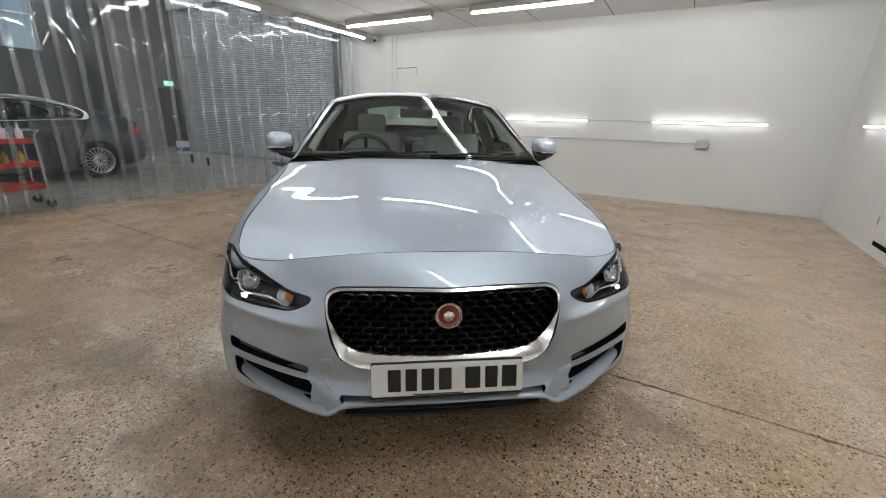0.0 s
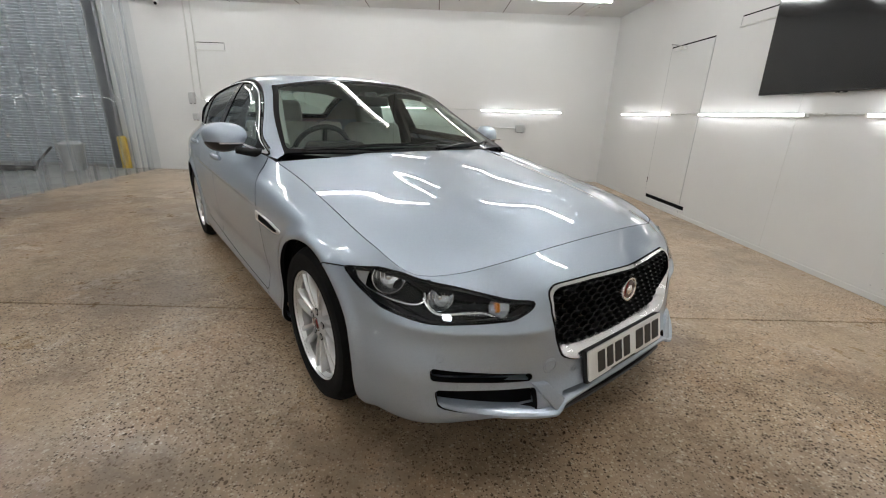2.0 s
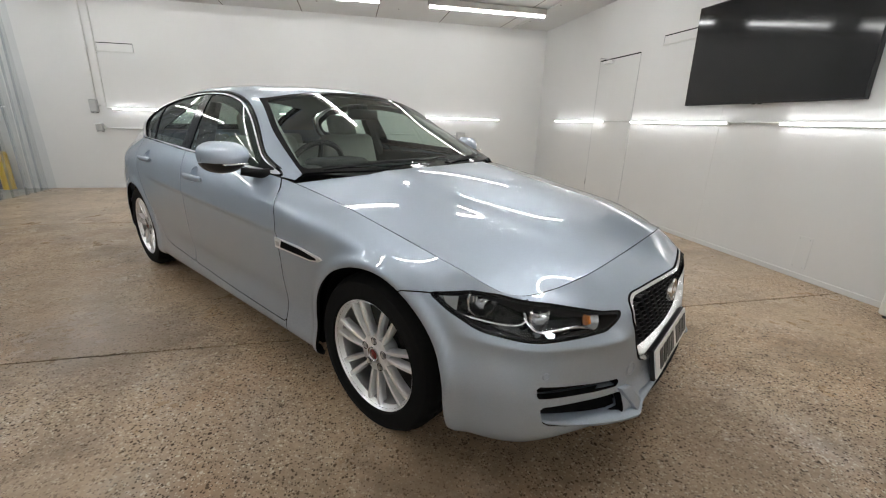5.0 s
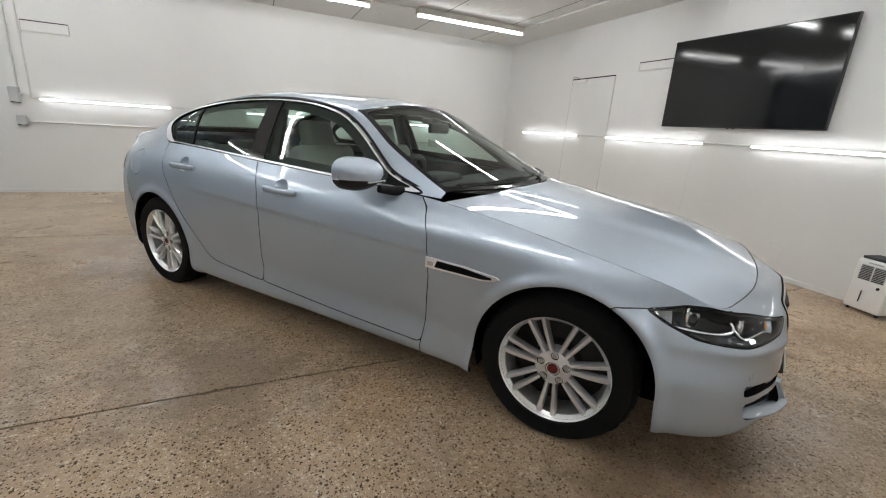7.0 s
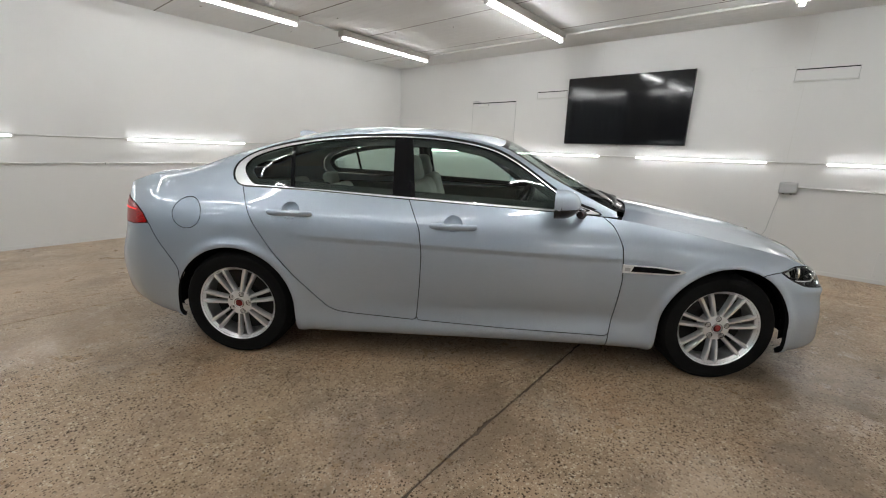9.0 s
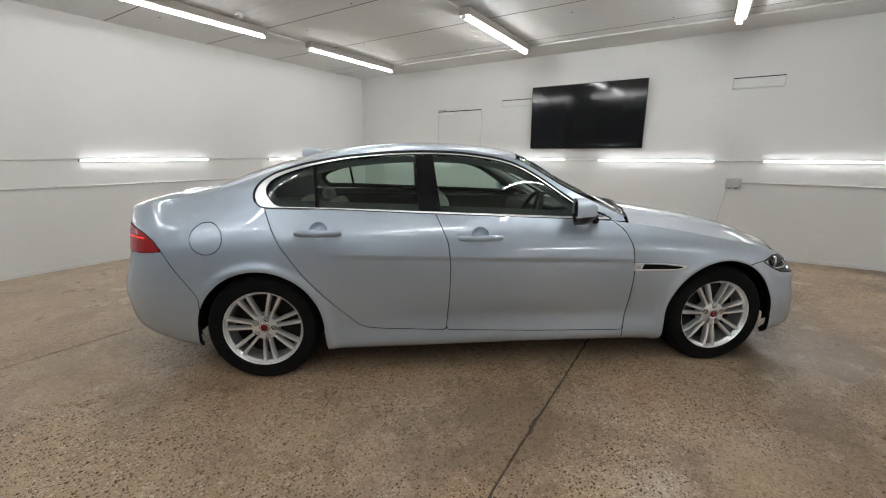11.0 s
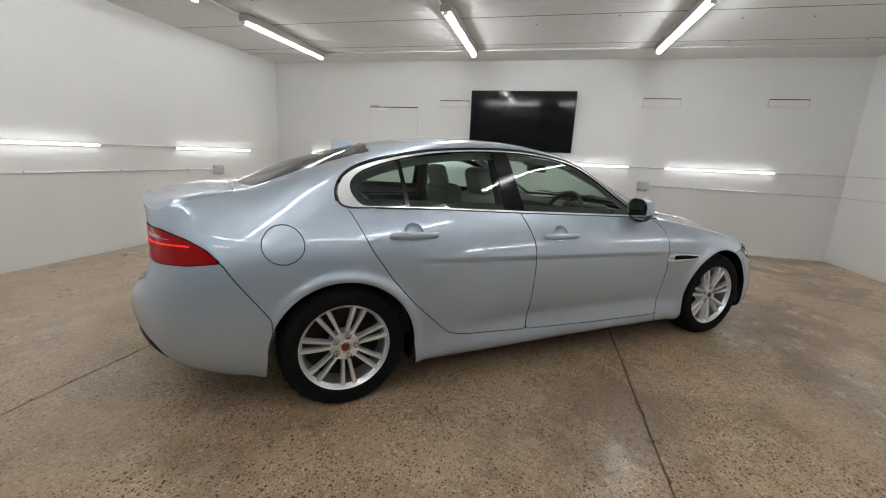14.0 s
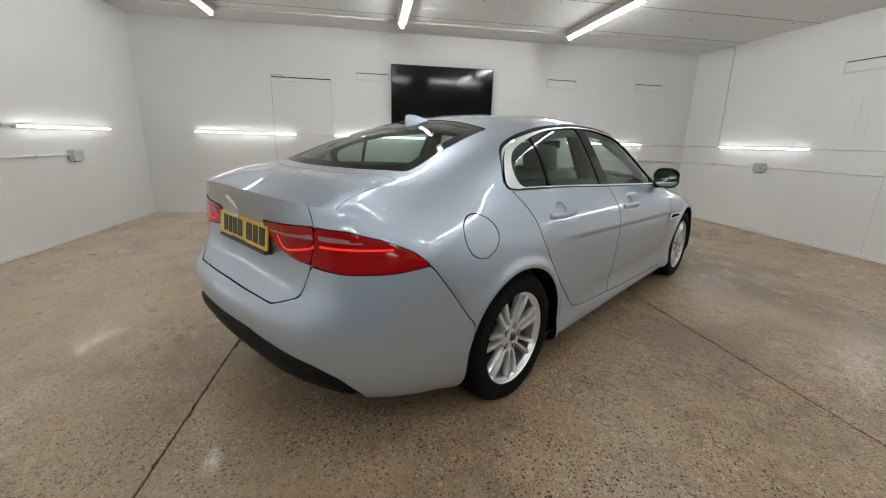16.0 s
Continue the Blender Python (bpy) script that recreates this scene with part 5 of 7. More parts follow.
# honeycomb of the grille
bm = bmesh.new()
poly_in = outline([(-x, z) for x, z in GRILLE_IN[1:-1]][::-1] + GRILLE_IN[1:-1], 0)
cw, ch = 0.047, 0.0235
for row in range(-6, 7):
    for col in range(-10, 11):
        cx, cz = (col + (0.5 if row % 2 else 0)) * cw, 0.532 + row * ch
        if off_outline(np.array([(cx, cz)]), poly_in)[0] > -0.012:
            continue
        outer, inner = [], []
        for k in range(6):
            a = radians(60 * k + 30)
            ex, ez = math.cos(a) * cw * 0.57, math.sin(a) * ch * 0.66
            y = -2.238 + 0.25 * cx * cx
            outer.append(bm.verts.new((cx + ex, y, cz + ez)))
            inner.append((bm.verts.new((cx + ex * 0.84, y - 0.003, cz + ez * 0.82)), bm.verts.new((cx + ex * 0.8, y + 0.02, cz + ez * 0.78))))
        for k in range(6):
            j = (k + 1) % 6
            bm.faces.new((outer[k], outer[j], inner[j][0], inner[k][0]))
            bm.faces.new((inner[k][0], inner[j][0], inner[j][1], inner[k][1]))
bmesh.ops.recalc_face_normals(bm, faces=bm.faces[:])
tagged(part("grille_mesh", bm, M_GRILLE, car, "gloss black honeycomb grille mesh"), kind="stuff")
badge = part("nose_badge", lathe([(0.0, 0.002), (0.038, 0.002), (0.04, 0.008), (0.045, 0.008), (0.047, 0.0), (0.047, -0.02)], 40, None, axes_at((0.003, -2.247, 0.568), (0, -1, 0.06))), M_CHROME, car, "round chrome nose badge", True)
part("badge_face", lathe([(0.0, 0.007), (0.025, 0.0065), (0.0345, 0.0045)], 32, None, axes_at((0.003, -2.247, 0.568), (0, -1, 0.06))), M_BADGE, badge, "red enamel badge face", True)
part("badge_relief", put(lathe([(0.0, 0.011), (0.013, 0.0095), (0.02, 0.005)], 7, None, axes_at((0.003, -2.248, 0.566), (0, -1, 0.06))), Matrix()), M_CHROME, badge, "", True)


def number_plate(name, m, base, label):
    """A registration plate whose characters are plain bars."""
    pl = part(name, put(slab(round_rect(0.52, 0.111, 0.008), 0.006, 0.0015), m), base, car, label)
    x = -0.205
    for w in (0.05, 0.045, 0.05, 0.05, -1, 0.06, 0.05, 0.06):
        if w < 0:
            x += 0.032
            continue
        part("character_bar", put(box(x, x + w * 0.86, -0.038, 0.038, 0.0062, 0.0072, 0.002, 1), m), M_INK, pl)
        x += w + 0.009
    part("maker_bar", put(box(-0.12, 0.05, -0.0535, -0.0495, 0.0062, 0.0068), m), M_INK, pl)
    return pl


number_plate("number_plate", axes_at((0.004, -2.282, 0.349), (0, -1, 0.21)), M_PLATE, "white front number plate with black bars")
part("plate_holder", put(box(-0.262, 0.262, -0.066, 0.057, -0.02, -0.001, 0.004), axes_at((0.004, -2.282, 0.349), (0, -1, 0.21))), M_BLACK, car)
lid_p, lid_n = on_ring(ring_at[-1] - 0.02, 0.84)
rear_m = axes_at((0, lid_p[1] + 0.017, 0.83), (0, 1, 0.1))
number_plate("number_plate", rear_m, M_PLATEY, "yellow rear number plate with black bars")
part("plate_garnish", put(box(-0.25, 0.25, -0.072, -0.058, -0.03, 0.012, 0.004), rear_m), M_BLACK, car)
part("plate_backing", put(box(-0.255, 0.255, -0.052, 0.052, -0.03, -0.001, 0.004), rear_m), M_BLACK, car)
top_p, top_n = on_ring(ring_at[-1] - 0.02, 0.955)
badge_m = axes_at((0.0, top_p[1] + 0.006, 0.948), (0, 1, 0.05)) @ Matrix.Diagonal((1.35, 1.35, 1, 1))
part("boot_badge", put(slab([(-0.05, 0.018), (-0.028, 0.026), (-0.01, 0.016), (0.02, 0.006), (0.045, -0.012), (0.056, -0.018), (0.03, -0.012), (0.012, -0.004), (-0.012, 0.002), (-0.034, 0.008)], 0.006, 0.001), badge_m), M_CHROME, car, "leaping chrome boot badge")
for k in range(6):
    part("boot_letter_bar", put(box(-0.045 + k * 0.016, -0.034 + k * 0.016, -0.042, -0.03, 0, 0.004), badge_m), M_CHROME, car)


def stud(name, p, n, r, mat_, proud=0.0015, label=""):
    """A small round cover with its own edge groove."""
    return part(name, lathe([(0.0, proud), (r * 0.7, proud), (r * 0.76, -0.004), (r * 0.86, -0.004), (r * 0.9, proud), (r, 0.0)], 20, None, axes_at(p, n)), mat_, car, label, True)


for s in (-1, 1):
    for x, z in ((0.745, 0.452), (0.305, 0.345)):
        p, n = on_front(s * x, z)
        stud("parking_sensor", p, n, 0.012, M_PAINT)
    for x, z in ((0.60, 0.52), (0.22, 0.53)):
        q, m_ = on_ring(th(x, 2.38), z)
        stud("parking_sensor", q * np.array((s, 1, 1)), m_ * np.array((s, 1, 1)), 0.012, M_PAINT)
p, n = on_front(-0.415, 0.388)
stud("towing_eye_cover", p, n, 0.027, M_PAINT)



def blade(name, path, depth, thick, mat_=None, label="", lean=0.0):
    """A flat fin that follows a path round the body, its edge outwards and rounded."""
    n = len(path)
    fine = smooth_keys(np.arange(n), path, np.linspace(0, n - 1, 8 * n))
    tan = np.gradient(fine, axis=0)
    out_ = np.stack((tan[:, 1], -tan[:, 0]), 1)
    out_ /= np.linalg.norm(out_, axis=1, keepdims=True) + 1e-9
    out_ *= np.sign(np.sum(out_ * fine[:, :2], axis=1, keepdims=True))
    bm = bmesh.new()
    rows = []
    for (x, y, z), (ox, oy) in zip(fine, out_):
        rows.append([bm.verts.new((x + ox * a, y + oy * a, z + b + lean * a)) for a, b in ((-depth, thick * 0.5), (-thick * 0.5, thick * 0.5), (0, thick * 0.18), (0, -thick * 0.18), (-thick * 0.5, -thick * 0.5), (-depth, -thick * 0.5))])
    for a, b in zip(rows, rows[1:]):
        for k in range(6):
            bm.faces.new((a[k], a[(k + 1) % 6], b[(k + 1) % 6], b[k]))
    bm.faces.new(rows[0])
    bm.faces.new(rows[-1])
    bmesh.ops.recalc_face_normals(bm, faces=bm.faces[:])
    return part(name, bm, mat_ or M_PAINT, car, label, True)


# sculpted lip and fins of the nose
HALF_LIP = [(0.80, -2.0, 0.30), (0.72, -2.105, 0.275), (0.57, -2.215, 0.247), (0.43, -2.285, 0.231), (0.385, -2.29, 0.234), (0.345, -2.284, 0.249), (0.2, -2.288, 0.255)]
blade("nose_lip", HALF_LIP + [(0, -2.29, 0.255)] + [(-x, y, z) for x, y, z in HALF_LIP[::-1]], 0.09, 0.022, lean=-0.12)
blade("lower_skirt", [(0.35, -2.265, 0.205), (0.2, -2.275, 0.203), (0, -2.278, 0.203), (-0.2, -2.275, 0.203), (-0.35, -2.265, 0.205)], 0.1, 0.03, M_BLACK, "black lower skirt")
for s in (1, -1):
    blade("intake_fin", [(s * x, y, z) for x, y, z in ((0.765, -2.04, 0.367), (0.7, -2.105, 0.356), (0.57, -2.178, 0.343), (0.46, -2.222, 0.334))], 0.05, 0.03, lean=0.1)
    bm = bmesh.new()
    quad = [(0.475, -2.232, 0.34), (0.42, -2.25, 0.335), (0.355, -2.28, 0.255), (0.405, -2.286, 0.237)]
    a = [bm.verts.new((s * x, y, z)) for x, y, z in quad]
    b = [bm.verts.new((s * x, y + 0.07, z)) for x, y, z in quad]
    for k in range(4):
        bm.faces.new((a[k], a[(k + 1) % 4], b[(k + 1) % 4], b[k]))
    bm.faces.new(a)
    bmesh.ops.recalc_face_normals(bm, faces=bm.faces[:])
    bmesh.ops.bevel(bm, geom=bm.edges[:], offset=0.006, segments=2, profile=0.5, affect="EDGES")
    part("nose_fin", bm, M_PAINT, car, "", True)
# --- headlamps ---
lens_all = (lens, lens.mirrored())
t_in, t_out = th(0.46, -2.18), th(0.895, -1.70)


def in_lamp(u, z, deep, flip):
    """A place inside the lamp: u from its inner to its outer end."""
    q, m_ = on_ring(t_in + (t_out - t_in) * u, z)
    return (q - m_ * deep) * flip, m_ * flip


for s, sheet in zip((1, -1), lens_all):
    flip = np.array((s, 1, 1))
    unit = sheet.moved(-0.058).ob("headlamp", M_PIANO, car, "clear headlamp with twin reflectors in a black bowl", 0)
    sheet.moved(0.001).ob("lens", M_LENS, unit, "clear lamp lens", 0)
    rim_in = sheet.cut(chart_poly(LIGHT, 0.02)(sheet) + 0.009, False, 0.0)
    rim_in.moved(-0.002).ob("lens_border", M_PIANO, unit, "black lens border", 0.055)
    for u, z, r, top in ((0.74, 0.668, 0.052, 0.686), (0.43, 0.636, 0.042, 0.648)):
        q, m_ = in_lamp(u, z, 0.02, flip)
        aim = Vector((m_[0] * 0.6, -1, 0.12)).normalized()
        at = axes_at(q, aim)
        bm = lathe([(r, 0.0), (r * 0.98, -0.006), (r * 0.8, -0.018), (r * 0.45, -0.027), (r * 0.2, -0.03), (0.001, -0.03)], 18, None, at)
        bmesh.ops.bisect_plane(bm, geom=bm.verts[:] + bm.edges[:] + bm.faces[:], plane_co=(0, 0, top), plane_no=(0, 0, 1), clear_outer=True)
        part("reflector", bm, M_SILVER, unit, "silver lamp reflector", True)
        bm = lathe([(r * 1.05, -0.006), (r * 1.03, 0.001), (r, 0.001), (r * 0.98, -0.004)], 28, None, at)
        bmesh.ops.bisect_plane(bm, geom=bm.verts[:] + bm.edges[:] + bm.faces[:], plane_co=(0, 0, top), plane_no=(0, 0, 1), clear_outer=True)
        part("bezel", bm, M_CHROME, unit, "", True)
        part("bulb", lathe([(0.011, -0.03), (0.011, -0.012), (0.006, -0.005), (0.0, -0.004)], 14, None, at), M_REFLECT, unit, "", True)
        for k in range(-3, 4):
            part("flute", put(box(k * r * 0.24 - 0.001, k * r * 0.24 + 0.001, -r * 0.1, min(r * 0.8 * math.sqrt(1 - (k * 0.24) ** 2), top - z - 0.002), -0.02, -0.016), at), M_CHROME, unit)
    for pts in (((0.95, 0.676), (0.905, 0.637), (0.84, 0.617), (0.7, 0.609), (0.58, 0.61), (0.53, 0.625), (0.515, 0.647)), ((0.535, 0.633), (0.50, 0.606), (0.44, 0.588), (0.33, 0.588), (0.25, 0.588), (0.19, 0.577), (0.16, 0.57))):
        fine = smooth_keys(np.arange(len(pts)), pts, np.linspace(0, len(pts) - 1, 30))
        part("light_brow", tube([in_lamp(u, z, 0.02, flip)[0] for u, z in fine], 0.0042, 6), M_CHROME, unit, "bright brow under the reflector", True)
    q, m_ = in_lamp(0.17, 0.6, 0.018, flip)
    at = axes_at(q, Vector(m_))
    part("indicator_bowl", lathe([(0.034, -0.004), (0.027, -0.008), (0.018, -0.014), (0.0, -0.016)], 24, None, at), M_SILVER, unit, "", True)
    part("indicator_bulb", put(box(-0.005, 0.005, -0.013, 0.014, -0.015, -0.008, 0.002, 2), at), M_AMBER, unit, "amber indicator bulb", True)
    q, m_ = in_lamp(0.40, 0.577, 0.012, flip)
    at = axes_at(q, Vector(m_))
    part("side_light", put(slab([(-0.016, 0.005), (0.0, 0.011), (0.016, 0.004), (0.012, -0.007), (-0.008, -0.006)], 0.004, 0.001), at), M_SIDELIGHT, unit, "small lit side lamp")
    wing = sheet.cut(sheet.q[:, 0] - th(0.885, -1.80), False)
    wing.moved(-0.02).ob("reflector_wing", M_GREYBOX, unit, "grey inner wing of the lamp", 0.0)

# --- tail lamps, with a lit blade and a clear strip ---
for sheet0, nm in ((lamp_out, "tail_lamp"), (lamp_in, "boot_lamp")):
    for s, sheet in zip((1, -1), (sheet0, sheet0.mirrored())):
        unit = sheet.moved(0.004).ob(nm, M_REDLENS, car, "lit red tail lamp", 0.03)
        if nm == "tail_lamp":
            strip = [(t_lid[3] - 0.012, 0.875), (t_lid[3] - 0.012, 0.893), (th(0.70, 2.24), 0.887), (th(0.76, 2.16), 0.868)]
            path = [(t_lid[3] - 0.012, 0.855), (th(0.66, 2.28), 0.853), (th(0.72, 2.22), 0.851), (th(0.80, 2.09), 0.847)]
        else:
            strip = [(t_lid[3] + 0.012, 0.876), (t_lid[3] + 0.012, 0.893), (th(0.30, 2.4), 0.875), (th(0.27, 2.4), 0.865)]
            mid_t = (t_lid[3] + th(0.26, 2.4)) / 2
            path = [(t_lid[3] + 0.015, 0.853), (t_lid[3] + 0.05, 0.838), (mid_t, 0.816), (mid_t + 0.05, 0.818), (mid_t + 0.08, 0.838), (mid_t + 0.09, 0.862)]
        a = sheet.cut(chart_poly(strip)(sheet), True)
        if len(a.f):
            a.moved(0.0052).ob("clear_strip", M_SMOKE, unit, "smoky reversing strip", 0)
        fine = smooth_keys(np.arange(len(path)), path, np.linspace(0, len(path) - 1, 28))
        spots = [on_ring(t, z) for t, z in fine]
        part("lit_blade", tube([(q + m_ * 0.001) * np.array((s, 1, 1)) for q, m_ in spots], 0.0052, 8), M_REDGLOW, unit, "glowing red light blade", True)

# --- side vents, handles, mirrors ---
for s in (1, -1):
    p, n = on_side(-0.98, 0.665)
    at = axes_at((p + n * 0.002) * np.array((s, 1, 1)), n * np.array((s, 1, 1)))
    fwd = 1 if at.to_3x3().col[0].y < 0 else -1
    vent = part("wing_vent", put(slab([(fwd * x, y) for x, y in ((-0.165, 0.026), (-0.165, -0.022), (0.1, -0.026), (0.16, -0.018), (0.185, -0.004), (0.17, 0.004), (0.02, 0.02))][:: fwd], 0.008, 0.002), at), M_SATIN, car, "bright satin side vent on the front wing")
    part("vent_slot", put(slab([(fwd * x, y) for x, y in ((-0.105, 0.019), (-0.118, -0.012), (0.11, -0.017), (0.15, -0.011), (0.15, -0.003), (0.02, 0.014))][:: fwd], 0.0095), at), M_DARK, vent)
    part("vent_letter_bar", put(box(fwd * -0.155, fwd * -0.125, -0.01, 0.01, 0, 0.009), at), M_GREYBOX, vent)
    for (cy, cz, ry, rz), doors in ((CUPS[0], doors_f), (CUPS[1], doors_r)):
        p, n = on_side(cy, cz - 0.014)
        pts = []
        rad = []
        for t in np.linspace(-1, 1, 15):
            pp, nn = on_side(cy + 0.128 * t, cz - 0.014 + 0.003 * t * t)
            pts.append(tuple((p[0] * s + s * (0.026 - 0.02 * t ** 4) + (pp[0] - p[0]) * s, cy + 0.128 * t, cz - 0.014)))
            rad.append(0.0142 - 0.004 * t ** 8)
        bm = tube(pts, rad, 12)
        bmesh.ops.scale(bm, vec=(0.8, 1, 1.25), space=Matrix.Translation((-p[0] * s - s * 0.02, 0, -(cz - 0.014))), verts=bm.verts[:])
        part("door_handle", bm, M_PAINT, doors[0 if s > 0 else 1], "body-coloured pull handle", True)
    # wing mirror: a rounded shell, with a black foot, a bright strip and the glass
    mirror = new("wing_mirror")
    mirror.parent = car
    bm = bmesh.new()
    rings = []
    for t in np.linspace(0, 1, 14):
        y = -0.565 + 0.14 * t
        k = math.sqrt(max(0.0, 1 - (1 - min(1, t * 1.35)) ** 2)) if t > 0 else 0.02
        hw, hh = 0.098 * max(k, 0.05), 0.075 * max(k, 0.05)
        ring = []
        for a in np.linspace(0, 2 * math.pi, 33)[:-1]:
            c, d_ = math.cos(a), math.sin(a)
            e = 0.86 if d_ > 0 else 0.92
            xx = math.copysign(abs(c) ** e, c) * hw * (1.0 + 0.12 * d_)
            zz = math.copysign(abs(d_) ** e, d_) * hh
            ring.append(bm.verts.new((s * (0.945 + xx + 0.012 * t), y + 0.045 * (xx + 0.09) / 0.18, 1.008 + zz - 0.012 * (xx / 0.09) * (d_ < 0))))
        rings.append(ring)
    for a, b in zip(rings, rings[1:]):
        for k in range(32):
            bm.faces.new((a[k], a[(k + 1) % 32], b[(k + 1) % 32], b[k]))
    bm.faces.new(rings[0])
    bmesh.ops.recalc_face_normals(bm, faces=bm.faces[:])
    low = bm.copy()
    bmesh.ops.bisect_plane(bm, geom=bm.verts[:] + bm.edges[:] + bm.faces[:], plane_co=(0, 0, 0.986), plane_no=(0, 0, -1), clear_outer=True)
    bmesh.ops.bisect_plane(low, geom=low.verts[:] + low.edges[:] + low.faces[:], plane_co=(0, 0, 0.982), plane_no=(0, 0, 1), clear_outer=True)
    part("shell", bm, M_PAINT, mirror, "body-coloured mirror shell", True)
    part("underside", low, M_BLACK, mirror, "black mirror underside", True)
    part("strip", put(box(-0.055, 0.06, -0.6, -0.585, 0.979, 0.988, 0.003), Matrix.Translation((s * 0.95, 0.045, 0))), M_CHROME, mirror, "bright indicator strip")
    at = axes_at((s * 0.957, -0.425, 1.006), (-s * 0.12, 1, 0.03))
    part("mirror_glass", put(slab(round_rect(0.165, 0.118, 0.045), 0.004), at @ Matrix.Translation((0, 0, 0.0))), M_MIRROR, mirror, "silvered mirror glass")
    part("bezel", put(slab(round_rect(0.188, 0.14, 0.056), 0.003), at @ Matrix.Translation((0, 0, -0.004))), M_BLACK, mirror)
    part("foot", tube([(s * 0.80, -0.60, 0.935), (s * 0.86, -0.575, 0.938), (s * 0.93, -0.545, 0.95)], [0.025, 0.022, 0.018], 10), M_VALANCE, mirror, "black mirror foot", True)

# --- roof fin, wipers, cowl ---
bm = bmesh.new()
rows = []
for t in np.linspace(0, 1, 9):
    y = 1.17 + 0.17 * t
    h = 0.056 * math.sin(min(1, t * 1.05) * math.pi * 0.5) ** 1.4
    z0 = float(np.interp(y, (1.15, 1.25, 1.4), (1.362, 1.335, 1.29)))
    w = 0.017 * math.sin(math.pi * min(1, 0.12 + t * 0.8)) ** 0.5
    rows.append([bm.verts.new(q) for q in ((-w, y, z0 - 0.01), (-w * 0.5, y, z0 + h * 0.7), (0, y, z0 + h), (w * 0.5, y, z0 + h * 0.7), (w, y, z0 - 0.01))])
for a, b in zip(rows, rows[1:]):
    for k in range(4):
        bm.faces.new((a[k], b[k], b[k + 1], a[k + 1]))
bm.faces.new(rows[-1])
bmesh.ops.recalc_face_normals(bm, faces=bm.faces[:])
part("roof_fin", bm, M_PAINT, car, "body-coloured aerial fin", True)


def on_cabin(g, l):
    q = CABIN.q
    i = int(np.argmin((q[:, 0] - g) ** 2 + (q[:, 1] - l) ** 2))
    return Vector(CABIN.v[i]), Vector(CABIN.n[i])


for s0, l0, s1, l1 in ((-1, 0.52, 1, 0.93), (1, 0.97, 1, 0.56)):
    pts = []
    for t in np.linspace(0, 1, 10):
        a, an = on_cabin(0.03 + 0.05 * t, l0)
        b, bn = on_cabin(0.03 + 0.05 * t, l1)
        a.x *= s0
        b.x *= s1
        q = a.lerp(b, t)
        near, nn = on_cabin(0.035 + 0.03 * t, float(np.interp(abs(q.x), (0, 0.4, 0.7), (1.0, 0.7, 0.47))))
        pts.append((q.x, near.y - 0.006, near.z + 0.004))
    wiper = part("wiper_blade", tube(pts, 0.006, 6), M_BLACK, car, "black wiper blade", True)
    part("wiper_arm", tube([(pts[0][0], pts[0][1] - 0.02, pts[0][2] - 0.01), (pts[4][0], pts[4][1] - 0.012, pts[4][2] + 0.008), (pts[6][0], pts[6][1], pts[6][2] + 0.005)], 0.006, 6), M_BLACK, wiper, "", True)
bm = bmesh.new()
rows = []
for t in np.linspace(0, 1, 14):
    a = CABIN.v[int(np.argmin((CABIN.q[:, 0]) ** 2 + (CABIN.q[:, 1] - (0.62 + 0.38 * t)) ** 2))]
    rows.append([(a[0], a[1] - 0.09, a[2] - 0.045), (a[0], a[1] + 0.02, a[2] - 0.012)])
full = [[(-x, y, z) for x, y, z in r] for r in rows] + rows[::-1][1:]
vs = [[bm.verts.new(q) for q in r] for r in full]
for a, b in zip(vs, vs[1:]):
    bm.faces.new((a[0], b[0], b[1], a[1]))
part("cowl", bm, M_BLACK, car, "black plastic cowl under the windscreen", True)

# --- inside ---
def seat(x, y, rear=False):
    st = new("front_seat" if not rear else "rear_seat")
    st.parent = car
    st.matrix_basis = pose(x, y, 0)
    w = 0.25 if not rear else 0.3
    part("cushion", box(-w, w, -0.5, 0.02, 0.32, 0.52, 0.06, 4), M_CREAM, st, "", True)
    bm = box(-w, w, -0.09, 0.07, 0.45, 1.09 if not rear else 0.97, 0.06, 4)
    bmesh.ops.rotate(bm, cent=(0, 0, 0.45), matrix=Euler((radians(-16), 0, 0)).to_matrix(), verts=bm.verts[:])
    part("backrest", bm, M_CREAM, st, "cream leather backrest", True)
    bm = box(-0.125, 0.125, -0.05, 0.05, 1.1, 1.28, 0.045, 4) if not rear else box(-0.12, 0.12, -0.04, 0.04, 0.98, 1.1, 0.04, 4)
    bmesh.ops.rotate(bm, cent=(0, 0, 0.45), matrix=Euler((radians(-16), 0, 0)).to_matrix(), verts=bm.verts[:])
    bmesh.ops.translate(bm, verts=bm.verts[:], vec=(0, 0.0, -0.025))
    part("headrest", bm, M_CREAM, st, "cream leather headrest", True)
    return st


for s in (-1, 1):
    seat(s * 0.36, 0.22)
    seat(s * 0.34, 1.06, True)
bm = bmesh.new()
prof = [(-1.04, 0.90), (-0.95, 0.925), (-0.75, 0.945), (-0.55, 0.955), (-0.47, 0.93), (-0.44, 0.85), (-0.48, 0.6), (-0.6, 0.4)]
rows = [[bm.verts.new((x * (0.72 if y > -0.9 else 0.5), y + 0.05 * abs(x) ** 2, z)) for y, z in prof] for x in np.linspace(-1, 1, 15)]
for a, b in zip(rows, rows[1:]):
    for k in range(len(prof) - 1):
        bm.faces.new((a[k], b[k], b[k + 1], a[k + 1]))
part("dashboard", bm, M_TRIMGREY, car, "dark soft dashboard", True)
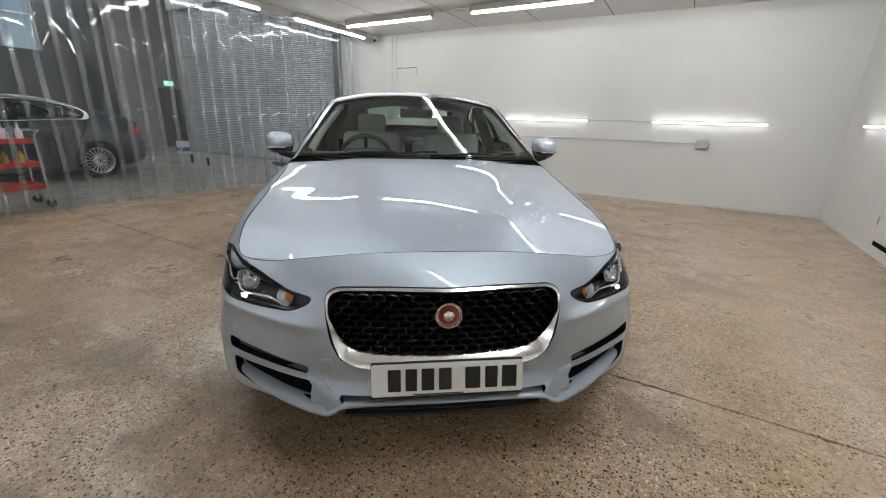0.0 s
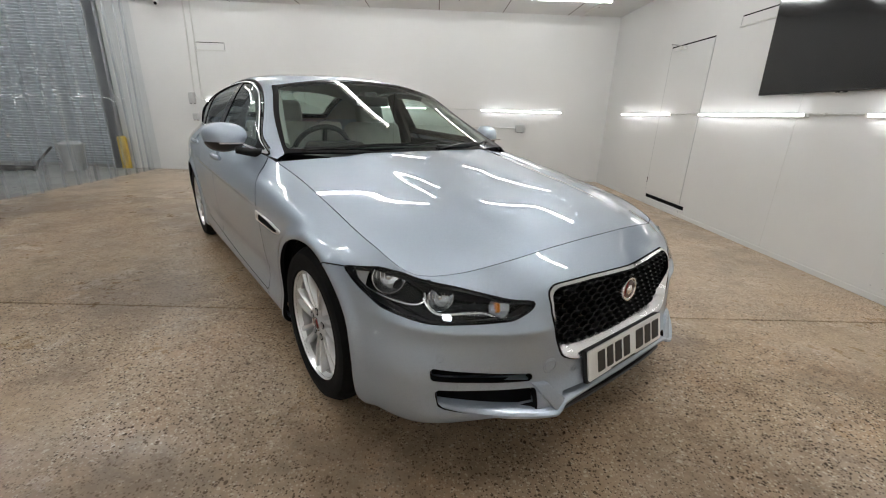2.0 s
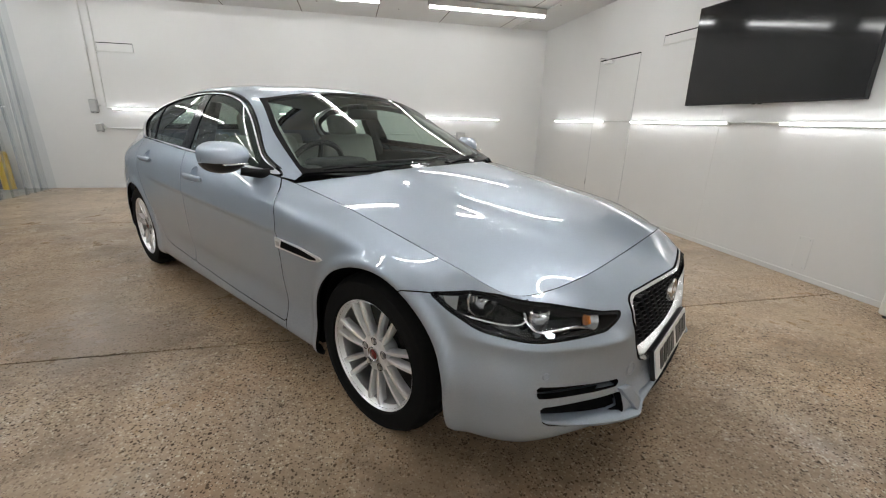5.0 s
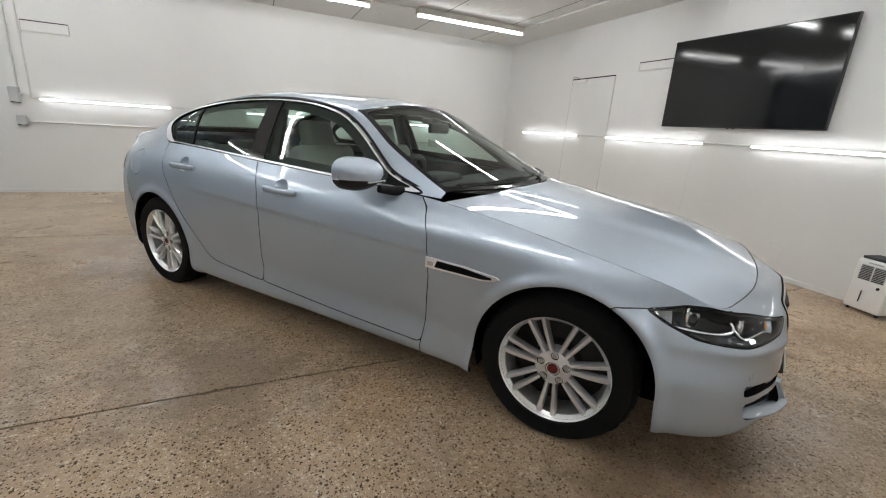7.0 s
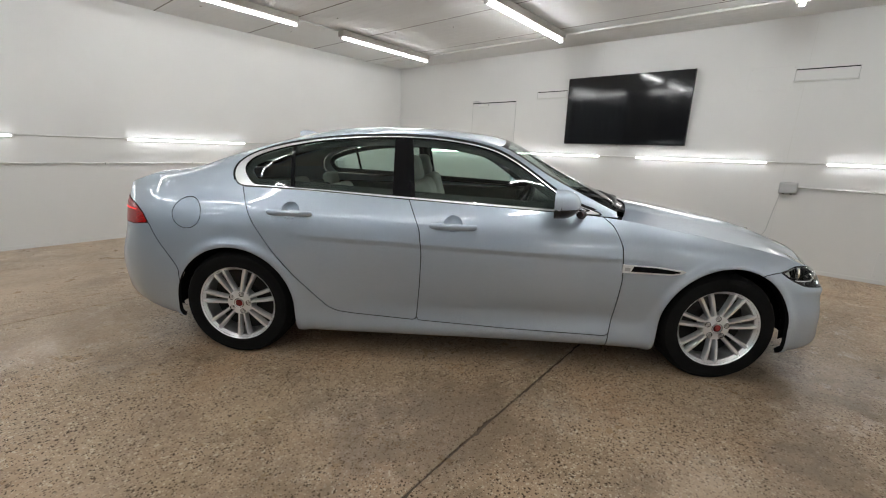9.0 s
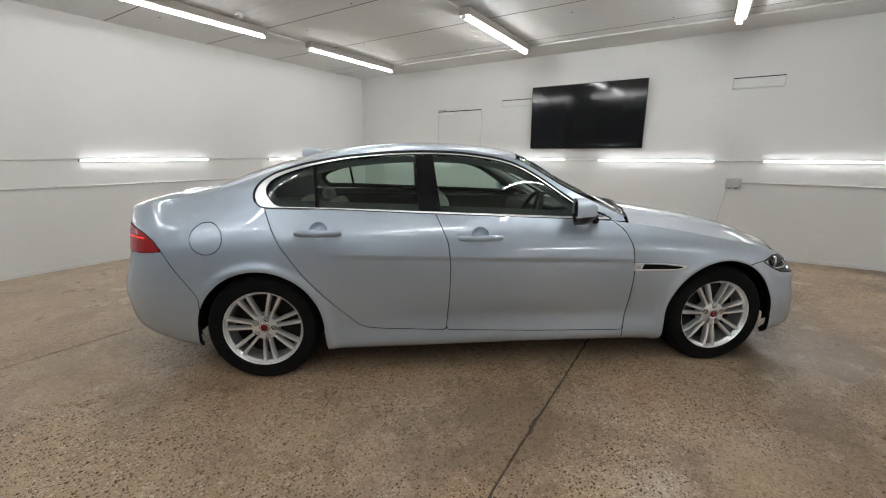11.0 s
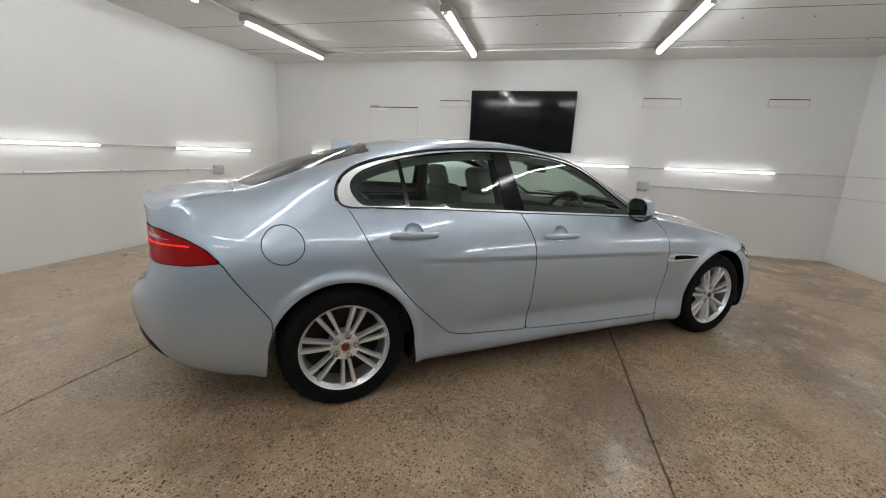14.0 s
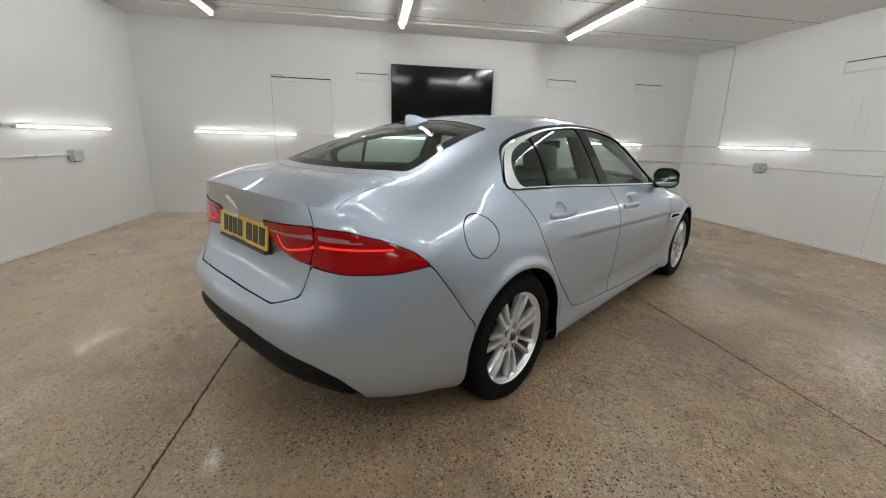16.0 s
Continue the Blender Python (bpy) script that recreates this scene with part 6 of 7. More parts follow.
part("instrument_hood", box(-0.53, -0.21, -0.62, -0.42, 0.93, 0.985, 0.03, 3), M_TRIMGREY, car, "", True)
wheel_at = pose(-0.37, -0.30, 0.90, -65, 0, 0)
steer = part("steering_wheel", put(tube([(0.185 * math.cos(a), 0.18 * math.sin(a), 0) for a in np.linspace(0, 2 * math.pi, 41)[:-1]], 0.016, 8, None, True), wheel_at), M_TRIMGREY, car, "dark leather steering wheel", True)
part("wheel_boss", put(box(-0.07, 0.07, -0.06, 0.05, -0.05, 0.0, 0.025, 3), wheel_at), M_TRIMGREY, steer, "", True)
for a in (0, 180, 270):
    part("wheel_spoke", put(tube([(0.05 * math.cos(radians(a)), 0.05 * math.sin(radians(a)), -0.02), (0.18 * math.cos(radians(a)), 0.18 * math.sin(radians(a)), 0)], 0.014, 6), wheel_at), M_TRIMGREY, steer, "", True)
part("column", tube([(-0.37, -0.33, 0.88), (-0.37, -0.5, 0.8)], 0.035, 8), M_TRIMGREY, car, "", True)
part("inside_mirror", box(-0.12, 0.12, -0.32, -0.29, 1.195, 1.26, 0.014, 3), M_BLACK, car, "black inside mirror", True)
part("sensor_pod", box(-0.05, 0.05, -0.29, -0.2, 1.25, 1.288, 0.012, 2), M_BLACK, car, "", True)
for s in (-1, 1):
    part("screen_pillar_lining", tube([(s * 0.715, -0.66, 0.97), (s * 0.655, -0.42, 1.11), (s * 0.565, -0.1, 1.265)], [0.028, 0.026, 0.024], 8), M_LINER, car, "pale lining of the screen pillar", True)
part("parcel_shelf", box(-0.56, 0.56, 1.2, 1.86, 0.93, 0.97, 0.01), M_TRIMGREY, car)
part("centre_console", box(-0.09, 0.09, -0.55, 0.3, 0.3, 0.62, 0.04, 3), M_TRIMGREY, car, "", True)
for s in (-1, 1):
    part("door_card", box(s * 0.76, s * 0.8, -0.75, 1.25, 0.3, 0.945, 0.015), M_TRIMGREY, car)
    lo, hi = Vector((s * 0.76, 0.42, 0.9)), Vector((s * 0.60, 0.46, 1.31))
    part("pillar_lining", tube([lo, lo.lerp(hi, 0.5), hi], [0.055, 0.05, 0.045], 8), M_TRIMGREY, car, "", True)


# ---- fittings of the room ----
tv = thing("television", "large black wall-mounted television, screen dark", "television", pose(EAST - 0.055, 3.195, 1.905, 0, -1.6, 0))
part("cabinet", box(-0.012, 0.03, -0.84, 0.84, -0.475, 0.475, 0.006), M_BLACK, tv)
part("screen", box(-0.0145, -0.0125, -0.83, 0.83, -0.462, 0.465), M_SCREEN, tv, "glossy black screen")
part("wall_mount", box(0.03, 0.05, -0.25, 0.25, -0.2, 0.2), M_STEEL, tv)
for s in (-0.03, 0.03):
    part("foot_socket", box(-0.01, 0.01, s - 0.01, s + 0.01, -0.483, -0.474), M_BLACK, tv)

# flush door, with dark gaps, a closer and a slot at its foot
door = thing("door_1", "flush white painted service door, closed", "door", kind="structure")
part("leaf", box(EAST - 0.006, EAST + 0.02, 4.985, 5.865, 0.17, 2.095, 0.002, 1), M_WALL, door)
part("top_gap", box(EAST - 0.0035, EAST + 0.002, 4.98, 5.87, 2.097, 2.112), M_DARK, door)
for y, z0, z1 in ((4.977, 0.0, 2.11), (5.873, 0.2, 2.11)):
    part("side_gap", box(EAST - 0.003, EAST + 0.002, y - 0.003, y + 0.003, z0, z1), M_GREYBOX, door)
part("bottom_slot", box(EAST - 0.006, EAST + 0.002, 4.88, 5.83, 0.10, 0.145), M_DARK, door, "dark slot at the door foot")
part("slot_frame", box(EAST - 0.012, EAST + 0.002, 4.86, 5.85, 0.075, 0.097, 0.003, 1), M_WALL, door)
closer = part("door_closer", box(EAST - 0.055, EAST - 0.006, 5.52, 5.72, 2.045, 2.085, 0.008), M_WHITE, door, "white door closer")
part("arm", tube([(EAST - 0.03, 5.6, 2.09), (EAST - 0.1, 5.72, 2.125), (EAST - 0.02, 5.86, 2.13)], 0.007, 6), M_STEEL, closer)
part("hinge_mark", box(EAST - 0.007, EAST, 5.868, 5.878, 0.30, 0.38), M_DARK, door)


def hatch(at, w, h):
    """A shallow framed hatch with a dark line along its top."""
    t = thing("wall_hatch", "white shallow framed hatch high on the wall", "wall hatch", at, "wall hatches")
    part("panel", box(-w / 2, w / 2, -0.012, 0, -h / 2, h / 2, 0.002, 1), M_WALL, t)
    # dark strip in place of the shadow line along the panel's top
    part("top_slot", box(-w / 2, w / 2, -0.014, 0, h / 2 + 0.0005, h / 2 + 0.011), M_DARK, t)
    part("lower_rail", box(-w / 2 - 0.01, w / 2 + 0.01, -0.022, 0, -h / 2 - 0.016, -h / 2 - 0.0005, 0.003, 1), M_CONDUIT, t)
    for s in (-1, 1):
        part("side_rail", box(s * w / 2, s * (w / 2 + 0.005), -0.014, 0, -h / 2, h / 2), M_GREYBOX, t)
    return t


hatch(pose(EAST, 4.33, 2.175, 0, 0, -90), 0.5, 0.085)
hatch(pose(EAST, 1.115, 2.225, 0, 0, -90), 0.52, 0.11)
hatch(pose(EAST, -0.55, 2.24, 0, 0, -90), 0.5, 0.09)
hatch(pose(-5.12, NORTH, 2.145), 0.48, 0.11)
hatch(pose(-0.86, SOUTH, 2.245, 0, 0, 180), 0.72, 0.11)


def plate(at, w, h, label="flat white blanking plate screwed to the wall"):
    t = thing("blanking_plate", label, "wall plate", at, "blanking plates")
    part("plate", box(-w / 2, w / 2, -0.005, 0, -h / 2, h / 2, 0.0015, 1), M_WALL, t)
    for sx in (-1, 1):
        for sz in (-1, 1):
            part("screw", rod((sx * (w / 2 - 0.02), -0.0045, sz * (h / 2 - 0.02)), (sx * (w / 2 - 0.02), -0.007, sz * (h / 2 - 0.02)), 0.004, 8), M_GREYBOX, t)


plate(pose(EAST, 1.59, 2.21, 0, 0, -90), 0.43, 0.25)
plate(pose(EAST, 2.49, 0.22, 0, 0, -90), 0.12, 0.28)
plate(pose(EAST, 0.27, 0.21, 0, 0, -90), 0.13, 0.29)
for x, z in ((-0.55, 1.76), (-0.66, 1.52)):
    plate(pose(x - 0.08, SOUTH, z, 0, 0, 180), 0.09, 0.22)
    plate(pose(x - 0.2, SOUTH, z, 0, 0, 180), 0.09, 0.22)

# board joints in the walls
for y in (3.58, 1.28):
    tagged(part("trim", box(EAST - 0.0015, EAST + 0.001, y - 0.0015, y + 0.0015, 0.05, 2.8), M_CONDUIT), "thin grey board joint", "trim", kind="structure")
tagged(part("trim", box(-1.225, -1.22, SOUTH - 0.001, SOUTH + 0.0015, 0.05, 2.8), M_GREYBOX), "thin grey board joint", "trim", kind="structure")


def conduit(points, r=0.011, label="pale surface conduit clipped to the wall", mat_=None, clips=True):
    t = thing("conduit", label, "conduit", None, "surface conduits")
    part("pipe", tube(points, r, 8), mat_ or M_CONDUIT, t, "", True)
    if clips:
        for a, b in zip(points, points[1:]):
            a, b = Vector(a), Vector(b)
            n = int((b - a).length / 0.95)
            for k in range(n):
                q = a.lerp(b, (k + 0.5) / max(1, n))
                part("clip", box(q.x - r * 1.4, q.x + r * 1.4, q.y - r * 1.4, q.y + r * 1.4, q.z - r * 1.4, q.z + r * 1.4, 0.003, 1), M_CONDUIT, t)
    return t


for z, r in ((1.262, 0.009),):
    conduit([(-5.4, NORTH - 0.01, z), (1.2, NORTH - 0.01, z)], r)
    conduit([(EAST - 0.01, 7.0, z), (EAST - 0.01, SOUTH + 0.02, z)], r)
    conduit([(EAST - 0.02, SOUTH + 0.01, z), (-6.0, SOUTH + 0.01, z)], r)
conduit([(-5.5, NORTH - 0.012, 0.955), (0.36, NORTH - 0.012, 0.955)])
conduit([(EAST - 0.012, 1.12, 0.985), (EAST - 0.012, SOUTH + 0.012, 0.955), (0.4, SOUTH + 0.012, 0.985)])
conduit([(0.25, SOUTH + 0.012, 0.985), (-6.0, SOUTH + 0.012, 0.955)])
conduit([(-5.49, NORTH - 0.014, HIGH), (-5.52, NORTH - 0.014, 1.38)])
conduit([(-5.375, NORTH - 0.014, HIGH), (-5.40, NORTH - 0.014, 1.26)])
conduit([(1.245, SOUTH + 0.008, HIGH), (1.20, SOUTH + 0.008, 1.27)], 0.006, "dark thin cable run on the wall", M_GREYBOX, False)
conduit([(1.31, NORTH - 0.02, HIGH - 0.014), (1.31, SOUTH, HIGH - 0.014)], 0.013, "pale conduit along the ceiling")
for y in (6.46, 3.97):
    conduit([(-5.8, y, HIGH - 0.013), (1.31, y, HIGH - 0.013)], 0.012, "pale conduit along the ceiling")


def junction_box(at, w=0.17, h=0.13, d=0.075):
    t = thing("junction_box", "grey weatherproof socket box on the wall", "junction box", at, "socket boxes")
    part("body", box(-w / 2, w / 2, -d * 0.6, 0, -h / 2, h / 2, 0.008), M_GREYBOX, t)
    part("lid", box(-w / 2 + 0.004, w / 2 - 0.004, -d, -d * 0.6 - 0.002, -h / 2 + 0.004, h / 2 - 0.004, 0.01), M_GREYBOX, t)
    part("gland", rod((w / 2, -d * 0.35, 0.01), (w / 2 + 0.03, -d * 0.35, 0.01), 0.014, 10), M_CONDUIT, t)
    for s in (-1, 1):
        part("plug_flap", box(s * 0.035 - 0.012, s * 0.035 + 0.012, -d * 0.8, -d * 0.3, -h / 2 - 0.008, -h / 2, 0.002, 1), M_DARK, t)
    return t


junction_box(pose(0.41, NORTH, 0.945))
junction_box(pose(EAST, 1.21, 0.975, 0, 0, -90))
junction_box(pose(0.325, SOUTH, 0.97, 0, 0, 180))
sw = junction_box(pose(-5.56, NORTH, 1.29), 0.11, 0.19, 0.06)
junction_box(pose(-5.54, NORTH, 0.97), 0.1, 0.12, 0.06)
cable = thing("power_cable", "thin dark cable hanging from the wall socket", "cable")
part("lead", tube([(EAST - 0.03, 1.27, 0.91), (EAST - 0.02, 1.3, 0.7), (EAST - 0.018, 1.33, 0.45), (EAST - 0.02, 1.40, 0.28), (EAST - 0.02, 1.40, 0.14), (EAST - 0.03, 1.37, 0.03), (EAST - 0.1, 1.33, 0.006), (EAST - 0.2, 1.5, 0.006), (EAST - 0.16, 1.62, 0.006)], 0.004, 6), M_GREYBOX, cable, "", True)

# dehumidifier by the east wall
deh = thing("dehumidifier", "white dehumidifier with grey grilles on the floor", "dehumidifier", pose(EAST - 0.14, 1.64, 0, 0, 0, -12) @ Matrix.Diagonal((0.85, 0.83, 0.97, 1)))
part("body", box(-0.12, 0.12, -0.155, 0.155, 0.025, 0.455, 0.02, 3), M_WHITE, deh, "", True)
part("top_tray", box(-0.1, 0.11, -0.135, 0.135, 0.455, 0.478, 0.008), M_TRIMGREY, deh, "dark grey top grille")
for y0, y1 in ((-0.105, -0.005), (0.005, 0.105)):
    g = part("grille", box(-0.124, -0.119, y0, y1, 0.28, 0.41, 0.002, 1), M_GREYBOX, deh, "grey louvred grille")
    for k in range(9):
        part("louvre", box(-0.128, -0.124, y0 + 0.004, y1 - 0.004, 0.288 + k * 0.0135, 0.294 + k * 0.0135), M_TRIMGREY, g)
part("level_window", box(-0.1225, -0.119, 0.03, 0.042, 0.09, 0.19, 0.001, 1), M_TRIMGREY, deh)
part("knob", rod((-0.119, -0.08, 0.24), (-0.13, -0.08, 0.24), 0.012, 12), M_TRIMGREY, deh)
part("label_bar", box(-0.1215, -0.119, -0.06, 0.06, 0.425, 0.436), M_GREYBOX, deh)
for sx in (-1, 1):
    for sy in (-1, 1):
        part("castor", rod((sx * 0.08, sy * 0.12 - 0.008, 0.014), (sx * 0.08, sy * 0.12 + 0.008, 0.014), 0.014, 12), M_BLACK, deh)

# camera in the north-west corner, smoke detector, ceiling sensors
cc = thing("security_camera", "small white dome camera with a black lens", "security camera", pose(-5.91, NORTH - 0.055, 2.775))
part("mount", rod((0, 0.0, 0.03), (0, 0.0, 0.075), 0.05, 20), M_WHITE, cc, "", True)
part("ball", lathe([(0.0, 0.045), (0.03, 0.036), (0.043, 0.012), (0.043, -0.012), (0.03, -0.036), (0.0, -0.045)], 20), M_WHITE, cc, "", True)
part("lens", rod((0.012, -0.03, -0.012), (0.018, -0.046, -0.018), 0.024, 16), M_PIANO, cc, "black lens", True)
for x, y in ((-1.67, 6.12), (-3.9, 3.0)):
    sd = thing("smoke_detector", "round white smoke detector on the ceiling", "smoke detector", pose(x, y, HIGH), "smoke detectors")
    part("base", lathe([(0.0, -0.03), (0.045, -0.03), (0.055, -0.018), (0.055, 0)], 24), M_WHITE, sd, "", True)
    part("chamber", lathe([(0.0, -0.06), (0.028, -0.058), (0.033, -0.045), (0.033, -0.03)], 20), M_CONDUIT, sd, "", True)

# ---- clear strip curtain along the west side ----
curtain = thing("strip_curtain", "clear hanging plastic strip curtain, slightly wavy", "strip curtain")
part("rail", box(WEST - 0.03, WEST + 0.03, SOUTH, NORTH - 0.02, HIGH - 0.06, HIGH, 0.004), M_STEEL, curtain, "steel hanging rail")
rng = random.Random(4)
y = SOUTH + 0.05
k = 0
while y < NORTH - 0.3:
    wide = 0.25
    bm = bmesh.new()
    ph, am, tw = rng.uniform(0, 6.3), rng.uniform(0.006, 0.016), rng.uniform(-0.09, 0.09)
    lean = rng.uniform(-0.02, 0.02)
    cols = []
    for i in range(9):
        u = i / 8 - 0.5
        col = []
        for j in range(15):
            v = j / 14
            z = 0.012 + v * (HIGH - 0.08)
            x = WEST + (0.014 if k % 2 else -0.014) + 0.009 * (4 * u * u - 0.4) * (1 if k % 3 else -1) * (1.2 - v) + am * math.sin(ph + v * 5.1) * (1 - v) + tw * u * (1 - v)
            col.append(bm.verts.new((x, y + wide * (u + 0.5) + lean * (1 - v) * 0.5, z)))
        cols.append(col)
    for a, b in zip(cols, cols[1:]):
        for j in range(14):
            bm.faces.new((a[j], a[j + 1], b[j + 1], b[j]))
    st = part("strip", bm, M_STRIP, curtain, "", True)
    bm = bmesh.new()
    rows = []
    for j in range(15):
        v = st.data.vertices[j].co
        rows.append([bm.verts.new((v.x + 0.004, v.y, v.z)), bm.verts.new((v.x + 0.004, v.y + 0.05, v.z))])
    for a, b in zip(rows, rows[1:]):
        bm.faces.new((a[0], a[1], b[1], b[0]))
    part("edge_band", bm, M_EDGE, st, "milky strip edge", True)
    y += 0.2
    k += 1

# two dark pull tags near the foot of the curtain
for ty, tz in ((3.73, 0.525), (3.97, 0.458)):
    tag = thing("pull_tag", "small black pull tag clipped to a curtain strip", "tag", pose(WEST + 0.03, ty, tz), "curtain tags")
    part("strap", box(-0.006, 0.006, -0.018, 0.018, -0.06, 0.06, 0.004), M_BLACK, tag)
    part("clip", box(-0.03, 0.0, -0.012, 0.012, 0.03, 0.055, 0.003, 1), M_BLACK, tag)

# ---- the workshop beyond ----
tagged(part("wall_far", box(FAR - 0.2, FAR + 3.0, -8.0, 3.0, 0, 5.2), M_DARKWALL), "dark ribbed cladding wall of the workshop", "wall", kind="structure")
FX = FAR + 3.0
far_low = tagged(part("wall_far", box(FX - 0.2, FX, 3.0, 7.0, 0, 2.75), M_DARKWALL), "dark cladding under a high window", "wall", kind="structure")
tagged(part("wall_far", box(FX - 0.2, FX, 5.4, 7.0, 2.75, 5.2), M_DARKWALL), "dark cladding beside a high window", "wall", kind="structure")
tagged(part("wall_far", box(FX - 0.2, FX + 0.05, 7.0, 12.0, 0, 5.2), M_MIDWALL), "grey block wall of the workshop", "wall", kind="structure")
tagged(part("wall_end", box(FX - 0.2, -13.6, 11.8, 12.0, 0, 5.2), M_MIDWALL), "grey block end wall", "wall", kind="structure")
tagged(part("wall_end", box(-13.8, -13.62, 7.85, 12.0, 0, 5.2), M_MIDWALL), "grey block return wall", "wall", kind="structure")
tagged(part("wall_end", box(FAR, WEST, -8.2, -8.0, 0, 5.2), M_MIDWALL), "grey workshop wall behind", "wall", kind="structure")
tagged(part("wall_end", box(WEST - 0.02, WEST + 0.18, -8.0, SOUTH - 0.2, 0, 5.2), M_MIDWALL), "grey partition of the workshop", "wall", kind="structure")
tagged(part("ceiling", box(FAR, WEST + 0.1, -8.0, 12.0, 5.2, 5.35), M_DARKWALL), "dark workshop roof lining", "ceiling", kind="structure")
tagged(part("wall_over", box(WEST - 0.05, WEST + 0.1, SOUTH - 0.2, NORTH + 0.2, HIGH + 0.02, 5.2), M_MIDWALL), "wall above the strip curtain", "wall", kind="structure")
win = thing("window_1", "high workshop window with steel bars", "window", kind="structure")
part("pane", box(FX - 0.12, FX - 0.11, 3.0, 5.4, 2.75, 5.2), M_LENS, win).visible_shadow = False
for y in (3.0, 3.8, 4.6, 5.35):
    part("mullion", box(FX - 0.16, FX - 0.05, y, y + 0.05, 2.75, 5.2), M_STEEL, win)
part("transom", box(FX - 0.16, FX - 0.05, 3.0, 5.4, 3.6, 3.66), M_STEEL, win)
# fill lights added out of view to brighten the workshop
for x, y in ((-8.2, 1.0), (-8.2, 5.4), (-11.0, 1.0), (-11.0, 5.4), (-14.2, 1.0), (-14.2, 5.4)):
    t = thing("high_bay_light", "added fill light under the workshop roof", "ceiling light", pose(x, y, 5.15, 0, 0, 90), "workshop lights")
    part("housing", box(-0.9, 0.9, -0.06, 0.06, -0.06, 0.04, 0.006), M_BATTEN, t)
    part("diffuser", box(-0.88, 0.88, -0.05, 0.05, -0.1, -0.062, 0.015, 3), M_LAMP_STRONG, t, "glowing diffuser")

# roller shutter in line with the north wall
shutter = thing("roller_shutter", "closed grey steel roller shutter with narrow slats", "roller shutter")
slat = None
for k in range(43):
    z = 0.05 + k * 0.092
    if slat is None:
        bm = bmesh.new()
        prof = [(0.0, 0.0), (-0.016, 0.006), (-0.021, 0.022), (-0.016, 0.038), (0.0, 0.045), (-0.016, 0.051), (-0.021, 0.068), (-0.016, 0.084), (0.0, 0.09), (0.004, 0.092)]
        a = [bm.verts.new((-13.35, yy, zz)) for yy, zz in prof]
        b = [bm.verts.new((-7.1, yy, zz)) for yy, zz in prof]
        for i in range(len(prof) - 1):
            bm.faces.new((a[i], b[i], b[i + 1], a[i + 1]))
        slat = part("slat", bm, M_SHUTTER, shutter, "", True)
        slat.matrix_basis = pose(0, 7.8, z)
    else:
        o = new("slat", slat.data)
        o.parent = shutter
        o.matrix_basis = pose(0, 7.8, z)
part("bottom_bar", box(-13.35, -7.1, 7.77, 7.83, 0.0, 0.055, 0.005), M_STEEL, shutter)
for x0, x1 in ((-13.55, -13.3), (-7.15, -6.96)):
    part("guide", box(x0, x1, 7.68, 7.9, 0, 4.1, 0.01), M_DARKWALL if x1 > -10 else M_MIDWALL, shutter)
part("hood_box", box(-13.5, -6.96, 7.6, 8.0, 4.0, 4.5, 0.01), M_SHUTTER, shutter)
tagged(part("wall_over", box(-13.8, WEST, 7.9, 8.1, 4.0, 5.2), M_MIDWALL), "wall above the roller shutter", "wall", kind="structure")
tagged(part("wall_back", box(-13.6, -6.96, 7.92, 8.0, 0, 4.0), M_DARK), "dark backing behind the roller shutter", "wall", kind="structure")
bol = thing("bollard", "yellow painted steel bollard beside the shutter", "bollard", pose(-6.88, 7.62, 0))
part("post", rod((0, 0, 0), (0, 0, 0.55), 0.075, 20), M_YELLOW, bol, "", True)
part("cap", lathe([(0.075, 0.55), (0.06, 0.58), (0.0, 0.595)], 20), M_YELLOW, bol, "", True)
part("foot", box(-0.11, 0.11, -0.11, 0.11, 0, 0.012, 0.002, 1), M_STEEL, bol)
bin_ = thing("bin", "grey plastic bin by the roller shutter", "bin", pose(-7.55, 7.3, 0))
part("tub", lathe([(0.0, 0.0), (0.15, 0.0), (0.18, 0.42), (0.19, 0.44), (0.175, 0.44), (0.15, 0.05), (0.0, 0.05)], 24), M_GREYBOX, bin_, "", True)
part("lid", lathe([(0.195, 0.43), (0.195, 0.455), (0.1, 0.5), (0.0, 0.51)], 24), M_GREYBOX, bin_, "", True)
hose = thing("hose", "black hose lying by the bin", "hose")
part("coil", tube([(-8.3 + 0.28 * math.cos(a) * (1 + 0.02 * a), 7.0 + 0.16 * math.sin(a), 0.022 + 0.004 * a) for a in np.linspace(0, 12.5, 60)] + [(-8.0, 7.1, 0.15), (-7.8, 7.2, 0.4)], 0.02, 7), M_BLACK, hose, "", True)
can = thing("canister", "white and blue plastic canister on the floor", "canister", pose(-13.0, 7.2, 0))
part("body", box(-0.16, 0.16, -0.12, 0.12, 0, 0.36, 0.03, 3), M_WHITE, can, "", True)
part("label_band", box(-0.163, 0.163, -0.123, 0.123, 0.06, 0.2, 0.02, 2), simple("blue_label", (0.05, 0.1, 0.35), 0.4), can, "blue label band")
part("cap", rod((0.08, 0, 0.36), (0.08, 0, 0.4), 0.035, 14), M_BLACK, can, "", True)
ex = thing("exit_sign", "small glowing green exit sign above a dark door", "exit sign", pose(FX + 0.06, 8.6, 2.15))
part("case", box(0, 0.04, -0.16, 0.16, -0.08, 0.08, 0.005), M_WHITE, ex)
part("face", box(0.04, 0.046, -0.15, 0.15, -0.07, 0.07, 0.002, 1), glow("exit_green", (0.25, 0.9, 0.65), 1.5), ex, "glowing green face")
dk = thing("door_2", "dark grey workshop door, closed", "door", kind="structure")
part("leaf", box(FX + 0.05, FX + 0.1, 8.2, 9.1, 0, 1.98, 0.004), M_DARKWALL, dk)
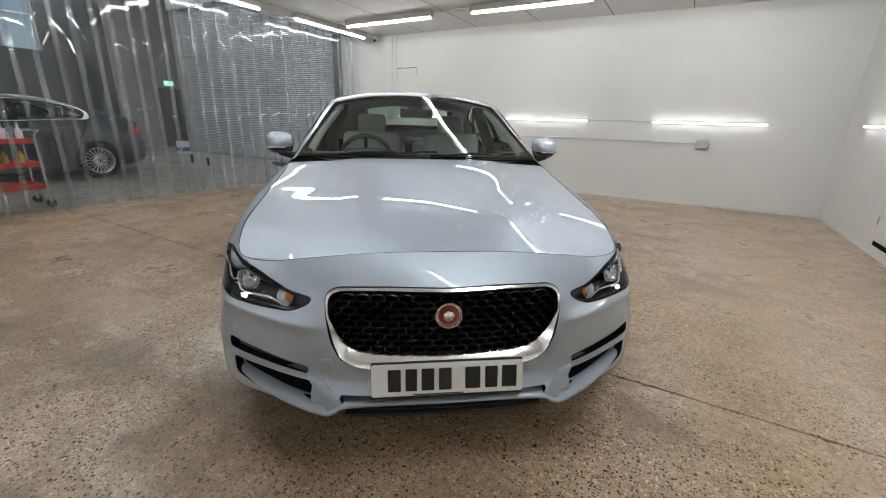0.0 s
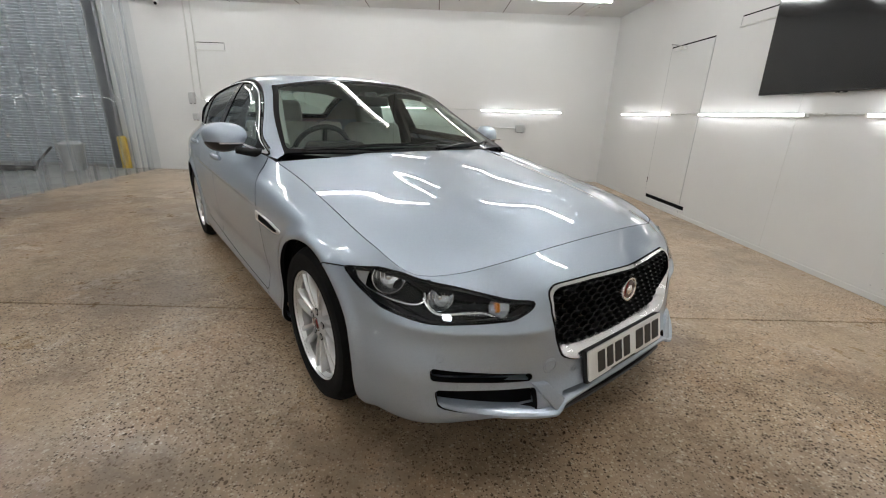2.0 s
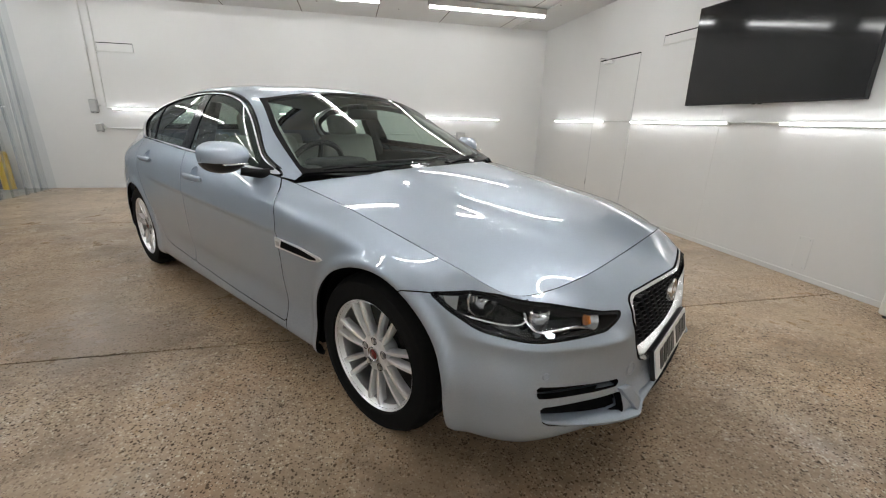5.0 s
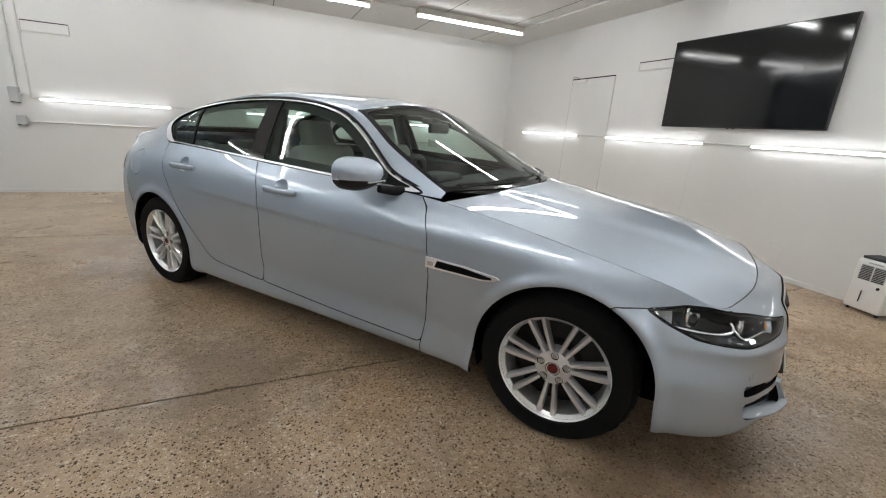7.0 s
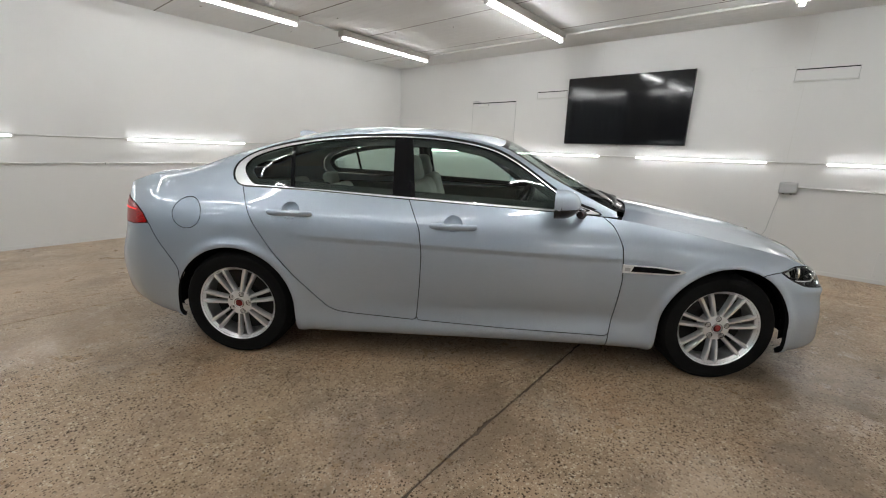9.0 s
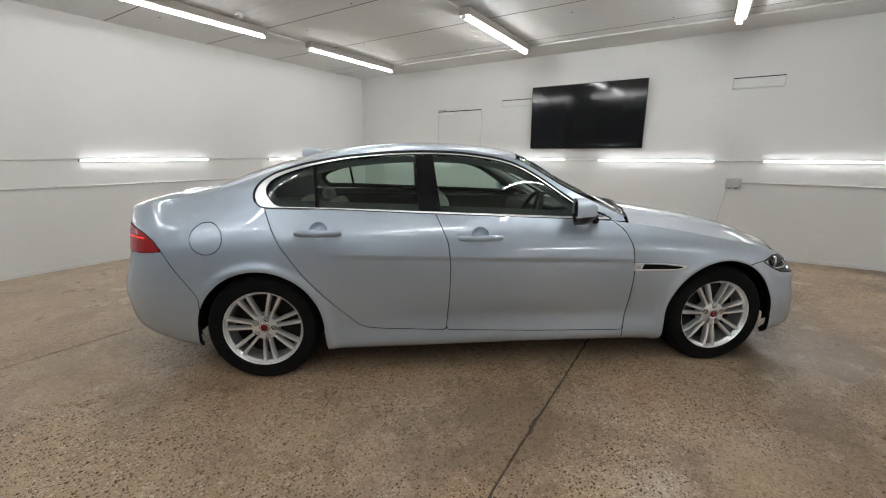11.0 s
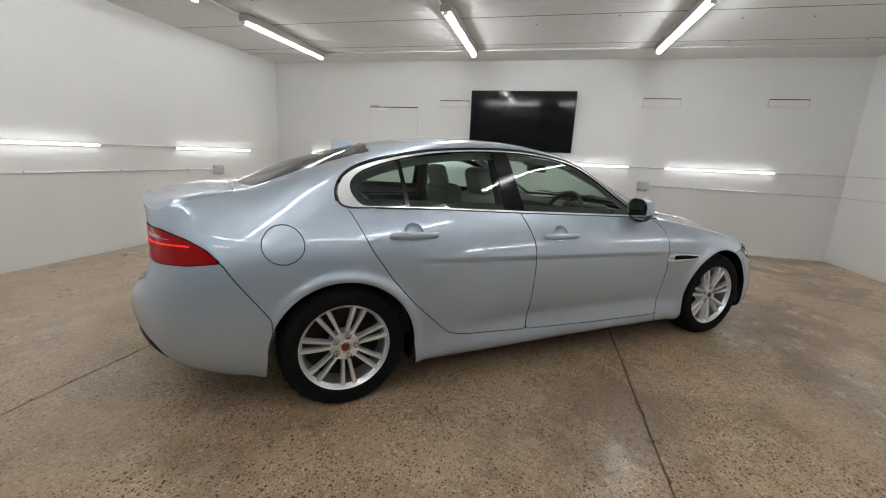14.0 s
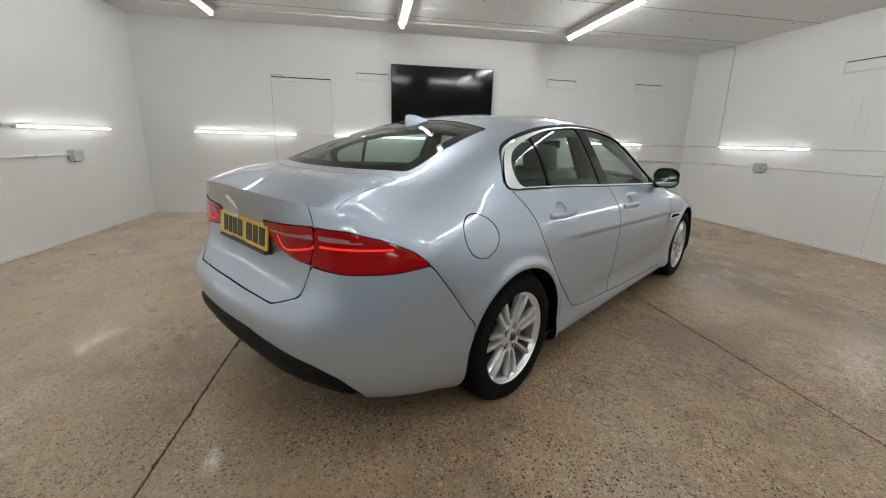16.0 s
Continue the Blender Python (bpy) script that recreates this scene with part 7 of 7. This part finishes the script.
part("handle", rod((FX + 0.1, 9.0, 1.0), (FX + 0.15, 9.0, 1.0), 0.012, 8), M_STEEL, dk)

# red trolley behind the curtain
tr = thing("tool_trolley", "red three-tier steel trolley with bottles on its shelves", "trolley", pose(-6.85, 1.72, 0))
for z in (0.23, 0.5, 0.78):
    t_ = part("tray", box(-0.22, 0.22, -0.38, 0.38, z, z + 0.012, 0.003, 1), M_RED, tr, "red steel tray")
    for a in ((-0.22, 0.22, -0.38, -0.372), (-0.22, 0.22, 0.372, 0.38), (-0.22, -0.212, -0.372, 0.372), (0.212, 0.22, -0.372, 0.372)):
        part("tray_lip", box(*a, z + 0.004, z + 0.06), M_RED, t_)
for sx in (-1, 1):
    for sy in (-1, 1):
        part("post", tube([(sx * 0.225, sy * 0.385, 0.1), (sx * 0.225, sy * 0.385, 0.88)], 0.012, 8), M_STEEL, tr, "", True)
        c = part("castor", rod((sx * 0.225 - 0.015, sy * 0.385, 0.05), (sx * 0.225 + 0.015, sy * 0.385, 0.05), 0.05, 18), M_BLACK, tr, "", True)
        part("fork", box(sx * 0.225 - 0.022, sx * 0.225 + 0.022, sy * 0.385 - 0.012, sy * 0.385 + 0.012, 0.06, 0.115, 0.003, 1), M_STEEL, c)
part("handle", tube([(-0.225, 0.385, 0.88), (-0.225, 0.43, 0.93), (0.225, 0.43, 0.93), (0.225, 0.385, 0.88)], 0.012, 8), M_STEEL, tr, "", True)
rng = random.Random(9)
bottle_cols = [M_WHITE, M_GREYBOX, M_BLACK, M_WHITE, M_YELLOW]
for z, n in ((0.794, 9), (0.514, 6)):
    for k in range(n):
        b = thing("spray_bottle", "plastic workshop bottle on the red trolley", "bottle", pose(-6.85 + rng.uniform(-0.15, 0.17), 1.39 + 0.66 * (k + 0.5) / n, z), "trolley bottles")
        h = rng.uniform(0.14, 0.2)
        part("body", lathe([(0.0, 0.0), (0.032, 0.0), (0.034, 0.01), (0.034, h * 0.7), (0.014, h * 0.85), (0.013, h), (0.0, h)], 16), rng.choice(bottle_cols), b, "", True)
        part("cap", rod((0, 0, h), (0, 0, h + 0.03), 0.016, 10), rng.choice((M_BLACK, M_GREYBOX)), b, "", True)


# ---- dark cars parked in the workshop ----
def dark_car(label, at, paint):
    """A dark saloon of like build: skin panels, glass, lamps and wheels."""
    t = thing("parked_car", label, "car", at, "parked cars")
    for o in list(car.children):
        plain = o.name.split(".")[0]
        if o.type != "MESH" or plain in ("number_plate", "boot_badge", "boot_letter_bar", "nose_badge", "grille_mesh", "wing_vent", "towing_eye_cover", "parking_sensor", "plate_holder", "plate_garnish"):
            continue
        c = new(plain, o.data)
        if o.data.materials[0] == M_PAINT:
            c.data = o.data.copy()
            c.data.materials[0] = paint
        c.parent = t
        for o2 in o.children:
            if o2.type == "MESH":
                d = new(o2.name.split(".")[0], o2.data)
                d.parent = c
                d.matrix_basis = o2.matrix_basis
                if o2.data.materials[0] == M_PAINT:
                    d.data = o2.data.copy()
                    d.data.materials[0] = paint
    for sx in (-1, 1):
        for wy in (-1.4175, 1.4175):
            w = copy_thing(spare, pose(sx * 0.79, wy, 0.317, 10, 0, 0 if sx > 0 else 180))
            w.parent = t
    return t


spare = new("wheel")
wheel_parts(spare, 20, False)
M_NAVY = simple("dark_blue_paint", (0.02, 0.024, 0.032), 0.3, metal=0.3, coat=1.0, vary=0.15)
M_JET = simple("black_paint", (0.008, 0.008, 0.009), 0.3, coat=1.0, vary=0.2)
dark_car("dark blue-grey saloon parked in the workshop", pose(-9.84, 2.15, 0), M_NAVY)
dark_car("black saloon parked further back in the workshop", pose(-13.1, 3.45, 0), M_JET)
for o in [spare, *spare.children_recursive]:
    bpy.data.objects.remove(o)
